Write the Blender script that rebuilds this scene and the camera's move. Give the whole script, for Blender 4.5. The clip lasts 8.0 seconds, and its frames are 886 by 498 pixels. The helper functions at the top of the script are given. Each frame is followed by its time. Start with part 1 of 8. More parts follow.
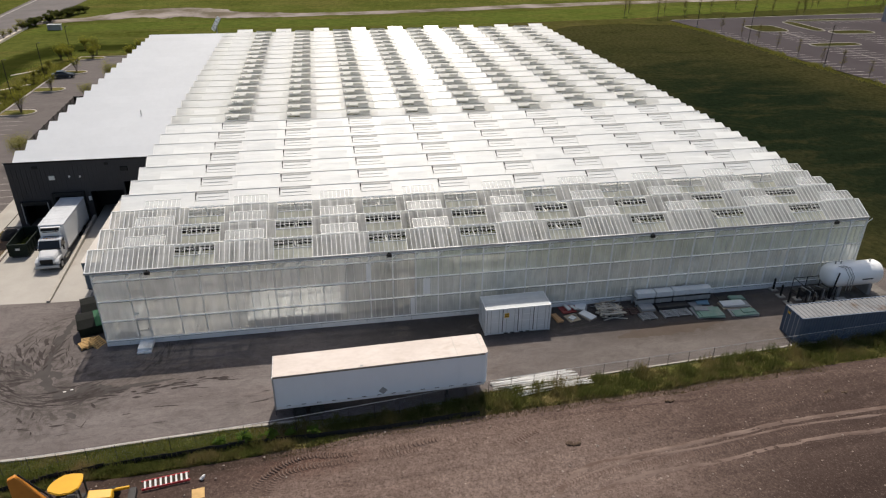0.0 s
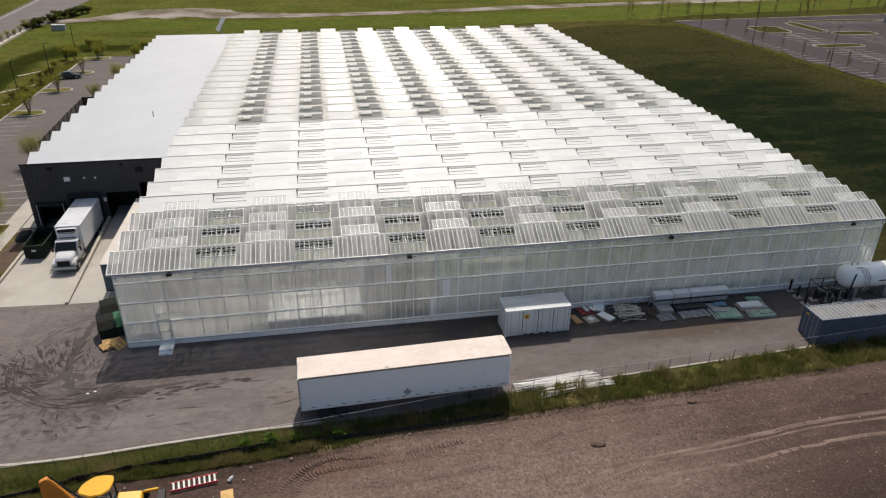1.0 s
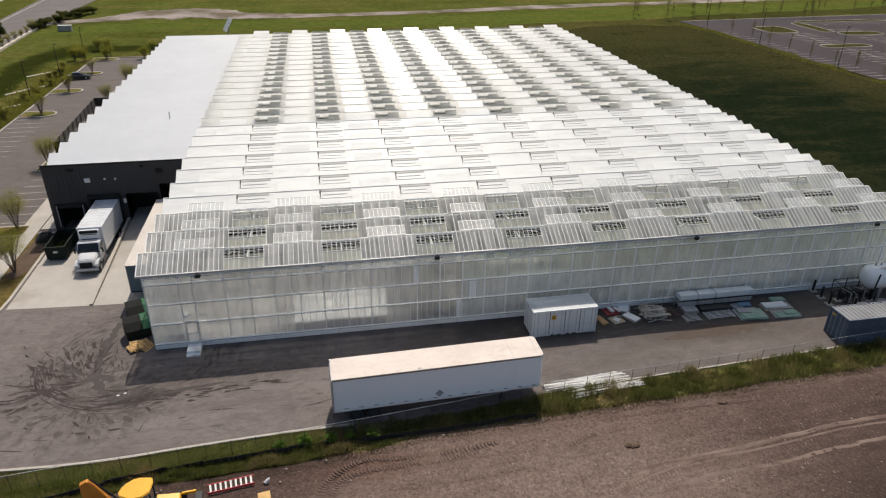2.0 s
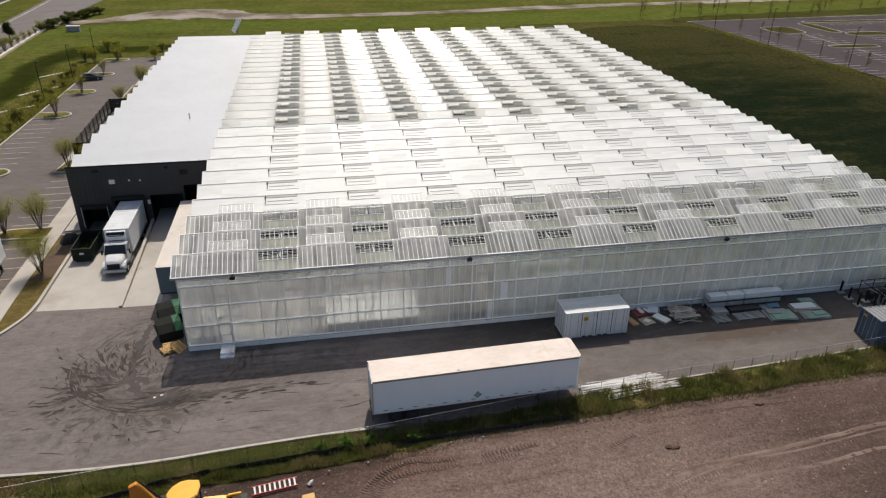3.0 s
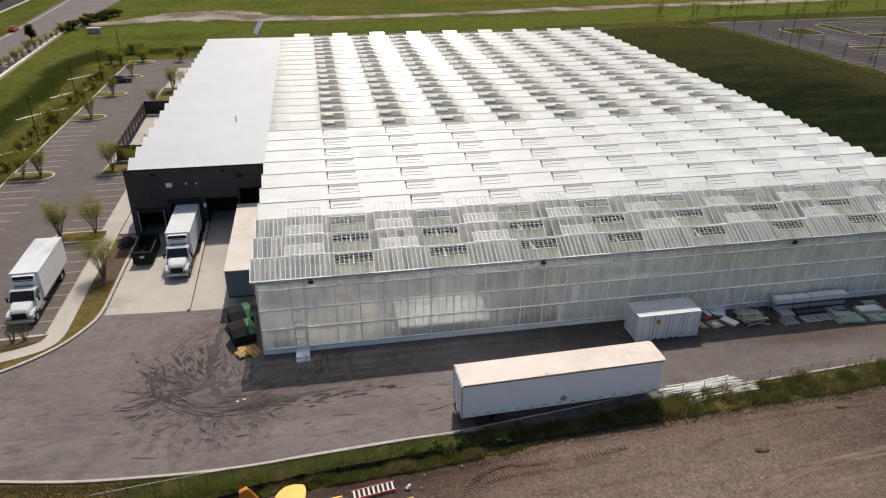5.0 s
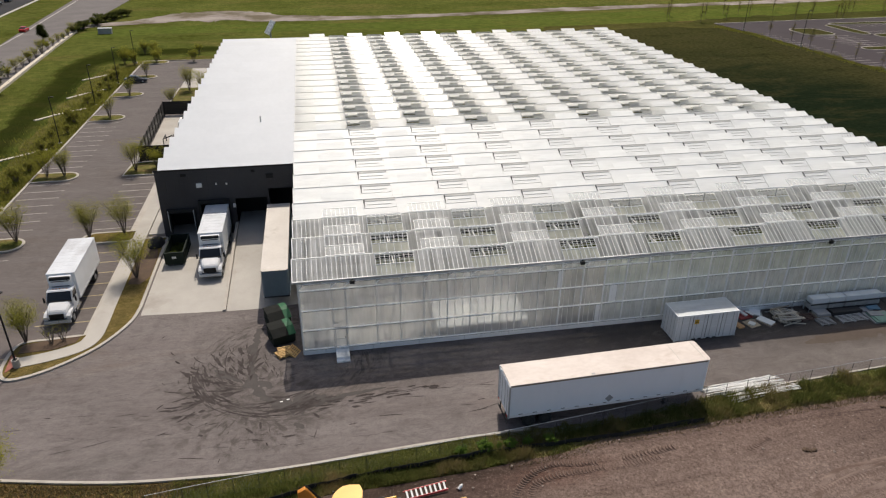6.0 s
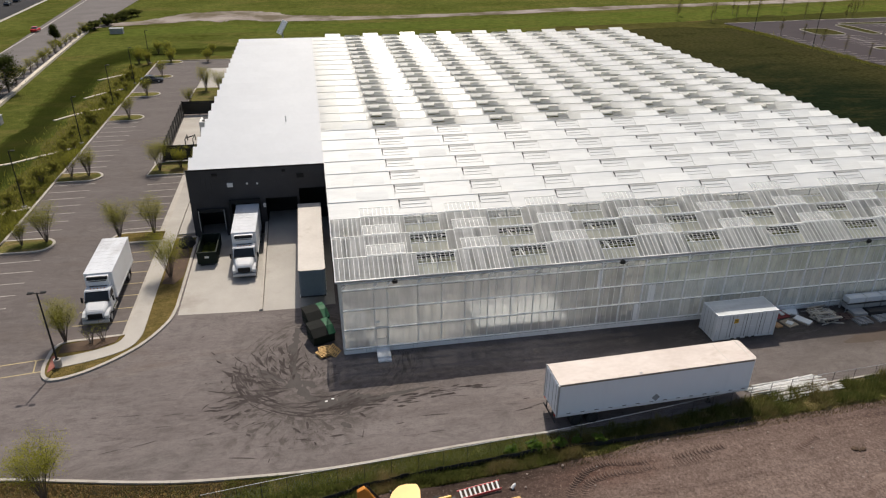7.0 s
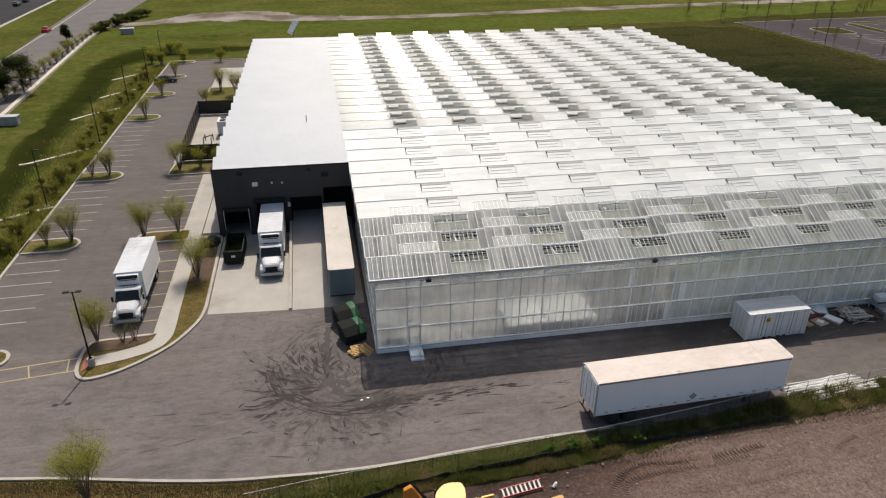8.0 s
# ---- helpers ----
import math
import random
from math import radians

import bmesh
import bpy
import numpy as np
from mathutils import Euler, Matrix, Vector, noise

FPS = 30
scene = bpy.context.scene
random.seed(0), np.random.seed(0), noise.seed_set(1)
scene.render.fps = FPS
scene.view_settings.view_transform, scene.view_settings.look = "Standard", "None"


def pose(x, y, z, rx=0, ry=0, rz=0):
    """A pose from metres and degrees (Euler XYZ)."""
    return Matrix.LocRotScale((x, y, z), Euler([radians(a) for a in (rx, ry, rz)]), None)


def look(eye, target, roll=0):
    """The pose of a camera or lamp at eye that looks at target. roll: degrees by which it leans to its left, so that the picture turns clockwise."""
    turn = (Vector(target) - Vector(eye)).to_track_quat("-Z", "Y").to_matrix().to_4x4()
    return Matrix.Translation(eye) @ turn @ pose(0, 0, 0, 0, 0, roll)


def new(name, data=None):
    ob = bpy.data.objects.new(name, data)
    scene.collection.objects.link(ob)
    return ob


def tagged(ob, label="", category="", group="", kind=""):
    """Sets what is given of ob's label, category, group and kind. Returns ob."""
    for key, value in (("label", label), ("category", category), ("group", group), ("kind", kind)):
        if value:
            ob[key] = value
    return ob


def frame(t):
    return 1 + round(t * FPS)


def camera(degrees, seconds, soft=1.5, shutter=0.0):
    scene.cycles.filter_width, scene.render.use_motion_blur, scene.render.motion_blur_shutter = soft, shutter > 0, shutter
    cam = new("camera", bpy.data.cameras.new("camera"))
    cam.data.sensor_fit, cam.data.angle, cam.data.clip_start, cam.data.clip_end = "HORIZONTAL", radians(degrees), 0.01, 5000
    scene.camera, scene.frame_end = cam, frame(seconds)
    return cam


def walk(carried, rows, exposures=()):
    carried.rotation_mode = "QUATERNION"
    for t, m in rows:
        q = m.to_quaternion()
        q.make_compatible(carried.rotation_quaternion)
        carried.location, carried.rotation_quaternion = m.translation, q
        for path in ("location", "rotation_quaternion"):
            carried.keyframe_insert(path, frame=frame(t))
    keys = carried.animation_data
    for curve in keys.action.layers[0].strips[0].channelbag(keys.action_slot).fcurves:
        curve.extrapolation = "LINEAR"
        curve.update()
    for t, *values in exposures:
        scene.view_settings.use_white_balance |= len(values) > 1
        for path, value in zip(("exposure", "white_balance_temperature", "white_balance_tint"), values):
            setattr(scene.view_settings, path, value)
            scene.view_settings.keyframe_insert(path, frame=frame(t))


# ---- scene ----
cam = camera(66.0, 8.0, soft=1.2)
PATH = [
    (0, (20.06, -53.148, 34.947), (20.372, -51.397, 34.031), 0.5),
    (0.5, (19.16, -53.034, 35.012), (19.476, -51.284, 34.097), 0.5),
    (1, (18.058, -52.858, 35.089), (18.377, -51.109, 34.174), 0.6),
    (1.5, (16.884, -52.609, 35.108), (17.205, -50.86, 34.193), 0.6),
    (3, (12.611, -51.787, 35.234), (12.939, -50.039, 34.319), 0.6),
    (3.5, (11.052, -51.482, 35.303), (11.381, -49.734, 34.389), 0.6),
    (4, (9.411, -51.205, 35.396), (9.742, -49.457, 34.483), 0.6),
    (4.5, (7.763, -50.891, 35.451), (8.095, -49.143, 34.538), 0.6),
    (6, (2.584, -49.934, 35.397), (2.92, -48.187, 34.485), 0.6),
    (6.5, (0.831, -49.608, 35.373), (1.168, -47.86, 34.461), 0.6),
    (7, (-0.945, -49.273, 35.288), (-0.607, -47.525, 34.376), 0.6),
    (7.5, (-2.608, -48.977, 35.2), (-2.274, -47.229, 34.287), 0.4),
    (8, (-3.575, -48.781, 35.144), (-3.241, -47.032, 34.232), 0.5),
]
walk(cam, [(t, look(eye, target, roll)) for t, eye, target, roll in PATH])

# ---- light ----
SUN_TO = Vector((0.15, 0.65, 1.0)).normalized()
world = bpy.data.worlds.new("sky")
scene.world = world
world.use_nodes = True
wn = world.node_tree.nodes
sky = wn.new("ShaderNodeTexSky")
sky.sky_type = 'NISHITA'
sky.sun_disc = False
sky.sun_elevation = math.asin(SUN_TO.z)
sky.sun_rotation = math.atan2(SUN_TO.x, SUN_TO.y)
sky.air_density, sky.dust_density, sky.ozone_density = 1.0, 3.0, 1.0
wn["Background"].inputs["Strength"].default_value = 0.130
haze = wn.new("ShaderNodeMix")
haze.data_type, haze.blend_type = 'RGBA', 'MULTIPLY'
haze.inputs[0].default_value = 1.0
haze.inputs[7].default_value = (1.0, 0.962, 0.905, 1)
world.node_tree.links.new(sky.outputs[0], haze.inputs[6])
world.node_tree.links.new(haze.outputs[2], wn["Background"].inputs["Color"])
sun = new("sun", bpy.data.lights.new("sun", "SUN"))
sun.data.energy, sun.data.angle, sun.data.color = 4.36, radians(0.6), (1.0, 0.915, 0.80)
sun.matrix_world = look(SUN_TO * 200, (0, 0, 0))
scene.view_settings.exposure = -0.07


# ---- materials ----
class Nodes:
    """A small writer of node trees."""

    def __init__(self, name):
        self.m = bpy.data.materials.new(name)
        self.m.use_nodes = True
        self.t = self.m.node_tree
        self.p = self.t.nodes["Principled BSDF"]
        self.out = self.t.nodes["Material Output"]

    def add(self, kind, **kw):
        n = self.t.nodes.new(kind)
        for k, v in kw.items():
            n.inputs[k].default_value = v
        return n

    def link(self, a, b):
        self.t.links.new(a, b)

    def place(self, scale=(1, 1, 1), turn=0.0, local=False):
        m = self.add("ShaderNodeMapping")
        m.inputs["Scale"].default_value = scale
        m.inputs["Rotation"].default_value = (0, 0, radians(turn))
        if local:
            self.link(self.add("ShaderNodeTexCoord").outputs["Object"], m.inputs["Vector"])
        else:
            self.link(self.add("ShaderNodeNewGeometry").outputs["Position"], m.inputs["Vector"])
        return m.outputs["Vector"]

    def noise(self, vec, scale, detail=4.0, rough=0.55, warp=0.0):
        n = self.add("ShaderNodeTexNoise", Scale=scale, Detail=detail, Roughness=rough, Distortion=warp)
        self.link(vec, n.inputs["Vector"])
        return n.outputs["Fac"]

    def step(self, fac, lo, hi):
        n = self.add("ShaderNodeMapRange")
        n.inputs["From Min"].default_value, n.inputs["From Max"].default_value = lo, hi
        self.link(fac, n.inputs["Value"])
        return n.outputs["Result"]

    def mix(self, fac, a, b, kind='MIX'):
        n = self.t.nodes.new("ShaderNodeMix")
        n.data_type, n.blend_type = 'RGBA', kind
        for value, slot in ((fac, 0), (a, 6), (b, 7)):
            if isinstance(value, bpy.types.NodeSocket):
                self.link(value, n.inputs[slot])
            else:
                n.inputs[slot].default_value = value
        return n.outputs[2]

    def bump(self, fac, strength, dist):
        n = self.add("ShaderNodeBump", Strength=strength, Distance=dist)
        self.link(fac, n.inputs["Height"])
        self.link(n.outputs["Normal"], self.p.inputs["Normal"])
        return n

    def done(self, colour, rough=0.8, metal=0.0, spec=0.5):
        if isinstance(colour, bpy.types.NodeSocket):
            self.link(colour, self.p.inputs["Base Color"])
        else:
            self.p.inputs["Base Color"].default_value = colour
        self.p.inputs["Roughness"].default_value = rough
        self.p.inputs["Metallic"].default_value = metal
        self.p.inputs["Specular IOR Level"].default_value = spec
        return self.m


def plain(name, a, b, scale=3.0, rough=0.6, metal=0.0, bump=0.0, dist=0.01, stretch=(1, 1, 1), fine=8.0, local=False, spec=0.5, dirt=None, dirt_at=(0.58, 0.75)):
    """Two tones at a large and a small scale, with an optional third tone as stains."""
    n = Nodes(name)
    v = n.place(stretch, local=local)
    big, small = n.noise(v, scale), n.noise(v, scale * fine, 3.0)
    c = n.mix(n.step(big, 0.3, 0.7), a, b)
    c = n.mix(0.25, c, n.mix(n.step(small, 0.3, 0.7), a, b))
    if dirt:
        c = n.mix(n.step(n.noise(v, scale * 0.6, 6.0, 0.65), *dirt_at), c, dirt)
    if bump:
        n.bump(small, bump, dist)
    return n.done(c, rough, metal, spec)


def glass(name, haze, tint, milk, rough=0.08, streak=0.25, glow=0.4, shine=0.8, grain=(0.25, 1.4, 0.6), dim=0.80, runs=(1.0, 1.0, 0.35), sheen=0.0):
    """A sheet of dusty glass: clear, partly milky, with a gloss that grows at flat angles."""
    n = Nodes(name)
    clear = n.add("ShaderNodeBsdfTransparent", Color=tint)
    dust = n.add("ShaderNodeBsdfDiffuse", Color=milk)
    through_milk = n.add("ShaderNodeBsdfTranslucent", Color=milk)
    grey = tuple(c * dim for c in milk[:3]) + (1.0,)
    grime = n.mix(n.step(n.noise(n.place(grain), 0.8, 6.0, 0.65), 0.45, 0.75), milk, grey)
    n.link(grime, dust.inputs["Color"])
    n.link(grime, through_milk.inputs["Color"])
    both = n.add("ShaderNodeMixShader")
    both.inputs[0].default_value = glow
    n.link(dust.outputs[0], both.inputs[1])
    n.link(through_milk.outputs[0], both.inputs[2])
    body = n.add("ShaderNodeMixShader")
    v = n.place(runs)
    f = n.step(n.noise(v, 0.7, 5.0, 0.6), 0.25, 0.75)
    lo = n.add("ShaderNodeMath")
    lo.operation = 'MULTIPLY_ADD'
    n.link(f, lo.inputs[0])
    lo.inputs[1].default_value, lo.inputs[2].default_value = streak, haze - streak / 2
    n.link(lo.outputs[0], body.inputs[0])
    n.link(clear.outputs[0], body.inputs[1])
    n.link(both.outputs[0], body.inputs[2])
    gloss = n.add("ShaderNodeBsdfGlossy", Color=(1, 1, 1, 1), Roughness=rough)
    facing = n.add("ShaderNodeLayerWeight", Blend=0.5)
    rise = n.add("ShaderNodeMath")
    rise.operation = 'POWER'
    n.link(facing.outputs["Facing"], rise.inputs[0])
    rise.inputs[1].default_value = 4.5
    fres = n.add("ShaderNodeMath")
    fres.operation = 'MULTIPLY_ADD'
    n.link(rise.outputs[0], fres.inputs[0])
    fres.inputs[1].default_value, fres.inputs[2].default_value = shine, shine * 0.12 + sheen
    last = n.add("ShaderNodeMixShader")
    n.link(fres.outputs[0], last.inputs[0])
    n.link(body.outputs[0], last.inputs[1])
    n.link(gloss.outputs[0], last.inputs[2])
    n.link(last.outputs[0], n.out.inputs["Surface"])
    return n.m


def patch(n, c, centre, size, turn, at, noise_at, colour, scale=0.55):
    """A patch of another colour with a ragged outline round a spot on the ground."""
    m = n.add("ShaderNodeMapping")
    m.vector_type = 'TEXTURE'
    m.inputs["Location"].default_value = (centre[0], centre[1], 0)
    m.inputs["Rotation"].default_value = (0, 0, radians(turn))
    m.inputs["Scale"].default_value = (size[0], size[1], 1)
    n.link(n.add("ShaderNodeNewGeometry").outputs["Position"], m.inputs["Vector"])
    d = n.add("ShaderNodeVectorMath")
    d.operation = 'LENGTH'
    n.link(m.outputs["Vector"], d.inputs[0])
    near = n.add("ShaderNodeMath")
    near.operation = 'MULTIPLY'
    n.link(n.step(d.outputs["Value"], *at), near.inputs[0])
    n.link(n.step(n.noise(n.place((0.9, 0.9, 1), 30), scale, 8.0, 0.75, 1.5), *noise_at), near.inputs[1])
    return n.mix(near.outputs[0], c, colour)


def polar_streaks(n, c, centre, turns, rings, inner, outer, at, colour):
    """Smears that run round a turning place, or out from it when turns is large."""
    off = n.add("ShaderNodeVectorMath")
    off.operation = 'SUBTRACT'
    n.link(n.add("ShaderNodeNewGeometry").outputs["Position"], off.inputs[0])
    off.inputs[1].default_value = (centre[0], centre[1], 0)
    xyz = n.add("ShaderNodeSeparateXYZ")
    n.link(off.outputs[0], xyz.inputs[0])
    ang, rad, grow, mask, both = (n.add("ShaderNodeMath") for i in range(5))
    ang.operation, grow.operation, mask.operation, both.operation = 'ARCTAN2', 'MULTIPLY', 'MULTIPLY', 'MULTIPLY'
    n.link(xyz.outputs["X"], ang.inputs[0])
    n.link(xyz.outputs["Y"], ang.inputs[1])
    size = n.add("ShaderNodeVectorMath")
    size.operation = 'LENGTH'
    n.link(off.outputs[0], size.inputs[0])
    grow.inputs[1].default_value = turns
    n.link(ang.outputs[0], grow.inputs[0])
    rad.operation = 'MULTIPLY'
    rad.inputs[1].default_value = rings
    n.link(size.outputs["Value"], rad.inputs[0])
    uv = n.add("ShaderNodeCombineXYZ")
    n.link(grow.outputs[0], uv.inputs[0])
    n.link(rad.outputs[0], uv.inputs[1])
    n.link(n.step(size.outputs["Value"], *inner), mask.inputs[0])
    n.link(n.step(size.outputs["Value"], *outer), mask.inputs[1])
    n.link(mask.outputs[0], both.inputs[0])
    n.link(n.step(n.noise(uv.outputs[0], 1.0, 5.0, 0.62, 0.35), *at), both.inputs[1])
    return n.mix(both.outputs[0], c, colour)


def asphalt_mat():
    n = Nodes("worn_asphalt")
    v = n.place()
    c = n.mix(n.step(n.noise(v, 0.09, 5.0), 0.3, 0.7), (0.110, 0.093, 0.092, 1), (0.160, 0.136, 0.133, 1))
    c = n.mix(n.step(n.noise(n.place((0.22, 1.3, 1), 4), 0.30, 6.0, 0.65), 0.42, 0.70), c, (0.186, 0.164, 0.161, 1))
    c = n.mix(n.step(n.noise(v, 0.22, 7.0, 0.7, 0.8), 0.54, 0.72), c, (0.076, 0.067, 0.065, 1))
    c = n.mix(n.step(n.noise(n.place((0.35, 1.0, 1), 3), 0.13, 6.0, 0.7, 0.6), 0.56, 0.70), c, (0.115, 0.084, 0.068, 1))
    fleck = n.noise(n.place((0.7, 1.6, 1), 5), 1.6, 7.0, 0.72)
    c = n.mix(n.step(fleck, 0.52, 0.66), c, n.mix(0.5, c, (0.050, 0.043, 0.042, 1)))
    c = n.mix(n.step(fleck, 0.46, 0.34), c, n.mix(0.35, c, (0.24, 0.21, 0.195, 1)))
    # the browner surface of the service drive, with lens falloff darkened into it
    east = n.add("ShaderNodeSeparateXYZ")
    n.link(v, east.inputs[0])
    blend = n.add("ShaderNodeMath")
    blend.operation = 'MULTIPLY_ADD'
    n.link(n.noise(v, 0.12, 5.0, 0.65, 0.5), blend.inputs[0])
    blend.inputs[1].default_value = 26.0
    n.link(east.outputs["X"], blend.inputs[2])
    c = n.mix(n.step(blend.outputs[0], 36.0, 56.0), c, n.mix(0.58, c, (0.056, 0.046, 0.042, 1)))
    c = patch(n, c, (47.0, -8.2), (17.0, 2.4), 2, (1.0, 0.3), (0.34, 0.60), (0.138, 0.120, 0.111, 1), 0.5)
    c = patch(n, c, (51.0, -5.4), (9.0, 2.2), 2, (1.0, 0.3), (0.34, 0.56), (0.050, 0.038, 0.031, 1), 0.6)
    # the newer, darker surface of the parking lot
    lot_x, lot_y, lot_mask = n.step(east.outputs["X"], -16.5, -19.0), n.step(east.outputs["Y"], 3.0, 9.0), n.add("ShaderNodeMath")
    lot_mask.operation = 'MULTIPLY'
    n.link(lot_x, lot_mask.inputs[0])
    n.link(lot_y, lot_mask.inputs[1])
    c = n.mix(lot_mask.outputs[0], c, n.mix(0.55, c, (0.068, 0.058, 0.056, 1)))
    # patches worn dark by turning lorries, an old spill, a darker band along the wall
    c = patch(n, c, (-4.0, -2.5), (7.5, 9.0), 0, (1.0, 0.25), (0.40, 0.64), (0.044, 0.036, 0.034, 1))
    c = patch(n, c, (-2.6, -7.0), (7.0, 3.0), 6, (1.0, 0.3), (0.42, 0.62), (0.046, 0.038, 0.036, 1), 0.9)
    c = patch(n, c, (49.0, -5.0), (8.0, 1.6), 2, (1.0, 0.3), (0.30, 0.60), (0.062, 0.044, 0.034, 1))
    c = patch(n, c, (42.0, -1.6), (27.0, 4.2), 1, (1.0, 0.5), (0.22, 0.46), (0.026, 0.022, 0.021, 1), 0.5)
    c = patch(n, c, (7.0, -4.6), (13.0, 1.6), 3, (1.0, 0.3), (0.40, 0.65), (0.052, 0.043, 0.040, 1), 0.9)
    c = polar_streaks(n, c, (-1.4, -1.0), 5.0, 3.2, (3.6, 6.2), (8.6, 6.8), (0.50, 0.59), (0.034, 0.028, 0.026, 1))
    c = polar_streaks(n, c, (-4.2, -5.4), 7.0, 0.75, (0.6, 2.0), (8.5, 4.0), (0.51, 0.60), (0.036, 0.029, 0.027, 1))
    c = polar_streaks(n, c, (-1.4, -1.0), 9.0, 0.9, (6.8, 7.6), (10.5, 8.0), (0.57, 0.64), (0.056, 0.047, 0.043, 1))
    wear = n.noise(n.place((0.55, 1.3, 1), 4), 0.8, 8.0, 0.75, 0.7)
    c = n.mix(n.step(wear, 0.52, 0.64), c, n.mix(0.45, c, (0.044, 0.036, 0.033, 1)))
    c = n.mix(n.step(wear, 0.46, 0.36), c, n.mix(0.30, c, (0.21, 0.185, 0.172, 1)))
    pit = n.noise(n.place((0.8, 1.2, 1), 5), 5.0, 4.0, 0.8)
    c = n.mix(n.step(pit, 0.50, 0.34), c, n.mix(0.40, c, (0.050, 0.043, 0.040, 1)))
    c = n.mix(n.step(pit, 0.56, 0.72), c, n.mix(0.30, c, (0.23, 0.20, 0.185, 1)))
    grit = n.noise(v, 22.0, 3.0)
    c = n.mix(0.32, c, n.mix(n.step(grit, 0.35, 0.65), (0.05, 0.045, 0.042, 1), (0.20, 0.175, 0.16, 1)))
    n.bump(grit, 0.25, 0.01)
    return n.done(c, 0.9, 0, 0.2)


def track_mat():
    """Pale compacted dirt, worn through in places."""
    n = Nodes("compacted_pale_dirt")
    v = n.place()
    c = n.mix(n.step(n.noise(v, 0.4, 6.0, 0.65), 0.3, 0.7), (0.128, 0.093, 0.079, 1), (0.195, 0.148, 0.126, 1))
    c = n.mix(n.step(n.noise(n.place((0.2, 1.0, 1), -8), 0.7, 6.0, 0.7), 0.46, 0.62), c, (0.100, 0.070, 0.058, 1))
    n.bump(n.noise(v, 5.0, 5.0), 0.4, 0.04)
    return n.done(c, 0.95, 0, 0.05)


def leafy(name, a, b, scale=1.0, dry=None, dry_at=(0.55, 0.7)):
    """Thin leaves, which also let light through."""
    n = Nodes(name)
    v = n.place()
    c = n.mix(n.step(n.noise(v, scale, 4.0), 0.3, 0.7), a, b)
    c = n.mix(n.step(n.noise(v, scale * 9, 2.0), 0.4, 0.75), c, b)
    if dry:
        c = n.mix(n.step(n.noise(v, scale * 0.5, 6.0, 0.65), *dry_at), c, dry)
    one, two, both = n.add("ShaderNodeBsdfDiffuse"), n.add("ShaderNodeBsdfTranslucent"), n.add("ShaderNodeMixShader")
    both.inputs[0].default_value = 0.45
    n.link(c, one.inputs["Color"])
    n.link(c, two.inputs["Color"])
    n.link(one.outputs[0], both.inputs[1])
    n.link(two.outputs[0], both.inputs[2])
    n.link(both.outputs[0], n.out.inputs["Surface"])
    return n.m


def grass_mat(name, a, b, dry, scale=0.12, dry_at=(0.5, 0.75)):
    n = Nodes(name)
    v = n.place()
    c = n.mix(n.step(n.noise(v, scale, 5.0), 0.3, 0.7), a, b)
    c = n.mix(n.step(n.noise(n.place((0.5, 1.6, 1), 12), scale * 1.3, 6.0, 0.65, 0.6), *dry_at), c, dry)
    clump = n.noise(v, 0.45, 6.0, 0.7, 0.4)
    c = n.mix(n.step(clump, 0.36, 0.56), n.mix(0.38, c, (0.014, 0.020, 0.005, 1)), c)
    c = n.mix(n.step(clump, 0.58, 0.72), c, n.mix(0.5, b, dry))
    tuft = n.noise(v, 3.2, 5.0, 0.7)
    c = n.mix(n.step(tuft, 0.35, 0.7), n.mix(0.42, c, (0.012, 0.018, 0.006, 1)), c)
    n.bump(tuft, 0.9, 0.25)
    return n.done(c, 0.95, 0, 0.0)


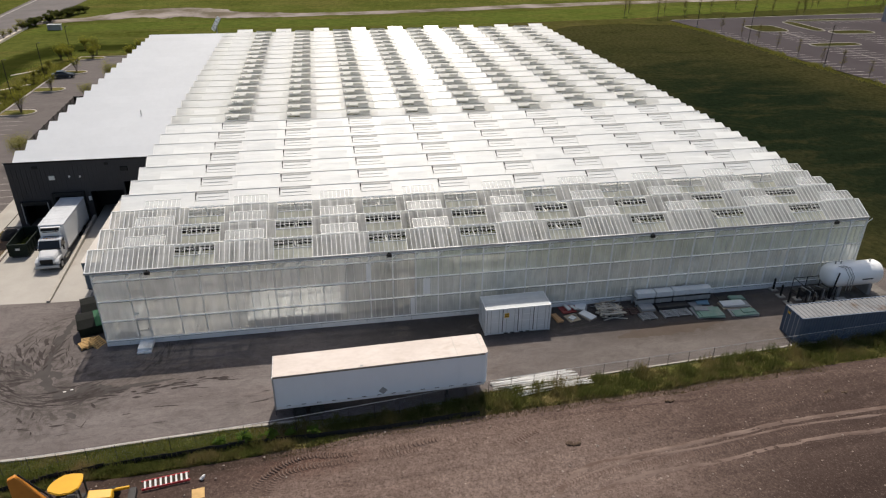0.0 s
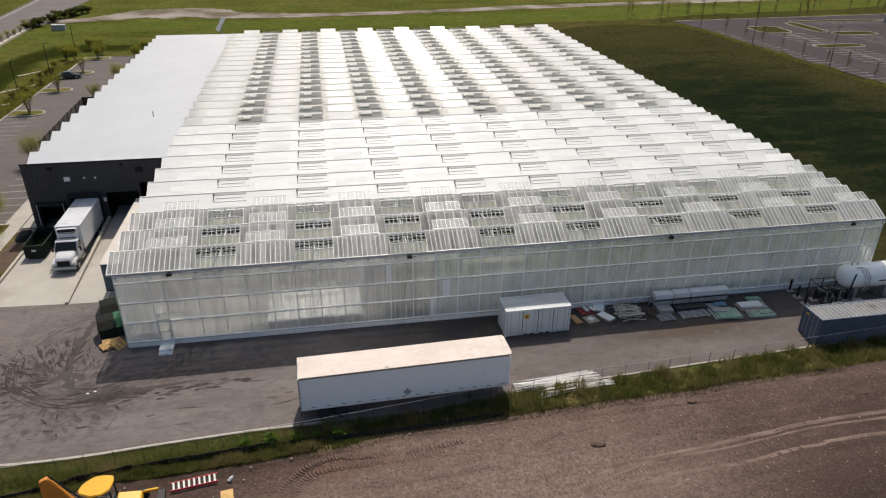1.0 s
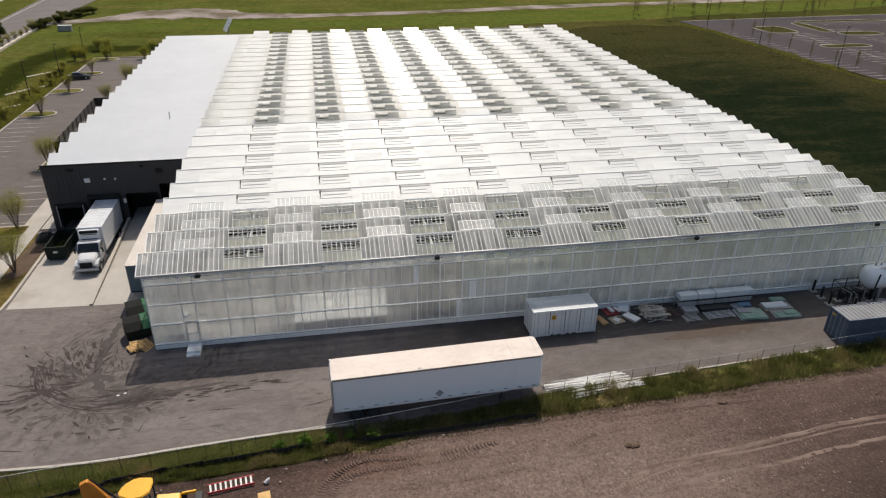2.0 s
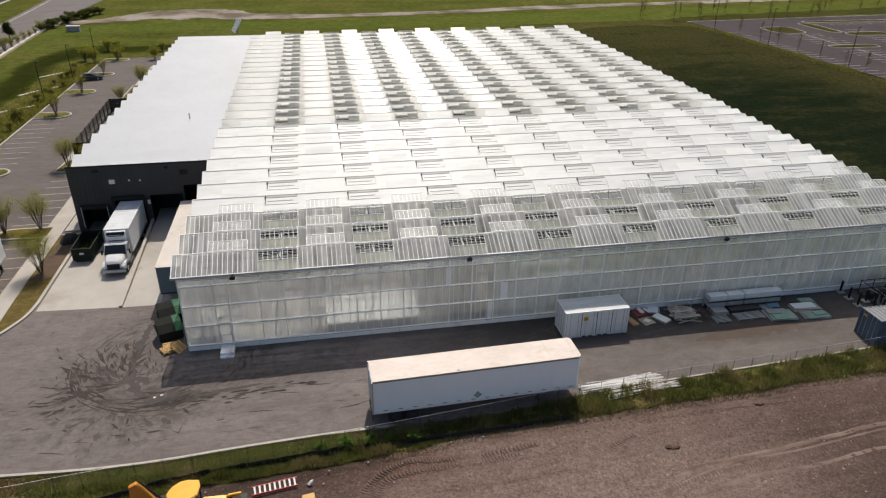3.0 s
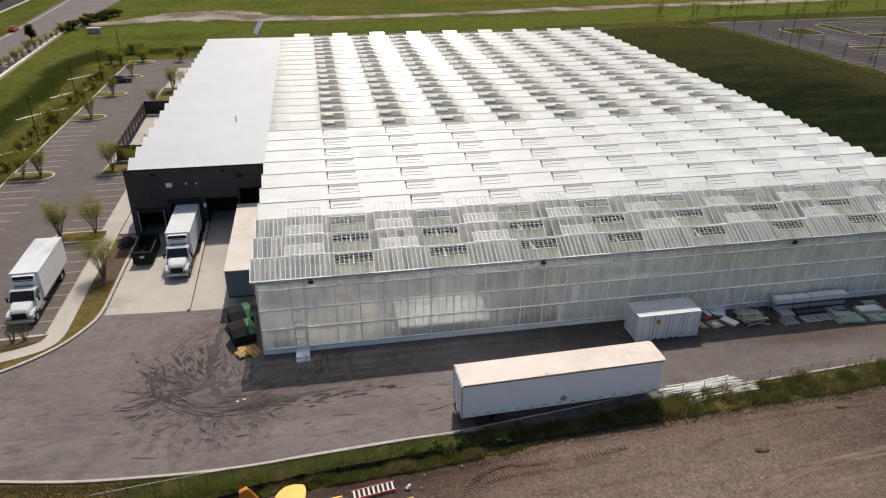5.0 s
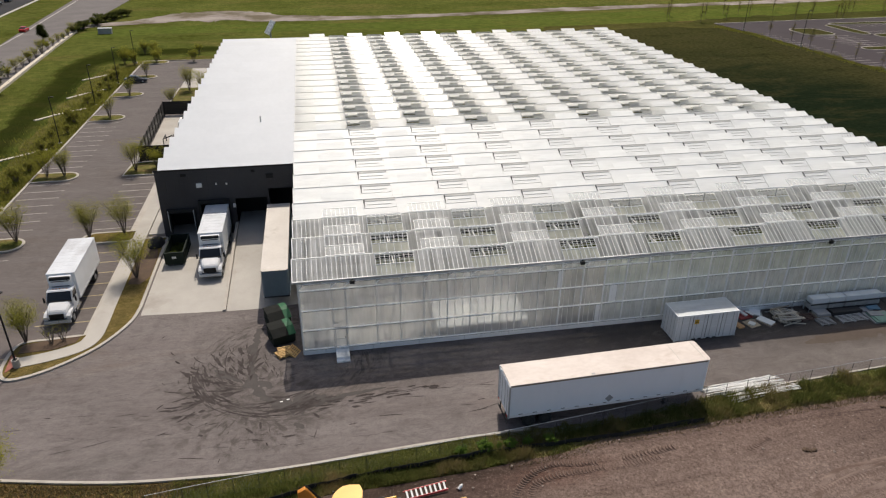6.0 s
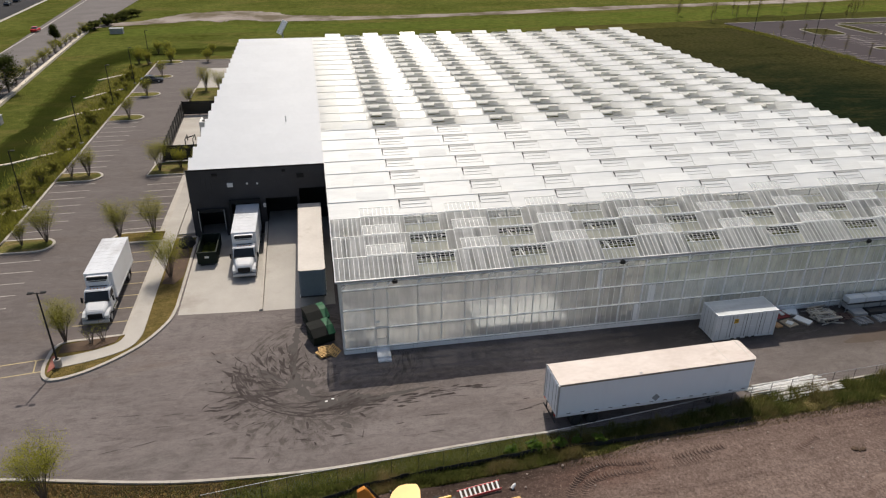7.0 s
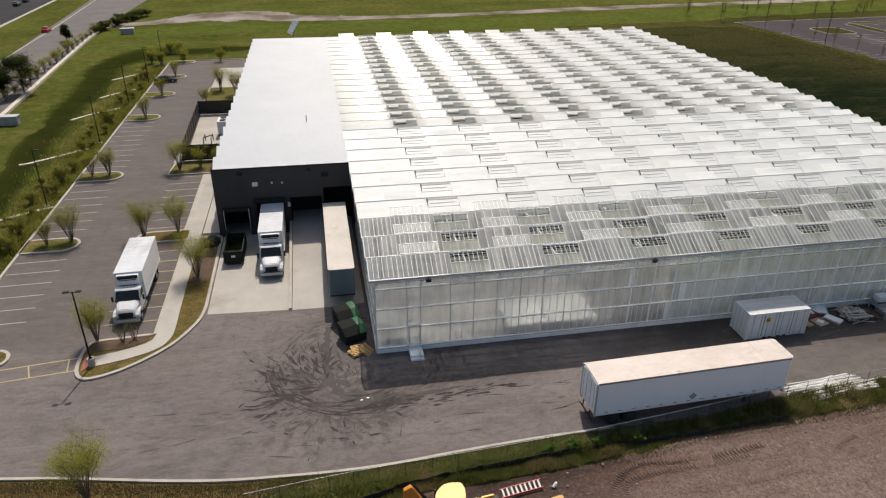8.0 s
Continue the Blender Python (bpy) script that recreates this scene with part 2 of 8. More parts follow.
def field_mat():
    """Rough unmown field: olive and straw round its margins, a cloud's shadow painted dark over its middle."""
    n = Nodes("cloud_shaded_field_grass")
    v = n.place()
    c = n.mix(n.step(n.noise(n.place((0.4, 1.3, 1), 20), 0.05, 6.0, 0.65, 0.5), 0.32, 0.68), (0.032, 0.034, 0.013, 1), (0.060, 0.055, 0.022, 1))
    # cloud shadow on the nearer field, put into the grass colour
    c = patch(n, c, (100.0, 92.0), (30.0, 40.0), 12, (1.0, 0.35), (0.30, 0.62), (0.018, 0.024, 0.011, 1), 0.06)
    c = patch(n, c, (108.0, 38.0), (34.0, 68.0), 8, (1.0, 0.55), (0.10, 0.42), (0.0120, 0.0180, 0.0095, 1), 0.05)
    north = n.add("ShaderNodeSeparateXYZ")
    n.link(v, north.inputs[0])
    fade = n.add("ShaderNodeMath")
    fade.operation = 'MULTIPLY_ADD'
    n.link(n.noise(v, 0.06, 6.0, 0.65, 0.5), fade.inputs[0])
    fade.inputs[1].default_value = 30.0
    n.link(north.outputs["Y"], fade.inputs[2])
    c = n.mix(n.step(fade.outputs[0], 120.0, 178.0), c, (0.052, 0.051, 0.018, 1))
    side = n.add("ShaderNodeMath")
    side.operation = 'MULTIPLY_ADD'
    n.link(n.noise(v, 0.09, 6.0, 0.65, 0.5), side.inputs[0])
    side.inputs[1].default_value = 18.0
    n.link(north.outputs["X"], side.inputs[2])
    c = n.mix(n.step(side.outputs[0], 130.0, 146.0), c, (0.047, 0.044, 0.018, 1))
    wind = n.noise(n.place((0.6, 1.3, 1), 28), 0.12, 7.0, 0.72, 0.8)
    c = n.mix(n.step(wind, 0.48, 0.66), c, n.mix(0.55, c, (0.056, 0.050, 0.022, 1)))
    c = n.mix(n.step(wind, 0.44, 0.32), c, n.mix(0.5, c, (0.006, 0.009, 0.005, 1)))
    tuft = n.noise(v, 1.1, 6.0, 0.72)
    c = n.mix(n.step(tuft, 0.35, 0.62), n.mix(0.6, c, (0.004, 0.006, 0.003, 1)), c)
    n.bump(tuft, 0.9, 0.3)
    return n.done(c, 0.95, 0, 0.0)


def dirt_mat():
    n = Nodes("graded_dirt")
    v = n.place()
    streak = n.place((0.07, 1.0, 1), -9)
    c = n.mix(n.step(n.noise(v, 0.13, 6.0, 0.6), 0.3, 0.7), (0.090, 0.061, 0.051, 1), (0.180, 0.130, 0.110, 1))
    c = n.mix(n.step(n.noise(streak, 0.42, 5.0, 0.6, 0.3), 0.50, 0.74), c, (0.205, 0.148, 0.124, 1))
    c = n.mix(n.step(n.noise(n.place((0.06, 1.2, 1), -11), 0.9, 6.0, 0.65, 0.3), 0.54, 0.68), c, (0.065, 0.042, 0.034, 1))
    c = n.mix(n.step(n.noise(v, 0.35, 7.0, 0.7, 0.6), 0.58, 0.72), c, (0.205, 0.148, 0.124, 1))
    c = patch(n, c, (33.0, -20.8), (20.0, 6.2), -4, (1.0, 0.3), (0.24, 0.56), (0.205, 0.154, 0.132, 1), 0.25)
    # darker earth to the east, partly lens falloff painted into the corner
    c = patch(n, c, (66.0, -18.5), (32.0, 8.0), 0, (1.0, 0.3), (0.18, 0.50), (0.060, 0.041, 0.035, 1), 0.25)
    c = patch(n, c, (58.0, -26.0), (24.0, 7.0), 4, (1.0, 0.35), (0.15, 0.45), (0.046, 0.031, 0.026, 1), 0.3)
    c = patch(n, c, (16.5, -16.9), (6.0, 1.8), 0, (1.0, 0.3), (0.30, 0.60), (0.120, 0.066, 0.050, 1), 0.6)
    # darker earth near the machine, some lens falloff painted in
    c = patch(n, c, (5.0, -18.0), (14.0, 3.6), 4, (1.0, 0.4), (0.16, 0.50), (0.066, 0.044, 0.037, 1), 0.35)
    c = patch(n, c, (9.0, -16.4), (9.0, 0.8), 3, (1.0, 0.4), (0.20, 0.50), (0.040, 0.028, 0.022, 1), 0.7)
    clod = n.noise(v, 3.5, 7.0, 0.72)
    c = n.mix(n.step(clod, 0.40, 0.60), n.mix(0.45, c, (0.042, 0.028, 0.023, 1)), c)
    crumb = n.noise(v, 6.0, 4.0, 0.8)
    c = n.mix(n.step(crumb, 0.50, 0.36), c, n.mix(0.6, c, (0.030, 0.020, 0.016, 1)))
    c = n.mix(n.step(crumb, 0.56, 0.70), c, n.mix(0.5, c, (0.24, 0.185, 0.155, 1)))
    n.bump(clod, 0.7, 0.10)
    return n.done(c, 0.95, 0, 0.1)


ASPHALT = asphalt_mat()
ROAD = plain("pale_road_asphalt", (0.108, 0.096, 0.094, 1), (0.152, 0.138, 0.133, 1), 0.15, 0.85, spec=0.12)
DARK_ROAD = plain("dark_road_asphalt", (0.020, 0.020, 0.022, 1), (0.032, 0.031, 0.033, 1), 0.15, 0.85, spec=0.12)
LOT = plain("lot_asphalt", (0.043, 0.036, 0.039, 1), (0.061, 0.051, 0.055, 1), 0.07, 0.95, bump=0.1, fine=60.0, spec=0.1)
CONCRETE = plain("pale_concrete", (0.325, 0.306, 0.278, 1), (0.43, 0.405, 0.370, 1), 0.25, 0.85, bump=0.1, fine=30.0, dirt=(0.232, 0.203, 0.172, 1), dirt_at=(0.55, 0.8), spec=0.12)
KERB = plain("kerb_concrete", (0.315, 0.290, 0.255, 1), (0.405, 0.372, 0.330, 1), 0.8, 0.85, bump=0.1, dirt=(0.217, 0.194, 0.166, 1))
GRASS = grass_mat("meadow_grass", (0.074, 0.086, 0.017, 1), (0.134, 0.148, 0.036, 1), (0.168, 0.139, 0.047, 1), 0.045)
CLOUD_SHADED_GRASS = field_mat()
MARGIN_GRASS = grass_mat("rough_margin_grass", (0.066, 0.062, 0.018, 1), (0.100, 0.093, 0.028, 1), (0.130, 0.100, 0.045, 1), 0.08)
BROWN_GRASS = grass_mat("dead_brown_grass", (0.13, 0.082, 0.034, 1), (0.19, 0.125, 0.055, 1), (0.09, 0.090, 0.024, 1), 0.4)
ISLAND_GRASS = grass_mat("thin_island_grass", (0.045, 0.046, 0.016, 1), (0.080, 0.076, 0.026, 1), (0.105, 0.080, 0.040, 1), 0.2)
STRIP_GRASS = grass_mat("verge_grass", (0.115, 0.125, 0.034, 1), (0.18, 0.18, 0.055, 1), (0.27, 0.20, 0.10, 1), 0.3, (0.42, 0.66))
DRY_GRASS = grass_mat("dry_lawn", (0.165, 0.120, 0.042, 1), (0.225, 0.165, 0.065, 1), (0.110, 0.098, 0.028, 1), 0.5)
MULCH = plain("bark_mulch", (0.055, 0.035, 0.023, 1), (0.095, 0.060, 0.036, 1), 1.2, 0.95, bump=0.6, dist=0.05)
DIRT = dirt_mat()
TRACK = track_mat()
# earth toned darker than TRACK, for relief shading the low bars lack
TREAD = plain("toned_lug_earth", (0.100, 0.068, 0.056, 1), (0.155, 0.111, 0.093, 1), 0.9, 0.95, bump=0.3, spec=0.05)
GRAVEL = plain("pale_gravel", (0.200, 0.170, 0.150, 1), (0.300, 0.262, 0.240, 1), 0.08, 0.95, bump=0.3, dirt=(0.105, 0.085, 0.055, 1), dirt_at=(0.46, 0.60), spec=0.12)
STONES = plain("dusty_pebble", (0.20, 0.155, 0.13, 1), (0.34, 0.28, 0.24, 1), 1.5, 0.9)
STONE = plain("pale_stone", (0.451, 0.397, 0.325, 1), (0.559, 0.505, 0.424, 1), 0.5, 0.9, bump=0.3, dist=0.05, dirt=(0.253, 0.208, 0.153, 1))
PAINT_LINE = plain("worn_white_line", (0.28, 0.26, 0.24, 1), (0.42, 0.39, 0.36, 1), 1.5, 0.8, dirt=(0.20, 0.17, 0.16, 1))
YELLOW_LINE = plain("worn_yellow_line", (0.330, 0.265, 0.135, 1), (0.400, 0.325, 0.170, 1), 1.5, 0.8, dirt=(0.150, 0.128, 0.105, 1))
TAR = plain("tyre_rubber_mark", (0.030, 0.025, 0.024, 1), (0.074, 0.063, 0.060, 1), 1.1, 0.9, spec=0.05)
ALU = plain("white_aluminium", (0.66, 0.66, 0.64, 1), (0.76, 0.76, 0.74, 1), 1.0, 0.45, dirt=(0.50, 0.49, 0.46, 1))
GALV = plain("grey_galvanised_steel", (0.36, 0.37, 0.38, 1), (0.48, 0.49, 0.50, 1), 2.0, 0.5, metal=0.3)
PLINTH = plain("pale_blue_plinth_panel", (0.76, 0.765, 0.765, 1), (0.84, 0.845, 0.845, 1), 0.6, 0.7, dirt=(0.40, 0.40, 0.40, 1))
ROOF_GLASS = glass("dusty_roof_glass", 0.55, (0.78, 0.79, 0.76, 1), (0.95, 0.95, 0.93, 1), 0.10, 0.78, 0.70, 0.7, runs=(2.2, 0.14, 0.14))
SASH_GLASS = glass("pale_sash_glass", 0.42, (0.95, 0.96, 0.94, 1), (0.74, 0.75, 0.74, 1), 0.3, 0.30, 0.25, 0.03)
WASHED_SASH = glass("whitewashed_sash_glass", 0.95, (0.90, 0.92, 0.90, 1), (0.785, 0.795, 0.775, 1), 0.4, 0.05, 0.08, 0.03)
BRIGHT_SASH = glass("clean_white_sash_glass", 0.94, (0.90, 0.92, 0.90, 1), (0.76, 0.765, 0.745, 1), 0.24, 0.05, 0.08, 0.12, sheen=0.008)
# yellowish milk stands in for the lit interior behind the low panes
LIT_LOW_GLASS = glass("lit_yellow_low_roof_glass", 0.70, (0.88, 0.88, 0.78, 1), (0.93, 0.91, 0.76, 1), 0.2, 0.40, 0.36, 0.4, runs=(1.6, 0.35, 0.35))
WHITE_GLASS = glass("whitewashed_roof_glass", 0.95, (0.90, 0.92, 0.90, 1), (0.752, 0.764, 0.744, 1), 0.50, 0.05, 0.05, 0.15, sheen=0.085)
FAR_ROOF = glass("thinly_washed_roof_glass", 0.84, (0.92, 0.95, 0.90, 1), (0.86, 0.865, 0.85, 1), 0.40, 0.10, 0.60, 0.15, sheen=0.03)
WALL_GLASS = glass("hazy_wall_glass", 0.52, (0.92, 0.94, 0.93, 1), (0.965, 0.965, 0.965, 1), 0.04, 0.24, 0.50, 0.8, (1.9, 1.9, 0.3), 0.74, (1.8, 1.0, 0.4))
WALL_CLEAR = glass("greenish_wall_glass", 0.70, (0.84, 0.89, 0.83, 1), (0.965, 0.970, 0.915, 1), 0.04, 0.32, 0.20, 0.8, (2.2, 2.2, 0.6), 0.82, (1.6, 1.0, 0.7))
WALL_UPPER = glass("green_tinged_wall_glass", 0.68, (0.82, 0.90, 0.80, 1), (0.94, 0.970, 0.86, 1), 0.04, 0.32, 0.20, 0.8, (2.2, 2.2, 0.6), 0.82, (1.6, 1.0, 0.7))
WET = plain("damp_dark_asphalt", (0.040, 0.034, 0.032, 1), (0.058, 0.049, 0.046, 1), 1.2, 0.7, spec=0.25)
FAR_GLASS = glass("pale_vent_glass", 0.74, (0.98, 0.98, 0.96, 1), (0.82, 0.82, 0.79, 1), 0.3, 0.1, 0.10, 0.2)
CURTAIN = glass("milky_inner_sheet", 0.85, (0.95, 0.96, 0.90, 1), (0.88, 0.87, 0.66, 1), 0.4, 0.2, 0.6, 0.1)
VENT_GREY = plain("dulled_vent_aluminium", (0.36, 0.36, 0.34, 1), (0.48, 0.48, 0.455, 1), 1.0, 0.5)
RIDGE_GREY = plain("pale_grey_ridge_metal", (0.58, 0.58, 0.57, 1), (0.68, 0.68, 0.66, 1), 1.0, 0.5)
SCREEN = plain("white_shade_screen", (0.80, 0.80, 0.78, 1), (0.84, 0.84, 0.82, 1), 0.3, 0.9)
WHITE_ROOF = plain("white_roof_sheet", (0.585, 0.60, 0.615, 1), (0.645, 0.66, 0.675, 1), 0.2, 0.55)
DARK_WALL = plain("charcoal_wall_panel", (0.024, 0.024, 0.030, 1), (0.036, 0.036, 0.042, 1), 0.5, 0.55, bump=0.05)
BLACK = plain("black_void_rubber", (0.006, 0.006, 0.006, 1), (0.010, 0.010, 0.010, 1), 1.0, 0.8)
WHITE_PAINT = plain("white_vehicle_paint", (0.74, 0.75, 0.76, 1), (0.80, 0.81, 0.82, 1), 0.8, 0.35, dirt=(0.62, 0.62, 0.60, 1), dirt_at=(0.6, 0.9))
TRUCK_ROOF = plain("scuffed_white_truck_roof", (0.47, 0.49, 0.52, 1), (0.56, 0.58, 0.61, 1), 0.7, 0.6, stretch=(1, 0.5, 1), dirt=(0.34, 0.34, 0.35, 1), dirt_at=(0.5, 0.75))
BOX_ROOF = plain("dusty_cream_trailer_roof", (0.46, 0.395, 0.352, 1), (0.585, 0.52, 0.475, 1), 0.45, 0.6, stretch=(0.6, 1.0, 1), dirt=(0.34, 0.265, 0.20, 1), dirt_at=(0.54, 0.74))
GREY_ROOF = plain("dusty_grey_trailer_roof", (0.44, 0.405, 0.37, 1), (0.53, 0.495, 0.455, 1), 0.4, 0.7, dirt=(0.30, 0.26, 0.22, 1))
RAIL_WHITE = plain("bright_white_rail", (0.82, 0.82, 0.81, 1), (0.88, 0.88, 0.87, 1), 1.0, 0.4)
TRAILER_WALL = plain("white_trailer_panel", (0.84, 0.87, 0.91, 1), (0.88, 0.91, 0.95, 1), 0.5, 0.35, stretch=(1, 1, 0.3), dirt=(0.72, 0.75, 0.79, 1), dirt_at=(0.6, 0.85))
TEAL_WALL = plain("slate_blue_trailer_panel", (0.10, 0.135, 0.165, 1), (0.13, 0.17, 0.20, 1), 0.6, 0.5)
CHASSIS = plain("dark_chassis_steel", (0.020, 0.020, 0.022, 1), (0.035, 0.033, 0.032, 1), 2.0, 0.7)
TYRE = plain("tyre_rubber", (0.018, 0.018, 0.018, 1), (0.03, 0.03, 0.03, 1), 4.0, 0.9)
RIM = plain("steel_wheel_rim", (0.40, 0.40, 0.40, 1), (0.55, 0.55, 0.55, 1), 3.0, 0.4, metal=0.6)
CHROME = plain("bumper_metal", (0.55, 0.56, 0.58, 1), (0.65, 0.66, 0.68, 1), 2.0, 0.25, metal=0.9)
WINDSCREEN = plain("dark_windscreen_glass", (0.012, 0.014, 0.016, 1), (0.02, 0.022, 0.024, 1), 1.0, 0.06)
LAMP_GLASS = plain("headlight_glass", (0.55, 0.56, 0.56, 1), (0.65, 0.66, 0.66, 1), 4.0, 0.12)
AMBER = plain("amber_lens", (0.55, 0.20, 0.03, 1), (0.60, 0.24, 0.04, 1), 4.0, 0.2)
CONT_WHITE = plain("white_container_paint", (0.62, 0.64, 0.66, 1), (0.70, 0.72, 0.74, 1), 0.9, 0.45, dirt=(0.46, 0.47, 0.47, 1), dirt_at=(0.6, 0.85))
CONT_TOP = plain("chalky_white_container_roof", (0.46, 0.48, 0.49, 1), (0.60, 0.62, 0.63, 1), 0.5, 0.8, stretch=(0.4, 1.6, 1), dirt=(0.36, 0.37, 0.37, 1), dirt_at=(0.5, 0.75), spec=0.2)
CONT_BLUE = plain("dark_blue_container_paint", (0.055, 0.085, 0.130, 1), (0.085, 0.115, 0.165, 1), 0.9, 0.6, dirt=(0.150, 0.130, 0.125, 1), dirt_at=(0.62, 0.85))
CONT_ROOF = plain("weathered_container_roof", (0.150, 0.155, 0.165, 1), (0.230, 0.236, 0.245, 1), 0.5, 0.7, dirt=(0.110, 0.066, 0.036, 1), dirt_at=(0.57, 0.70), spec=0.2)
CAB_PAINT = plain("dusty_white_cab_paint", (0.52, 0.53, 0.55, 1), (0.62, 0.63, 0.64, 1), 1.2, 0.3)
TANK_WHITE = plain("white_tank_enamel", (0.88, 0.88, 0.87, 1), (0.92, 0.92, 0.91, 1), 0.6, 0.3)
BLACK_STEEL = plain("black_painted_steel", (0.012, 0.012, 0.013, 1), (0.02, 0.02, 0.02, 1), 3.0, 0.6, spec=0.25)
BLACK_LID = plain("black_plastic_lid", (0.008, 0.009, 0.008, 1), (0.013, 0.014, 0.013, 1), 2.0, 0.8, spec=0.15)
GREEN_DARK = plain("dark_green_bin_paint", (0.007, 0.013, 0.009, 1), (0.011, 0.019, 0.013, 1), 1.5, 0.7, spec=0.25)
GREEN_LID = plain("green_plastic_lid", (0.011, 0.080, 0.034, 1), (0.016, 0.105, 0.045, 1), 1.5, 0.6, spec=0.3)
GREEN_PANEL = plain("faded_green_panel", (0.16, 0.28, 0.22, 1), (0.22, 0.34, 0.28, 1), 1.0, 0.6, dirt=(0.34, 0.36, 0.32, 1), dirt_at=(0.5, 0.7))
GREY_PANEL = plain("grey_weathered_panel", (0.26, 0.26, 0.26, 1), (0.36, 0.36, 0.36, 1), 1.0, 0.7, dirt=(0.16, 0.15, 0.14, 1))
RED_PANEL = plain("dull_red_sheet", (0.24, 0.035, 0.035, 1), (0.30, 0.05, 0.045, 1), 1.5, 0.6)
WOOD = plain("pale_pallet_wood", (0.44, 0.27, 0.10, 1), (0.60, 0.39, 0.16, 1), 2.0, 0.8, bump=0.2)
OLD_WOOD = plain("grey_weathered_wood", (0.22, 0.18, 0.14, 1), (0.32, 0.27, 0.21, 1), 2.0, 0.85, bump=0.2)
YELLOW = plain("yellow_machine_paint", (0.60, 0.31, 0.008, 1), (0.68, 0.37, 0.012, 1), 1.0, 0.4, local=True)
ORANGE = plain("orange_rusty_machine_paint", (0.50, 0.18, 0.02, 1), (0.60, 0.24, 0.03, 1), 1.5, 0.55, dirt=(0.22, 0.09, 0.03, 1), local=True)
RED_FIBRE = plain("red_fibreglass", (0.42, 0.020, 0.030, 1), (0.50, 0.03, 0.04, 1), 2.0, 0.4)
PVC = plain("white_plastic_pipe", (0.74, 0.73, 0.70, 1), (0.82, 0.81, 0.78, 1), 1.0, 0.4)
CAR_DARK = plain("dark_blue_car_paint", (0.012, 0.02, 0.032, 1), (0.016, 0.026, 0.04, 1), 1.0, 0.2)
CAR_RED = plain("red_car_paint", (0.40, 0.015, 0.02, 1), (0.45, 0.02, 0.02, 1), 1.0, 0.25)
BARK = plain("grey_brown_bark", (0.085, 0.065, 0.05, 1), (0.13, 0.10, 0.08, 1), 6.0, 0.9)
LEAF = leafy("yellow_green_leaf", (0.165, 0.175, 0.025, 1), (0.27, 0.26, 0.045, 1), 1.5)
OLIVE_LEAF = leafy("olive_leaf", (0.150, 0.155, 0.030, 1), (0.235, 0.225, 0.050, 1), 0.6)
BUSH_LEAF = leafy("dull_bush_leaf", (0.050, 0.062, 0.018, 1), (0.090, 0.100, 0.028, 1), 1.2)
WEED_LEAF = leafy("broad_weed_leaf", (0.060, 0.110, 0.020, 1), (0.115, 0.175, 0.035, 1), 1.5)
SAPLING_LEAF = leafy("dull_sapling_leaf", (0.075, 0.066, 0.022, 1), (0.125, 0.112, 0.036, 1), 0.6)
DARK_LEAF = leafy("dark_green_leaf", (0.035, 0.048, 0.014, 1), (0.065, 0.078, 0.022, 1), 1.5)
BLADE = leafy("grass_blade", (0.110, 0.138, 0.034, 1), (0.215, 0.225, 0.066, 1), 0.5, (0.30, 0.23, 0.11, 1), (0.52, 0.68))
TALL_BLADE = leafy("tall_grass_blade", (0.078, 0.095, 0.026, 1), (0.155, 0.162, 0.050, 1), 0.5, (0.25, 0.195, 0.09, 1), (0.47, 0.66))
CROP = leafy("greenhouse_crop_leaf", (0.085, 0.105, 0.022, 1), (0.165, 0.175, 0.045, 1), 1.5)
AISLE = plain("grey_aisle_concrete", (0.40, 0.385, 0.37, 1), (0.54, 0.52, 0.50, 1), 0.25, 0.85, dirt=(0.25, 0.235, 0.22, 1), dirt_at=(0.46, 0.66))
GROUND_CLOTH = plain("grey_ground_cloth", (0.10, 0.105, 0.105, 1), (0.17, 0.175, 0.17, 1), 0.5, 0.9, dirt=(0.05, 0.055, 0.05, 1), dirt_at=(0.45, 0.65))
BENCH_WHITE = plain("white_bench_tray", (0.88, 0.88, 0.87, 1), (0.92, 0.92, 0.91, 1), 0.8, 0.5)
INNER_FLOOR = plain("olive_ground_cover", (0.32, 0.29, 0.15, 1), (0.48, 0.44, 0.25, 1), 0.5, 0.9, dirt=(0.10, 0.11, 0.05, 1))
SOLAR = plain("grey_solar_cell", (0.34, 0.35, 0.37, 1), (0.42, 0.43, 0.45, 1), 2.0, 0.15)
STICKER = plain("orange_yellow_sticker", (0.62, 0.36, 0.03, 1), (0.68, 0.42, 0.05, 1), 4.0, 0.5)
FACADE = plain("grey_facade_panel", (0.22, 0.23, 0.26, 1), (0.28, 0.29, 0.32, 1), 0.5, 0.6)
SILT = plain("black_silt_fabric", (0.012, 0.012, 0.012, 1), (0.022, 0.021, 0.02, 1), 1.5, 0.9)


# ---- mesh helpers ----
def bx(bm, x0, x1, y0, y1, z0, z1, bev=0.0, m=None):
    """A box, its edges chamfered by bev."""
    made = bmesh.ops.create_cube(bm, size=1.0)["verts"]
    for v in made:
        v.co = Vector(((x0 + x1) / 2 + v.co.x * (x1 - x0), (y0 + y1) / 2 + v.co.y * (y1 - y0), (z0 + z1) / 2 + v.co.z * (z1 - z0)))
    if bev:
        edges = list({e for v in made for e in v.link_edges})
        made = list({v for f in bmesh.ops.bevel(bm, geom=edges, offset=bev, segments=1, affect='EDGES')["faces"] for v in f.verts} | {v for v in made if v.is_valid})
    if m:
        bmesh.ops.transform(bm, matrix=m, verts=made)
    return made


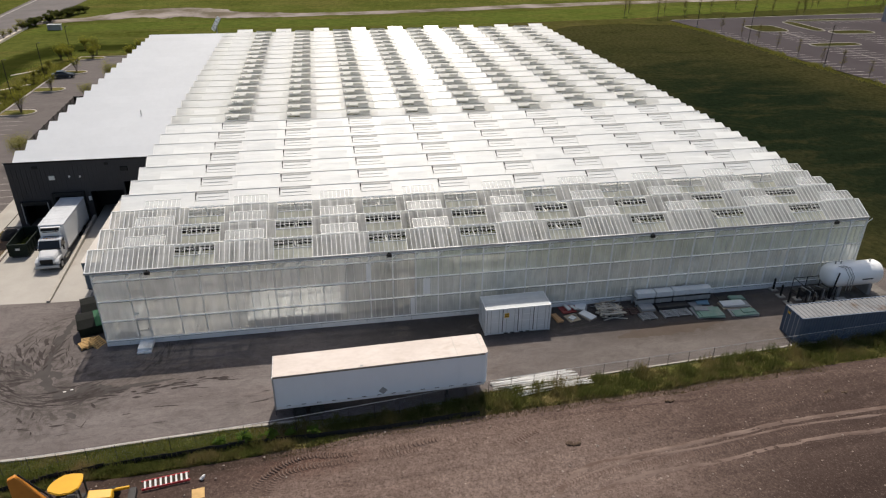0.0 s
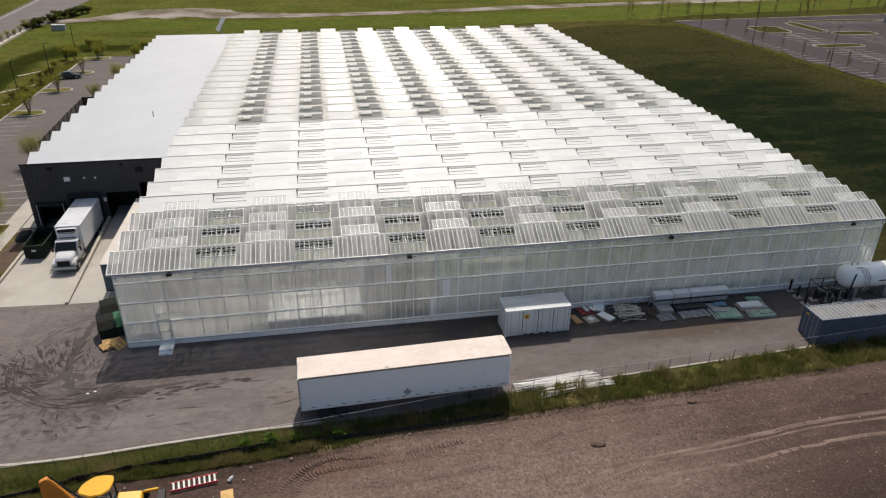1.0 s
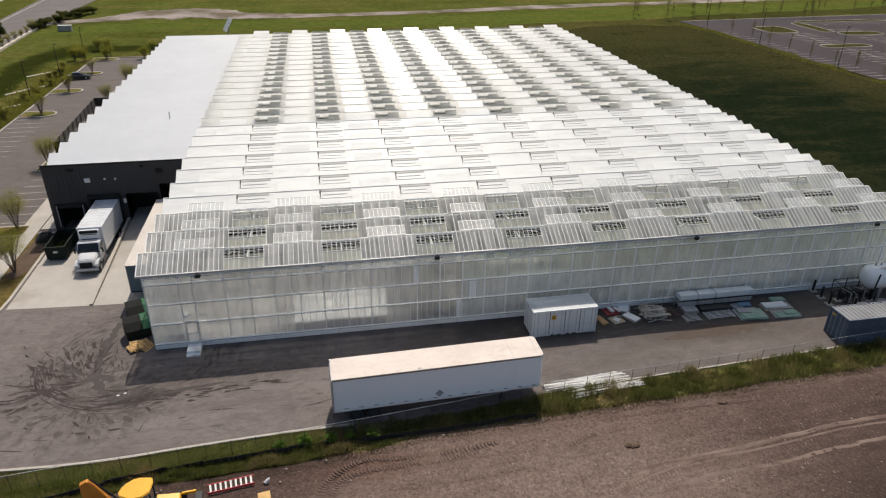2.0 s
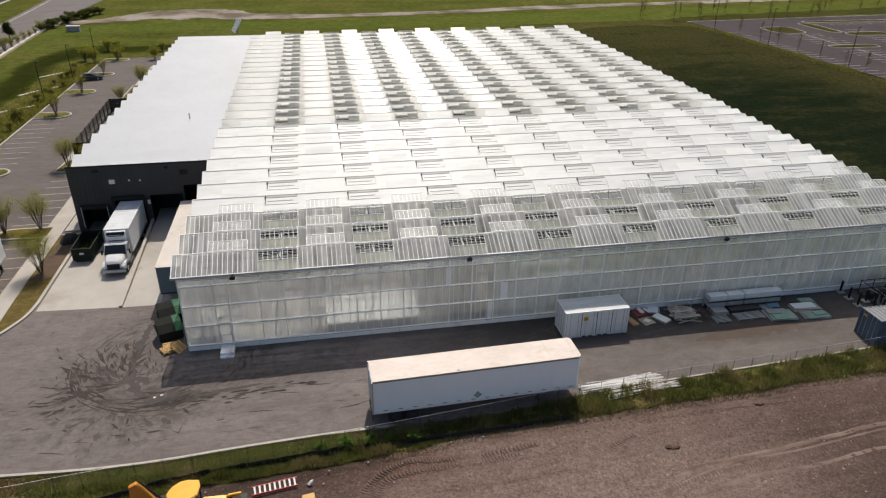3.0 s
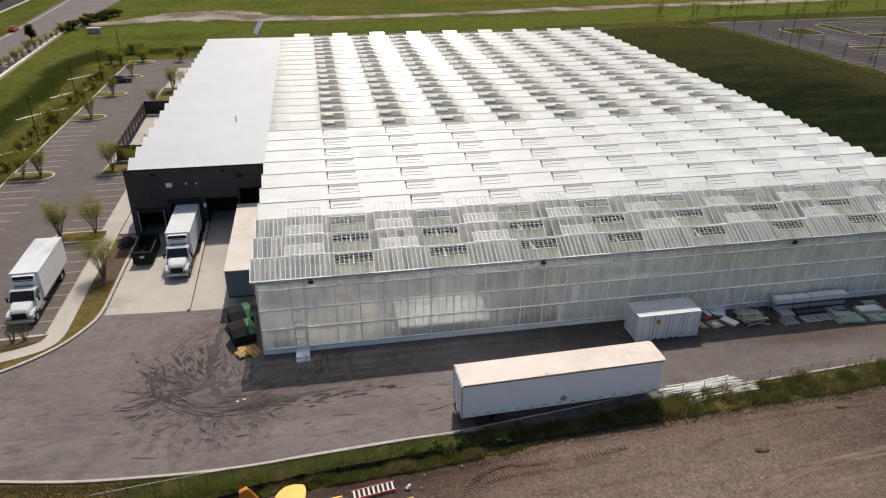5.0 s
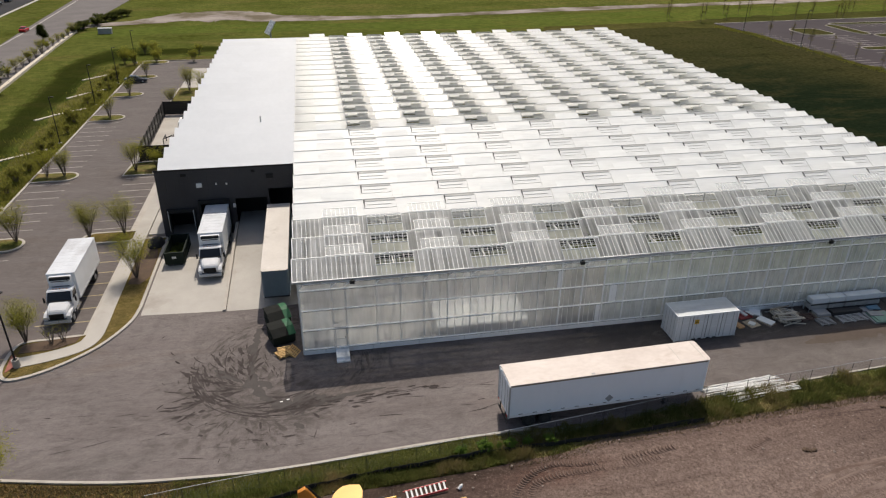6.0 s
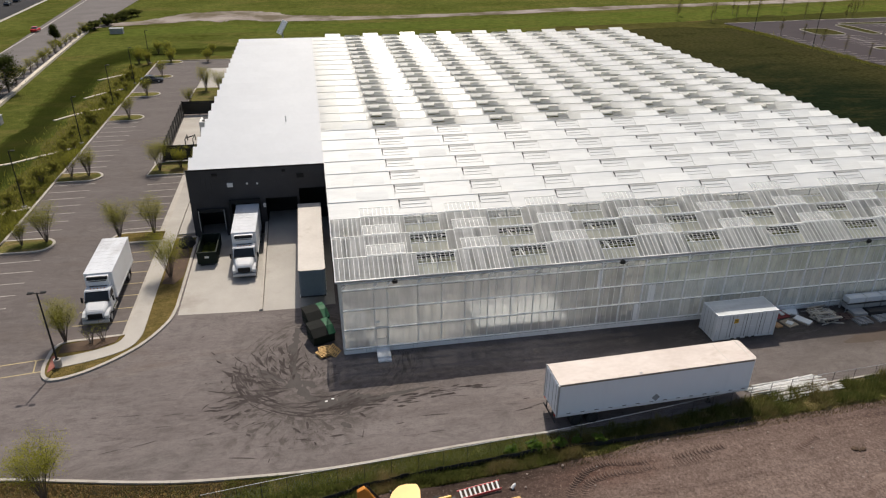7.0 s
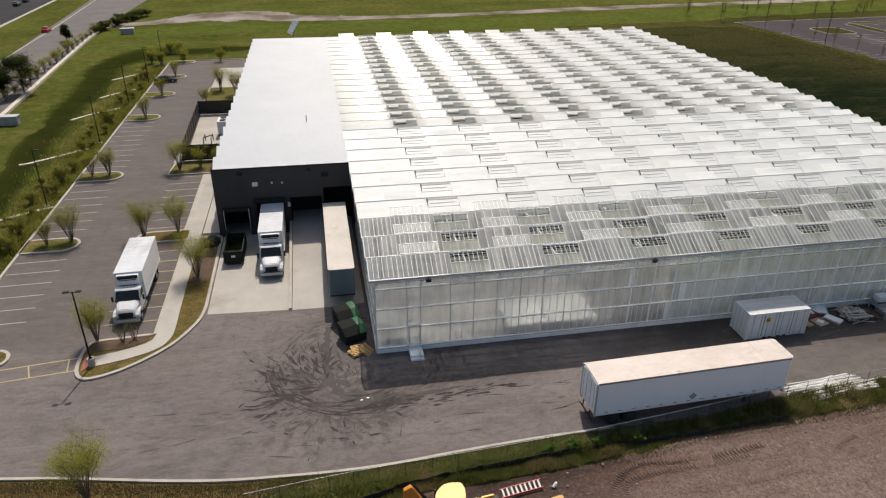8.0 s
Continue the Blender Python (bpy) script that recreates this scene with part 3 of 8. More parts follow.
def rod(bm, a, b, r, n=6, r2=None):
    """A bar with n sides from a to b."""
    a, b = Vector(a), Vector(b)
    d = b - a
    made = bmesh.ops.create_cone(bm, cap_ends=True, segments=n, radius1=r, radius2=r if r2 is None else r2, depth=d.length)["verts"]
    m = Matrix.Translation((a + b) / 2) @ d.to_track_quat("Z", "Y").to_matrix().to_4x4()
    bmesh.ops.transform(bm, matrix=m, verts=made)
    return made


def prism(bm, poly, z0, z1):
    """A flat outline raised from z0 to z1."""
    low = [bm.verts.new((x, y, z0)) for x, y in poly]
    top = [bm.verts.new((x, y, z1)) for x, y in poly]
    bm.faces.new(top)
    bm.faces.new(low[::-1])
    for i in range(len(poly)):
        j = (i + 1) % len(poly)
        bm.faces.new((low[i], low[j], top[j], top[i]))


def profile(bm, pts, x0, x1):
    """An outline in the y-z plane, drawn along x."""
    a = [bm.verts.new((x0, y, z)) for y, z in pts]
    b = [bm.verts.new((x1, y, z)) for y, z in pts]
    bm.faces.new(a)
    bm.faces.new(b[::-1])
    for i in range(len(pts)):
        j = (i + 1) % len(pts)
        bm.faces.new((a[j], a[i], b[i], b[j]))


def ribbon(bm, pts, width, z0, z1, close=False):
    """A band of that width along a line on the ground, from z0 up to z1."""
    n = len(pts)
    rows = []
    for i, p in enumerate(pts):
        q0 = pts[i - 1] if (i or close) else p
        q1 = pts[(i + 1) % n] if (i < n - 1 or close) else p
        d = Vector((q1[0] - q0[0], q1[1] - q0[1])).normalized()
        s = Vector((-d.y, d.x)) * width / 2
        rows.append([bm.verts.new((p[0] + k * s.x, p[1] + k * s.y, z)) for k, z in ((1, z0), (1, z1), (-1, z1), (-1, z0))])
    for i in range(n if close else n - 1):
        a, b = rows[i], rows[(i + 1) % n]
        for k in range(3):
            bm.faces.new((a[k], b[k], b[k + 1], a[k + 1]))
    if not close:
        bm.faces.new(rows[0])
        bm.faces.new(rows[-1][::-1])


def smooth_line(pts, steps=6):
    """A rounded line through the points."""
    out = []
    for i in range(len(pts) - 1):
        p0, p1, p2, p3 = (Vector(pts[min(max(k, 0), len(pts) - 1)]) for k in (i - 1, i, i + 1, i + 2))
        for s in range(steps):
            t = s / steps
            v = 0.5 * (2 * p1 + (p2 - p0) * t + (2 * p0 - 5 * p1 + 4 * p2 - p3) * t * t + (3 * p1 - p0 - 3 * p2 + p3) * t ** 3)
            out.append(tuple(v))
    return out + [tuple(pts[-1])]


def finish(name, bm, mat, smooth=False):
    bmesh.ops.recalc_face_normals(bm, faces=bm.faces[:])
    me = bpy.data.meshes.new(name)
    bm.to_mesh(me)
    bm.free()
    me.materials.append(mat)
    if smooth:
        for p in me.polygons:
            p.use_smooth = True
    return me


def part(name, bm, mat, parent, label="", smooth=False):
    """One mesh object under a thing or a part."""
    ob = new(name, finish(name, bm, mat, smooth))
    ob.parent = parent
    return tagged(ob, label=label)


def shared(name, me, parent, m=None):
    """Another object on the same mesh."""
    ob = new(name, me)
    ob.parent = parent
    if m:
        ob.matrix_basis = m
    return ob


def thing(name, label, category, m=None, group="", kind=""):
    """An Empty at a thing's base."""
    ob = new(name)
    if m:
        ob.matrix_basis = m
    return tagged(ob, label, category, group, kind)


def solid(name, bm, mat, label, category, group="", kind="", smooth=False):
    """A thing, or a piece of the setting, that is one mesh."""
    return tagged(new(name, finish(name, bm, mat, smooth)), label, category, group, kind)


def quads(name, verts, faces, mat):
    me = bpy.data.meshes.new(name)
    me.from_pydata([tuple(v) for v in verts], [], faces)
    me.materials.append(mat)
    return me


# ---- the ground ----
def sheet(name, poly, z, mat, label, category, parent=None):
    bm = bmesh.new()
    ring = [bm.verts.new((x, y, z)) for x, y in poly]
    bmesh.ops.triangle_fill(bm, use_beauty=True, normal=(0, 0, 1), edges=[bm.edges.new((a, b)) for a, b in zip(ring, ring[1:] + ring[:1])])
    if parent:
        return part(name, bm, mat, parent, label)
    return solid(name, bm, mat, label, category, kind="structure")


KERB_LINE = smooth_line([(-70, -3.2), (-45, -6.8), (-26.5, -10.0), (-22.8, -10.6), (-19, -11.4), (-15.2, -12.2), (-11.5, -12.8), (-7.8, -13.1), (-3.9, -13.3), (0, -13.25), (4, -12.95), (8, -12.7), (11.2, -12.55), (14.5, -12.5), (24, -12.4)], 4)
EDGE_LINE = [(24, -12.4), (33, -11.1), (43, -10.5), (54, -9.8), (70, -8.8), (78, -8.2)]
sheet("ground", [(-3000, -3000), (3000, -3000), (3000, 3000), (-3000, 3000)], -0.06, GRASS, "wide green and olive meadow grass", "grass")
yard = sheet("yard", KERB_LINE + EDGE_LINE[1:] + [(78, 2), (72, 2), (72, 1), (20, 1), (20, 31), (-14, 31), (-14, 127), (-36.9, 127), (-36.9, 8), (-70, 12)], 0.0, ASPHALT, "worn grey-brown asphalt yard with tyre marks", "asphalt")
sheet("field", [(73.5, -8.5), (76, 1.5), (73.5, 3), (73.5, 112), (80, 134), (91, 151.5), (97, 155.5), (107, 157), (117, 158), (122, 155), (132, 154), (136.5, 100), (141, 40), (160, -60), (120, -60), (100, -8.5)], -0.02, CLOUD_SHADED_GRASS, "rough field grass beside the greenhouse, a cloud shadow painted over it", "grass")


sheet("field_margin", [(70, 109), (73, 109), (84, 140), (97, 150), (132, 150), (134, 164), (139, 168), (152, 171), (141, 180), (134, 176), (123, 180), (106, 181), (92, 179), (81, 177), (70, 150)], -0.04, MARGIN_GRASS, "olive and brown rough grass beyond the field", "grass")
sheet("bare_patch", [(120.5, 169), (124, 167), (128.5, 167.5), (130.5, 172), (129, 176.5), (124, 175.5)], -0.032, BROWN_GRASS, "worn brown patch in the grass", "bare earth")


def dirt_height(x, y):
    h = 0.10 * noise.noise((x * 0.12, y * 0.12, 1)) + 0.05 * noise.noise((x * 0.7, y * 0.7, 4)) + 0.02 * noise.noise((x * 2.3, y * 2.3, 9))
    for y0, slope, bend in ((-19.5, 0.10, 3.0), (-21.6, 0.11, 3.5), (-25.5, 0.17, 7.0), (-27.6, 0.17, 6.0), (-33.0, 0.24, 1.0), (-35.0, 0.24, 2.0)):
        d = abs(y - (y0 + slope * (x - 20) + 0.6 * math.sin(x * 0.06 + bend)))
        if d < 0.9:
            h += -0.05 * math.exp(-(d / 0.30) ** 2) + 0.035 * math.exp(-((d - 0.5) / 0.16) ** 2)
    return h


def dirt_edge(x):
    return -15.3 - 0.8 * min(1, max(0, (22 - x) / 8)) + 0.048 * (x - 5) + 0.35 * noise.noise((x * 0.25, 0, 3)) if x < 60 else -12.6 + 0.03 * (x - 60)


def make_dirt():
    xs = np.arange(-14, 100.01, 0.3)
    vs = np.linspace(0, 1, 105) ** 1.25
    verts, faces, nv = [], [], len(vs)
    for x in xs:
        top = dirt_edge(x) - max(0, (2 - x)) * 0.10
        for v in vs:
            y = top - v * 40
            verts.append((x, y, max(-0.02, (dirt_height(x, y) + 0.14) * min(1, v * 12))))
    for i in range(len(xs) - 1):
        for j in range(nv - 1):
            a = i * nv + j
            faces.append((a, a + 1, a + nv + 1, a + nv))
    me = quads("dirt_field", verts, faces, DIRT)
    for p in me.polygons:
        p.use_smooth = True
    tagged(new("dirt_field", me), "pinkish brown graded bare dirt with wheel ruts", "dirt", kind="structure")


make_dirt()


def wheel_track(line, width, side):
    bm = bmesh.new()
    rows = []
    line = smooth_line(line, 14)
    for i, (x, y) in enumerate(line):
        a, b = line[max(i - 1, 0)], line[min(i + 1, len(line) - 1)]
        d = Vector((b[0] - a[0], b[1] - a[1])).normalized()
        row = []
        for k in range(5):
            o = side + (k / 4 - 0.5) * width * (1 + 0.25 * noise.noise((x * 0.8, k, 3)))
            px, py = x - d.y * o, y + d.x * o
            row.append(bm.verts.new((px, py, max(-0.02, dirt_height(px, py) + 0.14) + (0.012 if 0 < k < 4 else -0.03))))
        rows.append(row)
    for a, b in zip(rows, rows[1:]):
        for k in range(4):
            bm.faces.new((a[k], a[k + 1], b[k + 1], b[k]))
    return bm


lug_rng = random.Random(11)


def tread_print(line, width):
    """Low bars of earth pressed up by a tyre's lugs, across a line."""
    bm = bmesh.new()
    line = smooth_line(line, 30)
    run, at = 0.0, 0.0
    for a, b in zip(line, line[1:]):
        d = Vector((b[0] - a[0], b[1] - a[1]))
        run += d.length
        if run < at:
            continue
        at = run + 0.21
        d.normalize()
        w = width / 2 * lug_rng.uniform(0.7, 1.1)
        if noise.noise((a[0] * 0.35, a[1] * 0.35, 6)) < -0.22:
            continue
        rows = []
        for k in (-1.0, -0.3, 0.3, 1.0):
            px, py = a[0] - d.y * w * k + d.x * 0.10 * k * k, a[1] + d.x * w * k + d.y * 0.10 * k * k
            z = max(-0.02, dirt_height(px, py) + 0.14)
            rows.append([bm.verts.new((px + d.x * o, py + d.y * o, z + h)) for o, h in ((-0.065, -0.012), (-0.015, 0.034 if abs(k) < 1 else 0.012), (0.065, -0.012))])
        for r0, r1 in zip(rows, rows[1:]):
            for k in range(2):
                bm.faces.new((r0[k], r0[k + 1], r1[k + 1], r1[k]))
    return bm


TRACK_A = [(95, -17.6), (61.2, -18.3), (52.8, -18.6), (48.1, -19.1), (43.4, -19.6), (39.9, -19.9), (36.8, -20.2), (34.8, -21.2), (33.0, -23.0), (30, -27)]
TRACK_B = [(95, -20.2), (59.4, -20.5), (51.8, -20.7), (45.7, -21.4), (40.3, -21.8), (36.7, -22.5), (33, -24), (28, -28)]
PRINTS = [[(54.2, -18.95), (51.2, -19.8), (46.3, -20.3), (43.0, -20.6), (39.5, -20.9), (36.5, -21.2), (33.8, -21.9), (31.0, -24.0)], [(58, -16.5), (52.7, -16.8), (49.3, -17.3)], [(13.2, -20.0), (13.7, -18.6), (14.5, -17.6), (15.7, -16.7), (17.4, -16.2), (19.4, -16.5), (22.2, -16.6), (26.3, -16.1)], [(14.6, -19.2), (15.2, -17.9), (17.0, -17.3), (19.1, -17.2), (21.8, -17.1), (25, -16.9)], [(31.4, -17.5), (33.9, -16.4)], [(43.3, -15.0), (44.6, -15.8), (46.5, -15.1)]]
dirt_ob = bpy.data.objects["dirt_field"]
for line, width, side in ((TRACK_A, 0.55, 0.0), (TRACK_B, 0.55, 0.0), (TRACK_B, 0.3, -1.5)):
    part("wheel_track", wheel_track(line, width, side), TRACK, dirt_ob, "pale smooth wheel track", smooth=True)
for line in PRINTS:
    tagged(part("tread_print", tread_print(line, 0.58), TREAD, dirt_ob, "bars of earth left by tyre lugs"), kind="stuff")
verge = [(x, y - 0.08) for x, y in KERB_LINE if x > -69] + [(x, y - 0.02) for x, y in EDGE_LINE[1:]]
sheet("verge", verge + [(78, -13.4), (60, -14), (40, -15), (20, -16), (5, -17), (-10, -19), (-14, -60), (-70, -60)], -0.03, STRIP_GRASS, "uneven green and straw-coloured grass verge", "grass")
sheet("dry_verge", [(x, y - 0.12) for x, y in KERB_LINE if -60 < x < -6.5] + [(-7.5, -14.2), (-12, -15.4), (-18, -15.0), (-26, -14.5), (-60, -10)], -0.012, BROWN_GRASS, "dead brown grass beside the kerb", "grass")
bm = bmesh.new()
ribbon(bm, [p for p in KERB_LINE if p[0] < 17.5], 0.22, -0.05, 0.13)
solid("kerb", bm, KERB, "long curving pale concrete kerb beside the asphalt", "kerb", kind="structure")

# concrete apron, its ramp and the low wall between
sheet("apron", [(-15.2, 9.0), (-7.65, 8.5), (-7.65, 30), (-15.2, 30)], 0.012, CONCRETE, "pale concrete loading apron", "concrete")
sheet("apron_side", [(-3.8, 8.35), (-0.4, 8.6), (-0.4, 30), (-3.8, 30)], 0.012, CONCRETE, "pale stained concrete apron under a trailer", "concrete")
bm = bmesh.new()
prism(bm, [(-7.3, 8.45), (-3.8, 8.35), (-3.8, 30), (-7.3, 30)], -0.1, 0.012)
for v in bm.verts:
    if v.co.y > 20 and v.co.z > 0:
        v.co.z = 1.25
solid("ramp", bm, CONCRETE, "pale concrete ramp rising to a dock door", "ramp", kind="structure")
bm = bmesh.new()
profile(bm, [(8.5, -0.05), (8.5, 0.18), (26, 1.45), (26, -0.05)], -7.64, -7.34)
solid("ramp_wall", bm, KERB, "low sloping concrete wall between two lanes", "wall", kind="structure")
def band(name, line, mat, label, category, z=0.0):
    """A ground band of uneven width: (x, y, width) along its middle."""
    line = smooth_line(line, 16)
    bm = bmesh.new()
    rows = []
    for i, (x, y, w) in enumerate(line):
        a, b = line[max(i - 1, 0)], line[min(i + 1, len(line) - 1)]
        d = Vector((b[0] - a[0], b[1] - a[1])).normalized()
        l, r = (w * (0.5 + 0.25 * noise.noise((x * 0.11, y * 0.1, s)) + 0.14 * noise.noise((x * 0.45, y * 0.45, s))) for s in (2, 8))
        rows.append((bm.verts.new((x - d.y * l, y + d.x * l, z)), bm.verts.new((x + d.y * r, y - d.x * r, z))))
    for a, b in zip(rows, rows[1:]):
        bm.faces.new((a[0], a[1], b[1], b[0]))
    return solid(name, bm, mat, label, category, kind="structure")


band("gravel_track", [(-66, 180, 5), (-50, 189, 10), (-28, 198, 22), (-8, 192, 14), (20, 189, 7), (60, 193, 7), (100, 200, 8), (170, 208, 8), (260, 220, 9)], GRAVEL, "pale and brown gravel track across the meadow", "gravel")
sheet("road", [(-58.5, 60), (-60.5, 99), (-63, 140), (-65, 176), (-63.8, 260), (-60, 420), (-82, 420), (-86, 260), (-80, 176), (-77, 140), (-75, 100), (-73, 60)], 0.02, ROAD, "pale grey wide side road", "road")
sheet("highway", [(-95, 160), (-99, 250), (-104, 420), (-140, 420), (-130, 250), (-120, 160)], 0.02, DARK_ROAD, "dark asphalt road beyond a grass median", "road")
for name, line, width, mat in (("road_line", [(-76.2, 120), (-78.6, 176), (-84.0, 260), (-82, 400)], 0.35, PAINT_LINE), ("road_verge", [(-94, 150), (-98, 250), (-103, 400)], 1.2, CONCRETE)):
    bm = bmesh.new()
    ribbon(bm, line, width, 0.0, 0.035)
    solid(name, bm, mat, "pale strip along a road", "road marking", kind="structure")

# tyre marks and damp stains before the apron
rng = random.Random(4)


def flat_ribbon(bm, pts, width, z):
    """A flat streak that swells and tapers along a line."""
    rows = []
    for i, p in enumerate(pts):
        q0, q1 = pts[max(i - 1, 0)], pts[min(i + 1, len(pts) - 1)]
        d = Vector((q1[0] - q0[0], q1[1] - q0[1])).normalized()
        u = i / (len(pts) - 1)
        w = width / 2 * (0.12 + math.sin(math.pi * u) ** 0.7) * (1 + 0.35 * noise.noise((p[0] * 4, p[1] * 4, 3)))
        rows.append((bm.verts.new((p[0] - d.y * w, p[1] + d.x * w, z)), bm.verts.new((p[0] + d.y * w, p[1] - d.x * w, z))))
    for a, b in zip(rows, rows[1:]):
        bm.faces.new((a[0], a[1], b[1], b[0]))


def stroke(bm, cx, cy, r, a0, length, width, z, drift=0.0):
    n = max(6, int(length / 0.15))
    flat_ribbon(bm, [(cx + (r + drift * k / n) * math.cos(a0 + length / r * k / n), cy + (r + drift * k / n) * math.sin(a0 + length / r * k / n)) for k in range(n + 1)], width, z)


def streak(bm, x, y, a, length, bend, width, z):
    n = max(5, int(length / 0.2))
    pts = []
    for k in range(n + 1):
        pts.append((x, y))
        x, y, a = x + length / n * math.cos(a), y + length / n * math.sin(a), a + bend / n
    flat_ribbon(bm, pts, width, z)


def tyre_marks():
    """Rubber left by turning lorries: arcs round one place, a fan of scuffs inside them, loose flecks outside."""
    bm = bmesh.new()
    step_up = iter(range(2000))
    for i in range(105):
        r = 7.2 - abs(rng.gauss(0, 0.9))
        stroke(bm, -2.3 + rng.gauss(0, 0.15), -0.5 + rng.gauss(0, 0.15), r, radians(rng.uniform(178, 292)), rng.uniform(0.5, 2.4), rng.choice((0.05, 0.08, 0.12, 0.18)), 0.008 + 0.00002 * next(step_up), rng.gauss(0, 0.2))
    for i in range(120):
        a, r = radians(rng.uniform(78, 215)), 0.4 + 5.6 * rng.random() ** 0.8
        x, y = -4.3 + r * math.cos(a) * 0.95, -3.7 + r * math.sin(a) * 0.95
        if x > -3.2 and y > -3:
            continue
        streak(bm, x, y, a + rng.gauss(0, 0.25), rng.uniform(0.4, 1.7), rng.gauss(-0.35, 0.3), rng.choice((0.06, 0.10, 0.16, 0.26)), 0.008 + 0.00002 * next(step_up))
    for i in range(26):
        a, r = radians(rng.uniform(20, 140)), rng.uniform(0.6, 4.2)
        x, y = -2.6 + r * math.cos(a) * 0.8, -3.6 + r * math.sin(a)
        if x < -0.9:
            streak(bm, x, y, a + rng.gauss(0.3, 0.2), rng.uniform(0.4, 1.2), rng.gauss(0, 0.3), rng.choice((0.04, 0.07, 0.10)), 0.008 + 0.00002 * next(step_up))
    for i in range(30):
        a, r = radians(rng.uniform(150, 300)), 7.5 + abs(rng.gauss(0, 1.6))
        x, y = -2.3 + r * math.cos(a), -0.5 + r * math.sin(a)
        streak(bm, x, y, a + rng.choice((0.3, -0.5, 1.5)) + rng.gauss(0, 0.3), rng.uniform(0.3, 1.2), rng.gauss(0, 0.4), rng.choice((0.04, 0.07, 0.11, 0.18)), 0.008 + 0.00002 * next(step_up))
    for i in range(64):
        x, y = rng.uniform(-24, 20), rng.uniform(-11.5, -5.6)
        if x < -14:
            y += 2.5
        streak(bm, x, y, rng.gauss(0.05, 0.16), rng.uniform(0.5, 2.2), rng.gauss(0, 0.1), rng.choice((0.02, 0.03, 0.05, 0.08)), 0.008 + 0.00002 * next(step_up))
    for i in range(44):
        x = rng.uniform(-1, 10)
        streak(bm, x, -6.75 + 0.03 * x + rng.gauss(0, 0.35), rng.gauss(0.03, 0.1), rng.uniform(0.4, 1.6), rng.gauss(0, 0.15), rng.choice((0.05, 0.08, 0.14, 0.2)), 0.008 + 0.00002 * next(step_up))
    return bm


def stain(line, z, ragged=0.45):
    """A damp patch along a line of (x, y, width), with frayed edges."""
    line = smooth_line(line, 10)
    bm = bmesh.new()
    rows = []
    for i, (x, y, w) in enumerate(line):
        a, b = line[max(i - 1, 0)], line[min(i + 1, len(line) - 1)]
        d = Vector((b[0] - a[0], b[1] - a[1])).normalized()
        l, r = (w * (0.5 + ragged * noise.noise((x * 1.7, y * 1.7, s)) + ragged * 0.6 * noise.noise((x * 6, y * 6, s))) for s in (2, 8))
        rows.append((bm.verts.new((x - d.y * l, y + d.x * l, z)), bm.verts.new((x + d.y * r, y - d.x * r, z))))
    for a, b in zip(rows, rows[1:]):
        bm.faces.new((a[0], a[1], b[1], b[0]))
    return bm


part("damp_stain", stain([(-3.9, 4.9, 0.5), (-4.2, 3.2, 0.6), (-4.3, 1.8, 0.8), (-4.4, -0.7, 0.5), (-4.3, -2.4, 0.7), (-4.2, -3.4, 1.3), (-3.6, -4.5, 0.9), (-2.6, -5.8, 0.7), (-1.6, -6.4, 1.4), (-0.4, -6.35, 2.0), (1.2, -6.35, 1.2), (2.6, -6.3, 0.7), (4.2, -5.9, 0.4), (6.5, -5.6, 0.15)], 0.005), WET, yard, "damp dark run across the asphalt")
part("damp_stain", stain([(-3.6, -3.2, 0.3), (-3.1, -3.6, 0.7), (-2.6, -4.1, 0.25)], 0.006), WET, yard)
part("damp_stain", stain([(-7.4, -0.9, 0.2), (-6.6, -1.7, 0.8), (-5.8, -2.2, 0.5), (-5.0, -3.0, 0.2)], 0.006), WET, yard)
part("damp_stain", stain([(-0.8, -8.7, 0.2), (-0.45, -9.0, 0.5), (-0.1, -9.4, 0.15)], 0.006), WET, yard)
part("damp_stain", stain([(44.5, -5.9, 0.3), (47, -5.6, 1.2), (50, -5.3, 1.7), (53, -5.0, 1.3), (55.5, -4.8, 0.3)], 0.005, 0.3), plain("brown_stain", (0.072, 0.055, 0.045, 1), (0.092, 0.074, 0.062, 1), 0.8, 0.85, spec=0.1), yard, "brown stain on the drive")
for x, y in ((-1.8, -5.97), (-1.3, -5.78)):
    bm = bmesh.new()
    bx(bm, -0.11, 0.11, -0.05, 0.05, 0.0, 0.02, 0.005)
    scrap = thing("paper_scrap", "small white scrap lying on the asphalt", "litter", pose(x, y, 0.006))
    part("sheet", bm, PVC, scrap)
tagged(part("tyre_marks", tyre_marks(), TAR, yard, "dark curved rubber marks on the asphalt"), kind="stuff")

# ---- the greenhouse ----
BAY, BAYS, SPAN, SPANS = 2.06, 35, 4.0, 27
GX, EAVE, RIDGE = BAY * BAYS, 7.30, 8.38
SLOPE = math.hypot(SPAN / 2, RIDGE - EAVE)
PITCH = math.atan2(RIDGE - EAVE, SPAN / 2)
VENT, VENT_W, STEP = 1.18, 3.3, 4 * BAY
DARK_FROM = 10
FRONT_VENTS = [6.6 + STEP * k for k in range(8)]
BACK_VENTS = [2.45 + STEP * k for k in range(9)]
greenhouse = thing("greenhouse", "large greenhouse of dusty glass with rows of open roof vents", "greenhouse")


def on_slope(x, s, side, lift=0.0):
    """A point of a span's roof: s metres down from the ridge, side -1 to the front, 1 to the back."""
    return (x, SPAN / 2 + side * (s * math.cos(PITCH) + lift * math.sin(PITCH)), RIDGE - s * math.sin(PITCH) + lift * math.cos(PITCH))


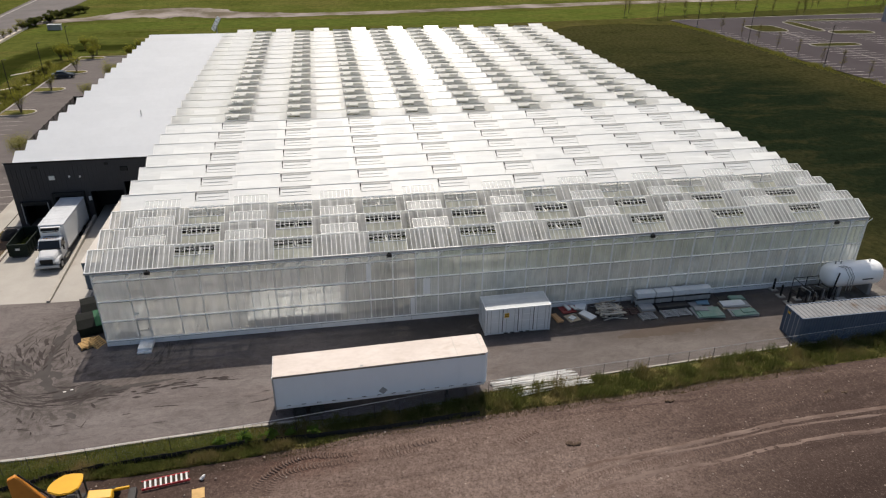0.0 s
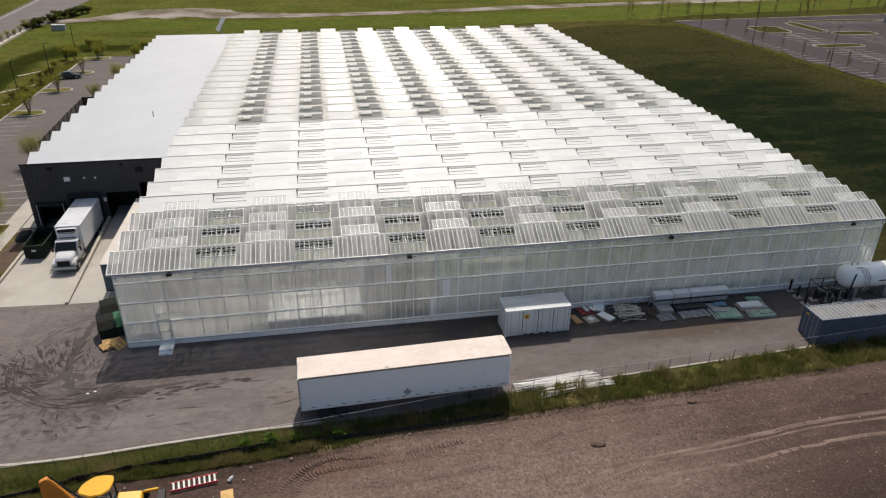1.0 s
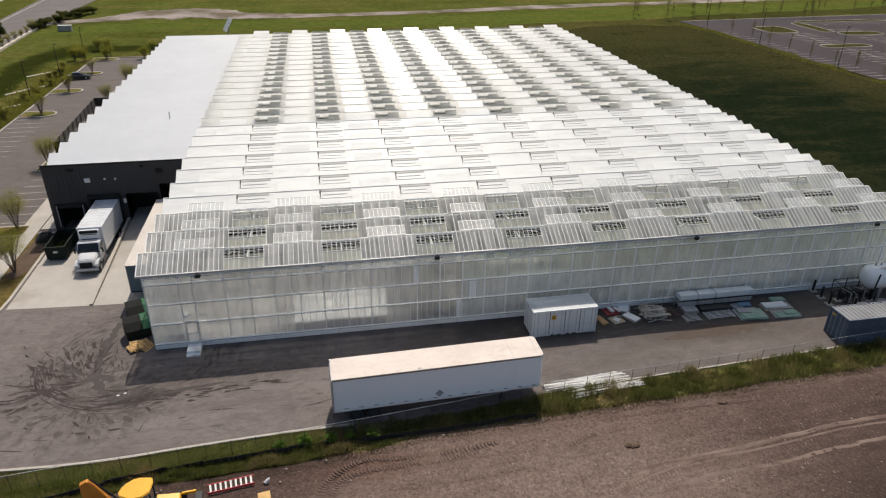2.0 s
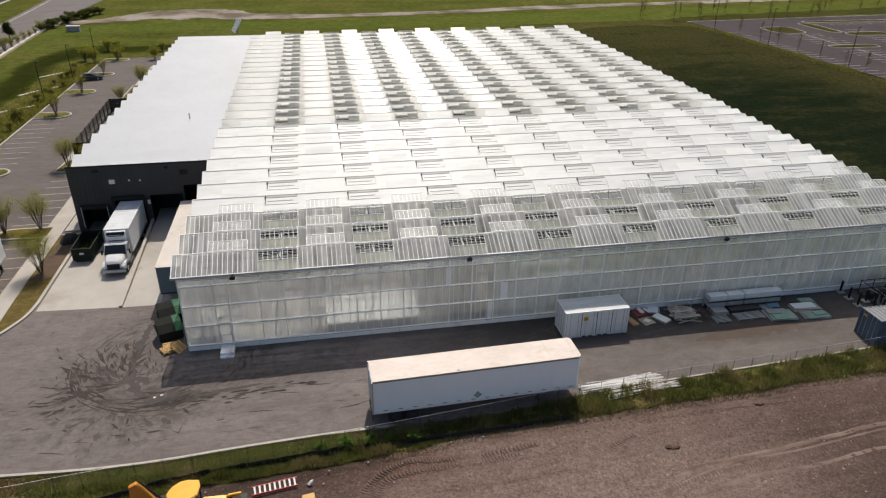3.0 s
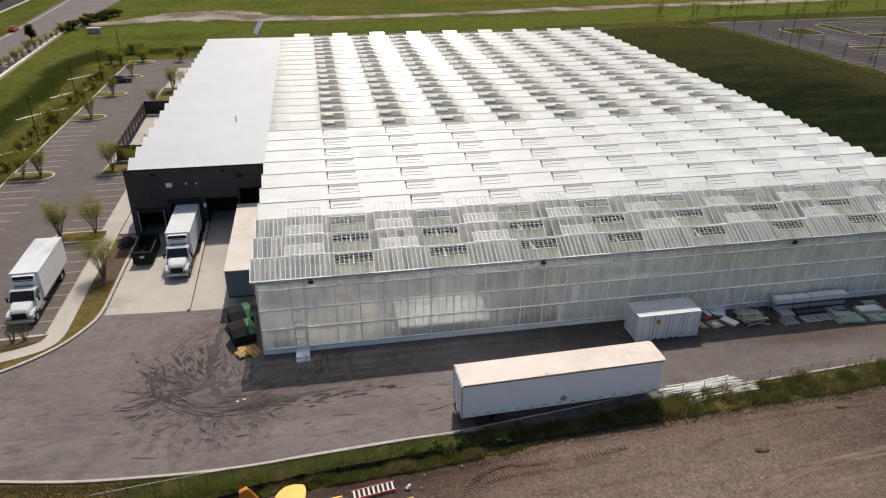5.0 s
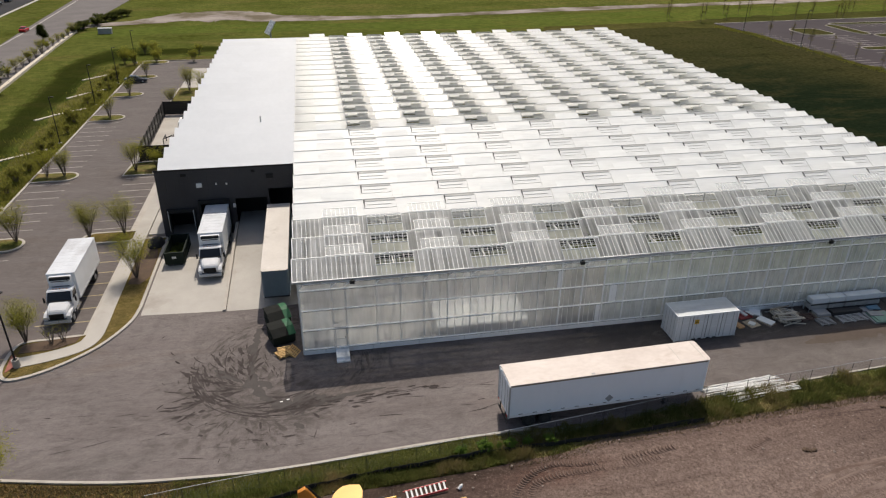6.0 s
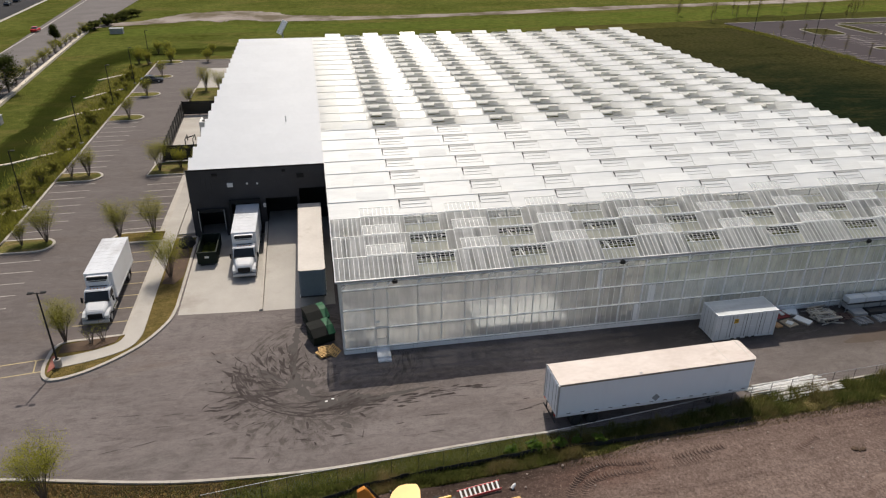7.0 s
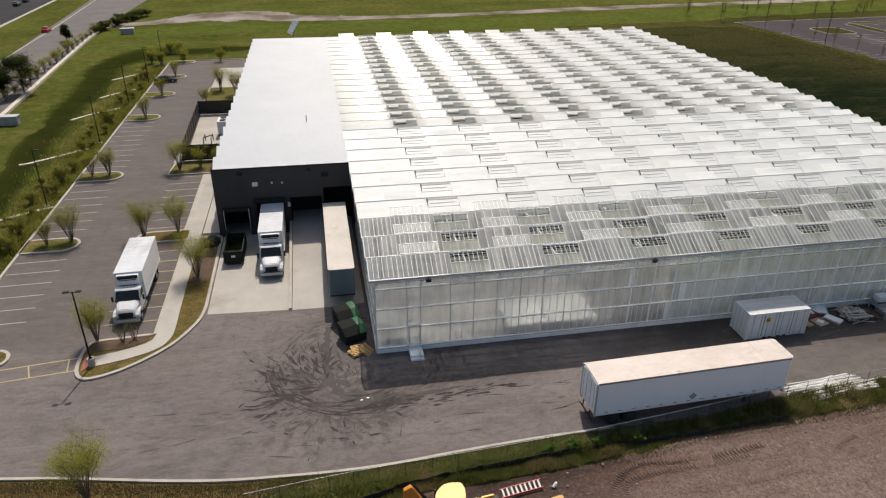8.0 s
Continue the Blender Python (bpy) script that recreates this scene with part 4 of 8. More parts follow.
def slope_quad(bm, x0, x1, s0, s1, side, lift=0.0):
    bm.faces.new([bm.verts.new(on_slope(x, s, side, lift)) for x, s in ((x0, s0), (x1, s0), (x1, s1), (x0, s1))])


def slope_bar(bm, x, s0, s1, side, w, h, lift=0.0):
    pts = [on_slope(x + dx, s, side, lift + l) for s in (s0, s1) for dx, l in ((-w / 2, 0), (w / 2, 0), (w / 2, h), (-w / 2, h))]
    v = [bm.verts.new(p) for p in pts]
    for a, b, c, d in ((0, 1, 5, 4), (1, 2, 6, 5), (2, 3, 7, 6), (3, 0, 4, 7), (0, 3, 2, 1), (4, 5, 6, 7)):
        bm.faces.new((v[a], v[b], v[c], v[d]))


def gaps(starts, x0, x1):
    """The stretches between the vents."""
    out, at = [], x0
    for s in starts:
        out.append((at, s))
        at = s + VENT_W
    out.append((at, x1))
    return out


def vent_mesh(mat, ribs=True):
    """A sash of five panes, hinged along its upper edge at the origin and lying along -y."""
    bm = bmesh.new()
    bm.faces.new([bm.verts.new(v) for v in ((0, -VENT, 0), (VENT_W, -VENT, 0), (VENT_W, 0, 0), (0, 0, 0))])
    pane = finish("vent_pane", bm, mat)
    bm = bmesh.new()
    wide = 0.05 if ribs else 0.03
    for y in (-VENT, -wide):
        bx(bm, 0, VENT_W, y, y + wide, -0.03, 0.035 if ribs else 0.014)
    for i in range(9) if ribs else ():
        x = i * (VENT_W - 0.04) / 8
        bx(bm, x, x + 0.026, -VENT + 0.05, -0.05, -0.028, 0.032)
    if not ribs:
        bx(bm, 0.02, VENT_W - 0.1, -0.30, -wide - 0.004, -0.02, 0.03)
        bx(bm, 0.30, VENT_W - 0.5, -0.74, -0.70, -0.02, 0.03)
    frame_me = finish("vent_frame", bm, RAIL_WHITE if ribs else VENT_GREY)
    bm = bmesh.new()
    if ribs:
        rod(bm, (VENT_W / 2, -VENT * 0.95, -0.02), (VENT_W / 2 + 0.2, -VENT * 0.40, -1.0), 0.05, 5)
    else:
        for x, y0, y1, w in ((0.0, -0.55, -0.10, 0.13), (0.04, -1.08, -0.54, 0.07)):
            bx(bm, x, x + w, y0, y1, 0.031, 0.06)
    rods = finish("push_rod" if ribs else "side_stay", bm, GALV if ribs else CHASSIS)
    return pane, frame_me, rods


VENT_CLEAR, VENT_WHITE, VENT_WASHED, VENT_BRIGHT, VENT_PALE = vent_mesh(SASH_GLASS), vent_mesh(WHITE_GLASS, False), vent_mesh(WASHED_SASH, False), vent_mesh(BRIGHT_SASH, False), vent_mesh(FAR_GLASS, False)


def bar_steps(row, x0, x1):
    step = 0.41 if row == 0 else (0.41 if x0 < 7 or x0 > 58 else 0.82)
    n = max(1, round((x1 - x0) / step))
    return [x0 + (x1 - x0) * i / n for i in range(n + 1)]


pane_cache = {}
for k in range(SPANS):
    clear = k < 3
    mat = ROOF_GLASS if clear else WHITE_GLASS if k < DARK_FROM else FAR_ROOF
    at = pose(0, SPAN * k, 0)
    # glass of the span: the back slope, and the front slope of all but the nearest spans
    bm = bmesh.new()
    for x0, x1 in ([(-0.4, GX + 0.1)] if clear else gaps(BACK_VENTS, -0.4, GX + 0.1)):
        slope_quad(bm, x0, x1, 0, VENT, 1)
    if k < DARK_FROM:
        slope_quad(bm, -0.4, GX + 0.1, VENT, SLOPE, 1)
    else:
        edge = -0.4
        for x0 in FRONT_VENTS:
            slope_quad(bm, edge, x0 - 0.15, VENT, SLOPE, 1)
            slope_quad(bm, x0 + 0.55, x0 + VENT_W - 0.55, VENT, SLOPE, 1)
            edge = x0 + VENT_W + 0.15
        slope_quad(bm, edge, GX + 0.1, VENT, SLOPE, 1)
        for x0 in FRONT_VENTS:
            slope_quad(bm, x0 + 1.75, x0 + VENT_W, 0.35, VENT, -1)
    if not clear:
        for x0, x1 in gaps(FRONT_VENTS, -0.4, GX + 0.1):
            slope_quad(bm, x0, x1, 0, VENT, -1)
        slope_quad(bm, -0.4, GX + 0.1, VENT, SLOPE, -1)
    for x in (-0.38, GX + 0.08):
        bm.faces.new([bm.verts.new(p) for p in (on_slope(x, 0, 1), on_slope(x, SLOPE, 1), on_slope(x, SLOPE, -1))])
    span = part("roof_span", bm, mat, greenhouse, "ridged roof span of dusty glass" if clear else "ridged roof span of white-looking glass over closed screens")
    span.matrix_basis = at
    for x0 in FRONT_VENTS if k >= DARK_FROM else ():
        for dx in (-0.15, VENT_W - 0.55):
            if "side" not in pane_cache:
                pb = bmesh.new()
                slope_quad(pb, 0, 0.70, VENT, SLOPE, 1)
                pane_cache["side"] = finish("pane", pb, ROOF_GLASS)
            shared("pane", pane_cache["side"], span, pose(x0 + dx, 0, 0))
    if clear:
        for x0, x1 in gaps(FRONT_VENTS, -0.4, GX + 0.1):
            steps = bar_steps(k, x0, x1)
            if steps[1] - steps[0] < 0.6:
                steps = steps[::2] if len(steps) % 2 else steps[:-1:2] + [steps[-1]]
            for a, b in zip(steps, steps[1:]):
                key = (round(b - a, 3), 0)
                if key not in pane_cache:
                    pb = bmesh.new()
                    slope_quad(pb, 0, b - a, 0, SLOPE, -1)
                    pane_cache[key] = finish("pane", pb, mat)
                shared("pane", pane_cache[key], span, pose(a, 0, 0))
        # low panes under the vents, interior light put into their colour
        for x0 in FRONT_VENTS:
            if "low" not in pane_cache:
                pb = bmesh.new()
                slope_quad(pb, 0, VENT_W, VENT, SLOPE, -1)
                pane_cache["low"] = finish("pane", pb, LIT_LOW_GLASS)
            shared("pane", pane_cache["low"], span, pose(x0, 0, 0))
    # bars, gutters, ridge
    bm = bmesh.new()
    wide = 0.05 if clear else 0.035
    if clear:
        if "bar" not in pane_cache:
            pb = bmesh.new()
            slope_bar(pb, 0, 0, SLOPE, -1, wide, 0.04, 0.004)
            pane_cache["bar"] = finish("glazing_bar", pb, RAIL_WHITE)
        for x0, x1 in gaps(FRONT_VENTS, -0.4, GX + 0.1):
            for x in bar_steps(k, x0, x1):
                shared("glazing_bar", pane_cache["bar"], span, pose(x, 0, 0))
    for x0, x1 in () if clear else gaps(FRONT_VENTS, -0.4, GX + 0.1):
        for x in (([x0, x1] if x1 < GX else [x0] + [GX - 0.4 * i for i in range(5)])):
            slope_bar(bm, x, 0, SLOPE, -1, wide, 0.04, 0.004)
    for x0 in FRONT_VENTS:
        for i in range(1, 8 if k == 0 else 5 if clear else 1):
            x = x0 + VENT_W * i / (8 if k == 0 else 5)
            slope_bar(bm, x, VENT, SLOPE, -1, wide, 0.04, 0.004)
        if k < 3:
            for i in range(1, 8):
                slope_bar(bm, x0 + VENT_W * i / 8, 0.05, VENT, -1, 0.06, 0.03, -0.03)
            y, z = on_slope(0, 0.55, -1)[1:]
            rod(bm, (x0, y, z - 0.06), (x0 + VENT_W, y, z - 0.06), 0.02, 4)
        y, z = on_slope(0, VENT, -1)[1:]
        bx(bm, x0, x0 + VENT_W, y - 0.04, y + 0.04, z - 0.03, z + (0.015 if 3 <= k < DARK_FROM else 0.05))
    for x0 in BACK_VENTS:
        y, z = on_slope(0, VENT, 1)[1:]
        bx(bm, x0, x0 + VENT_W, y - 0.04, y + 0.04, z - 0.03, z + 0.05)
    for x in (-0.38, GX + 0.08):
        for side in (-1, 1):
            slope_bar(bm, x, 0, SLOPE, side, 0.07, 0.06, -0.02)
    tagged(part("glazing_grid", bm, RAIL_WHITE if clear else ALU, span, "white aluminium glazing bars"), kind="stuff")
    bm = bmesh.new()
    bx(bm, -0.42, GX + 0.12, SPAN / 2 - 0.06, SPAN / 2 + 0.06, RIDGE - 0.02, RIDGE + 0.035, 0.015)
    part("ridge_cap", bm, ALU if clear else RIDGE_GREY, span)
    bm = bmesh.new()
    bx(bm, -0.45, GX + 0.15, -0.11, 0.11, EAVE - 0.16, EAVE + 0.02, 0.02)
    part("gutter", bm, GALV if k == 0 else ALU, span, "pale metal gutter")
    # sashes
    meshes = VENT_CLEAR if clear else VENT_WHITE
    for x0 in FRONT_VENTS:
        shut = 3 <= k < DARK_FROM
        lift = -math.degrees(PITCH) if shut else (20 if clear else 22) + rng.uniform(-1.5, 1.5)
        if k >= DARK_FROM:
            meshes = VENT_PALE
        vent = shared("roof_vent", meshes[0], span, pose(x0, SPAN / 2 - 0.05, RIDGE + (-0.022 if shut else 0.05), -lift))
        shared("vent_frame", meshes[1], vent)
        if clear:
            shared("push_rod", meshes[2], vent, pose(0, 0, 0, lift - 22))
        elif k < DARK_FROM:
            shared("side_stay", meshes[2], vent)
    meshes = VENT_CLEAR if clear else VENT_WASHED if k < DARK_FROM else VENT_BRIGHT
    for x0 in BACK_VENTS:
        lift = (20 if k < DARK_FROM else 21.5) + rng.uniform(-1.5, 1.5)
        vent = shared("ridge_vent", meshes[0], span, pose(x0 + VENT_W, SPAN / 2 + 0.05, RIDGE + 0.05, -lift, 0, 180))
        if clear:
            shared("vent_frame", meshes[1], vent)

# front wall: plinth, posts, rails, panes
bm = bmesh.new()
bx(bm, 0, GX, -0.02, 0.12, -0.1, 0.5)
plinth = part("plinth", bm, GALV, greenhouse, "low wall of pale panels")
bm = bmesh.new()
bx(bm, 0, 4.09, -0.06, -0.022, 0.0, 0.5, 0.01)
me = finish("plinth_panel", bm, PLINTH)
for i in range(17):
    shared("plinth_panel", me, plinth, pose(1.9 + 4.12 * i, 0, 0.0) if i else pose(1.9, 0, 0))
bm = bmesh.new()
bx(bm, 0.02, 1.87, -0.06, -0.022, 0.0, 0.5, 0.01)
part("plinth_panel", bm, PLINTH, plinth)
RAILS = (0.55, 2.50, 4.45, 6.40, 7.05)
POSTS = [0.04] + [0.27 + BAY * i for i in range(3, BAYS)] + [2.72, 3.85, GX - 0.04]
bm = bmesh.new()
bx(bm, -0.034, 0.034, -0.08, 0.06, 0.5, 7.16, 0.008)
me = finish("wall_post", bm, ALU)
bm = bmesh.new()
bx(bm, -0.05, 0.05, -0.155, 0.06, 0.5, 7.16, 0.008)
pale_me = finish("wall_post", bm, RAIL_WHITE)
for x in POSTS:
    shared("wall_post", me if x < 21 else pale_me, greenhouse, pose(x, 0, 0))
for z in RAILS:
    bm = bmesh.new()
    bx(bm, 0.08, GX - 0.08, -0.14, 0.03, z - 0.030, z + 0.032)
    rail_ob = part("wall_rail", bm, RAIL_WHITE, greenhouse)
    bm = bmesh.new()
    bx(bm, 0.08, GX - 0.08, -0.10, 0.02, z - 0.085, z - 0.031)
    part("rail_understrip", bm, CHASSIS, rail_ob, "thin dark strip under the rail")
bm = bmesh.new()
for x in [0.27 + BAY * (i // 3 + i % 3 / 3) for i in range(16, 32)] + list(np.arange(22.3, GX, BAY / 4)):
    if all(abs(x - p) > 0.15 for p in POSTS):
        bx(bm, x - 0.018, x + 0.018, -0.05, 0.0, 0.6, 7.0)
tagged(part("mullion_grid", bm, ALU, greenhouse, "thin pale mullions"), kind="stuff")
edges = sorted(POSTS)
for a, b in zip(edges, edges[1:]):
    for z0, z1 in zip(RAILS, RAILS[1:]):
        clearer = a > 26.9
        key = (round(b - a, 2), round(z1 - z0, 2), clearer, z0 > 4)
        if key not in pane_cache:
            pb = bmesh.new()
            pb.faces.new([pb.verts.new(v) for v in ((0.03, 0, 0.04), (b - a - 0.03, 0, 0.04), (b - a - 0.03, 0, z1 - z0 - 0.04), (0.03, 0, z1 - z0 - 0.04))])
            pane_cache[key] = finish("wall_pane", pb, WALL_UPPER if clearer and z0 > 4 else WALL_CLEAR if clearer else WALL_GLASS)
        shared("wall_pane", pane_cache[key], greenhouse, pose(a, 0, z0))
# three narrow panes replaced by white board
for x0, x1, z0, z1 in ((22.62, 23.06, 4.52, 6.32), (27.72, 28.38, 2.58, 4.36), (26.55, 26.95, 0.62, 2.40)):
    bm = bmesh.new()
    bx(bm, x0, x1, -0.045, -0.02, z0, z1, 0.005)
    part("patch_board", bm, RAIL_WHITE, greenhouse, "narrow white board in place of a pane")
# door in the front wall
bm = bmesh.new()
for x in (2.80, 3.72):
    bx(bm, x, x + 0.06, -0.09, -0.046, 0.52, 2.62)
for z in (0.52, 1.35, 2.56):
    bx(bm, 2.86, 3.72, -0.088, -0.048, z, z + 0.06)
door = part("door", bm, GALV, greenhouse, "narrow glazed door in a grey frame")
bm = bmesh.new()
bx(bm, 3.62, 3.66, -0.14, -0.09, 1.45, 1.6)
part("door_handle", bm, BLACK_STEEL, door)
bm = bmesh.new()
bx(bm, 2.85, 3.15, -0.16, -0.10, 3.0, 3.2, 0.03)
part("door_lamp", bm, ALU, greenhouse, "small white lamp over the door")
# side walls
for x, turn in ((-0.02, 0), (GX + 0.02, 0)):
    y1 = 26.0 if x < 1 else SPAN * SPANS
    bm = bmesh.new()
    bm.faces.new([bm.verts.new(v) for v in ((x, 0.1, 0.55), (x, y1, 0.55), (x, y1, EAVE - 0.1), (x, 0.1, EAVE - 0.1))])
    part("side_glass", bm, WALL_GLASS, greenhouse)
    bm = bmesh.new()
    for y in np.arange(0.1, y1, 2.0):
        bx(bm, x - 0.05, x + 0.05, y - 0.035, y + 0.035, 0.0, EAVE - 0.05)
    for z in RAILS:
        bx(bm, x - 0.03, x + 0.03, 0.1, y1, z - 0.03, z + 0.03)
    bx(bm, x - 0.06, x + 0.06, 0.1, y1, 0.0, 0.5)
    part("side_frame", bm, ALU, greenhouse, "white aluminium side wall frame")
bm = bmesh.new()
bx(bm, -0.1, GX + 0.1, SPAN * SPANS, SPAN * SPANS + 0.12, 0.0, EAVE)
part("back_wall", bm, WHITE_ROOF, greenhouse)
# brackets under the front gutter
bm = bmesh.new()
rod(bm, (0, -0.06, 6.62), (0.55, -0.06, 7.12), 0.05, 4)
me = finish("wall_brace", bm, RAIL_WHITE)
for x in POSTS:
    shared("wall_brace", me, greenhouse, pose(x, 0, 0))
# small floodlights on the eaves
for x in (4.5, 24.7, 49.4, 68.6):
    lamp = thing("floodlight", "small black floodlight under the greenhouse gutter", "floodlight", pose(x, -0.12, 7.05), "floodlights")
    bm = bmesh.new()
    bx(bm, -0.22, 0.22, -0.22, 0.0, -0.2, 0.12, 0.04)
    part("housing", bm, BLACK_STEEL, lamp)
    bm = bmesh.new()
    bx(bm, -0.05, 0.05, -0.05, 0.1, 0.12, 0.2)
    part("bracket", bm, BLACK_STEEL, lamp)

# inside: floor, benches, screens, beams, crop
bm = bmesh.new()
bx(bm, 0.1, 20.7, 0.15, 12.0, -0.05, 0.03)
part("inner_floor", bm, AISLE, greenhouse, "grey concrete floor of a work area")
bm = bmesh.new()
bx(bm, 20.7, GX - 0.1, 0.15, 12.0, -0.05, 0.03)
part("inner_floor", bm, GROUND_CLOTH, greenhouse, "grey woven ground cloth")
bm = bmesh.new()
bx(bm, 0.1, GX - 0.1, 12.0, SPAN * SPANS - 0.1, -0.05, 0.03)
part("inner_floor", bm, INNER_FLOOR, greenhouse)
for x0, x1, y0, y1, label in ((11.9, 20.35, 0.45, 5.3, "wide white seedling bench behind the glass"), (0.75, 2.3, 2.6, 4.6, "small white potting bench behind the glass")):
    bench = thing("bench", label, "bench", pose(x0, y0, 0.03), "greenhouse benches")
    n = max(1, round((x1 - x0) / 1.4))
    for i in range(n):
        bm = bmesh.new()
        bx(bm, (x1 - x0) * i / n, (x1 - x0) * (i + 1) / n - 0.015, 0, y1 - y0, 1.08, 1.17, 0.015)
        part("tray", bm, BENCH_WHITE, bench, "flat white tray")
    for i in range(n + 1):
        for y in (0.1, y1 - y0 - 0.1):
            bm = bmesh.new()
            x = min(max((x1 - x0) * i / n, 0.06), x1 - x0 - 0.06)
            bx(bm, x - 0.03, x + 0.03, y - 0.03, y + 0.03, 0, 1.08)
            part("leg", bm, GALV, bench)
# trays on edge on the small bench, and crates on the floor before it
for i in range(5):
    tray = thing("foam_tray", "white foam tray stood on edge on a bench", "tray", pose(0.82 + 0.30 * i, 2.72 + 0.05 * (i % 2), 1.20, 10), "foam trays")
    bm = bmesh.new()
    bx(bm, 0, 0.25, 0, 0.06, 0, 0.92 + 0.05 * (i % 3), 0.012)
    part("slab", bm, BENCH_WHITE, tray)
for x, y, w, h, mat, label in ((0.45, 0.7, 0.36, 0.85, BENCH_WHITE, "white plastic crate on a greenhouse floor"), (0.95, 0.8, 0.34, 0.60, CHASSIS, "dark plastic crate on a greenhouse floor"), (1.40, 0.65, 0.30, 0.95, GALV, "grey plastic crate on a greenhouse floor"), (1.85, 0.9, 0.36, 0.55, CHASSIS, "dark plastic crate on a greenhouse floor"), (2.30, 0.7, 0.30, 1.05, BENCH_WHITE, "white plastic crate on a greenhouse floor")):
    crate = thing("crate", label, "crate", pose(x, y, 0.03), "greenhouse crates")
    bm = bmesh.new()
    for dx0, dx1, dy0, dy1, z0 in ((0, w, 0, w, 0), (0, 0.03, 0, w, 0.04), (w - 0.03, w, 0, w, 0.04), (0.03, w - 0.03, 0, 0.03, 0.04), (0.03, w - 0.03, w - 0.03, w, 0.04)):
        bx(bm, dx0, dx1, dy0, dy1, z0, h if z0 else 0.04)
    part("shell", bm, mat, crate)
    bm = bmesh.new()
    for a, b in ((-0.02, 0.004), (w - 0.004, w + 0.02)):
        bx(bm, -0.02, w + 0.02, a, b, h - 0.06, h + 0.002)
    part("rim", bm, mat, crate)
# black cloth gathered under each gutter of the clear spans
for k in range(1, 3):
    bm = bmesh.new()
    n = 90
    line = [(0.4 + (GX - 0.8) * i / n, SPAN * k + 0.16 + 0.05 * math.sin(i * 2.3)) for i in range(n + 1)]
    ribbon(bm, line, 0.16, 6.62, 7.10)
    part("gathered_screen", bm, SILT, greenhouse, "black shade cloth gathered under a gutter")
bm = bmesh.new()
bx(bm, 0.15, GX - 0.15, 12.13, 4 * DARK_FROM - 0.1, 6.55, 6.58)
part("shade_screen", bm, SCREEN, greenhouse, "closed white shade screen under the roof")
at = 0.15
for x0 in FRONT_VENTS + [GX + 5]:
    bm = bmesh.new()
    bx(bm, at, min(x0 - 0.15, GX - 0.15), 4 * DARK_FROM + 0.1, SPAN * SPANS - 0.2, 6.95, 6.98)
    part("shade_screen", bm, SCREEN, greenhouse)
    at = x0 + 4.4
    if at > GX:
        break
bm = bmesh.new()
for i in range(17):
    bx(bm, 4.1 + 4.12 * i, 4.1 + 4.12 * i + 0.12, 0.6 if i % 2 else 4.3, 12.0, 6.78, 7.02)
    for y in (4.0, 8.0, 12.0):
        bx(bm, 4.14 + 4.12 * i, 4.26 + 4.12 * i, y - 0.06, y + 0.06, 0.03, 6.75)
tagged(part("inner_frame", bm, ALU, greenhouse, "white beams and posts inside"), kind="stuff")
for y in (4.0, 8.0, 12.0):
    bm = bmesh.new()
    for z in (6.5, 6.95):
        rod(bm, (0.2, y, z), (GX - 0.2, y, z), 0.035, 4)
    for i in range(87):
        rod(bm, (0.4 + 0.82 * i, y, 6.5 if i % 2 else 6.95), (1.22 + 0.82 * i, y, 6.95 if i % 2 else 6.5), 0.02, 4)
    part("lattice_girder", bm, RAIL_WHITE, greenhouse)
verts, faces = [], []
for i in range(27000):
    front = i < 15000
    y = rng.choice((2.6, 4.2, 5.8, 7.4, 9.0, 10.6)) + rng.gauss(0, 0.25) if front else rng.uniform(42, 103)
    x = rng.uniform(23.0, GX - 1.0) if front else rng.uniform(1.0, GX - 1.0)
    z = rng.uniform(0.5, 5.2) if front else rng.uniform(0.4, 2.8)
    a, s = rng.uniform(0, 6.28), rng.uniform(0.12, 0.30) * (1.2 if front else 2.2)
    u = Vector((math.cos(a), math.sin(a), rng.uniform(-0.5, 0.5))) * s
    w = Vector((-math.sin(a), math.cos(a), rng.uniform(-0.3, 0.6))) * s * 0.7
    p = Vector((x, y, z))
    b = len(verts)
    verts += [p - u, p + w, p + u, p - w]
    faces.append((b, b + 1, b + 2, b + 3))
crop = new("crop", quads("crop", verts, faces, CROP))
tagged(crop, "leafy green crop in rows inside the greenhouse", "crop", kind="stuff")
bm = bmesh.new()
bm.faces.new([bm.verts.new(v) for v in ((0.3, 11.95, 0.03), (GX - 0.3, 11.95, 0.03), (GX - 0.3, 11.95, 6.5), (0.3, 11.95, 6.5))])
part("inner_curtain", bm, CURTAIN, greenhouse, "hazy inner partition")
# step before the door
step = thing("door_step", "pale concrete double step before the greenhouse door", "step", pose(2.75, -1.7, 0))
bm = bmesh.new()
bx(bm, 0, 1.15, 0.35, 1.62, 0.0, 0.36, 0.02)
part("upper_step", bm, PLINTH, step)
bm = bmesh.new()
bx(bm, 0, 1.15, 0.0, 0.348, 0.0, 0.18, 0.02)
part("lower_step", bm, PLINTH, step)

# ---- the dark building beside it ----
warehouse = thing("warehouse", "charcoal packing hall with a white ridged roof and loading docks", "warehouse")
WX0, WX1, WY0, WY1, WH = -15.65, -0.1, 26.0, 108.0, 8.15
OPEN = [(-14.8, -12.1, 0.0, 3.4), (-11.2, -8.2, 0.0, 4.3), (-7.35, -3.75, 0.0, 4.4), (-3.5, -0.25, 0.0, 5.4)]
xs = sorted({WX0, WX1} | {x for o in OPEN for x in o[:2]})
zs = sorted({0.0, WH} | {o[3] for o in OPEN})
bm = bmesh.new()
grid = {}
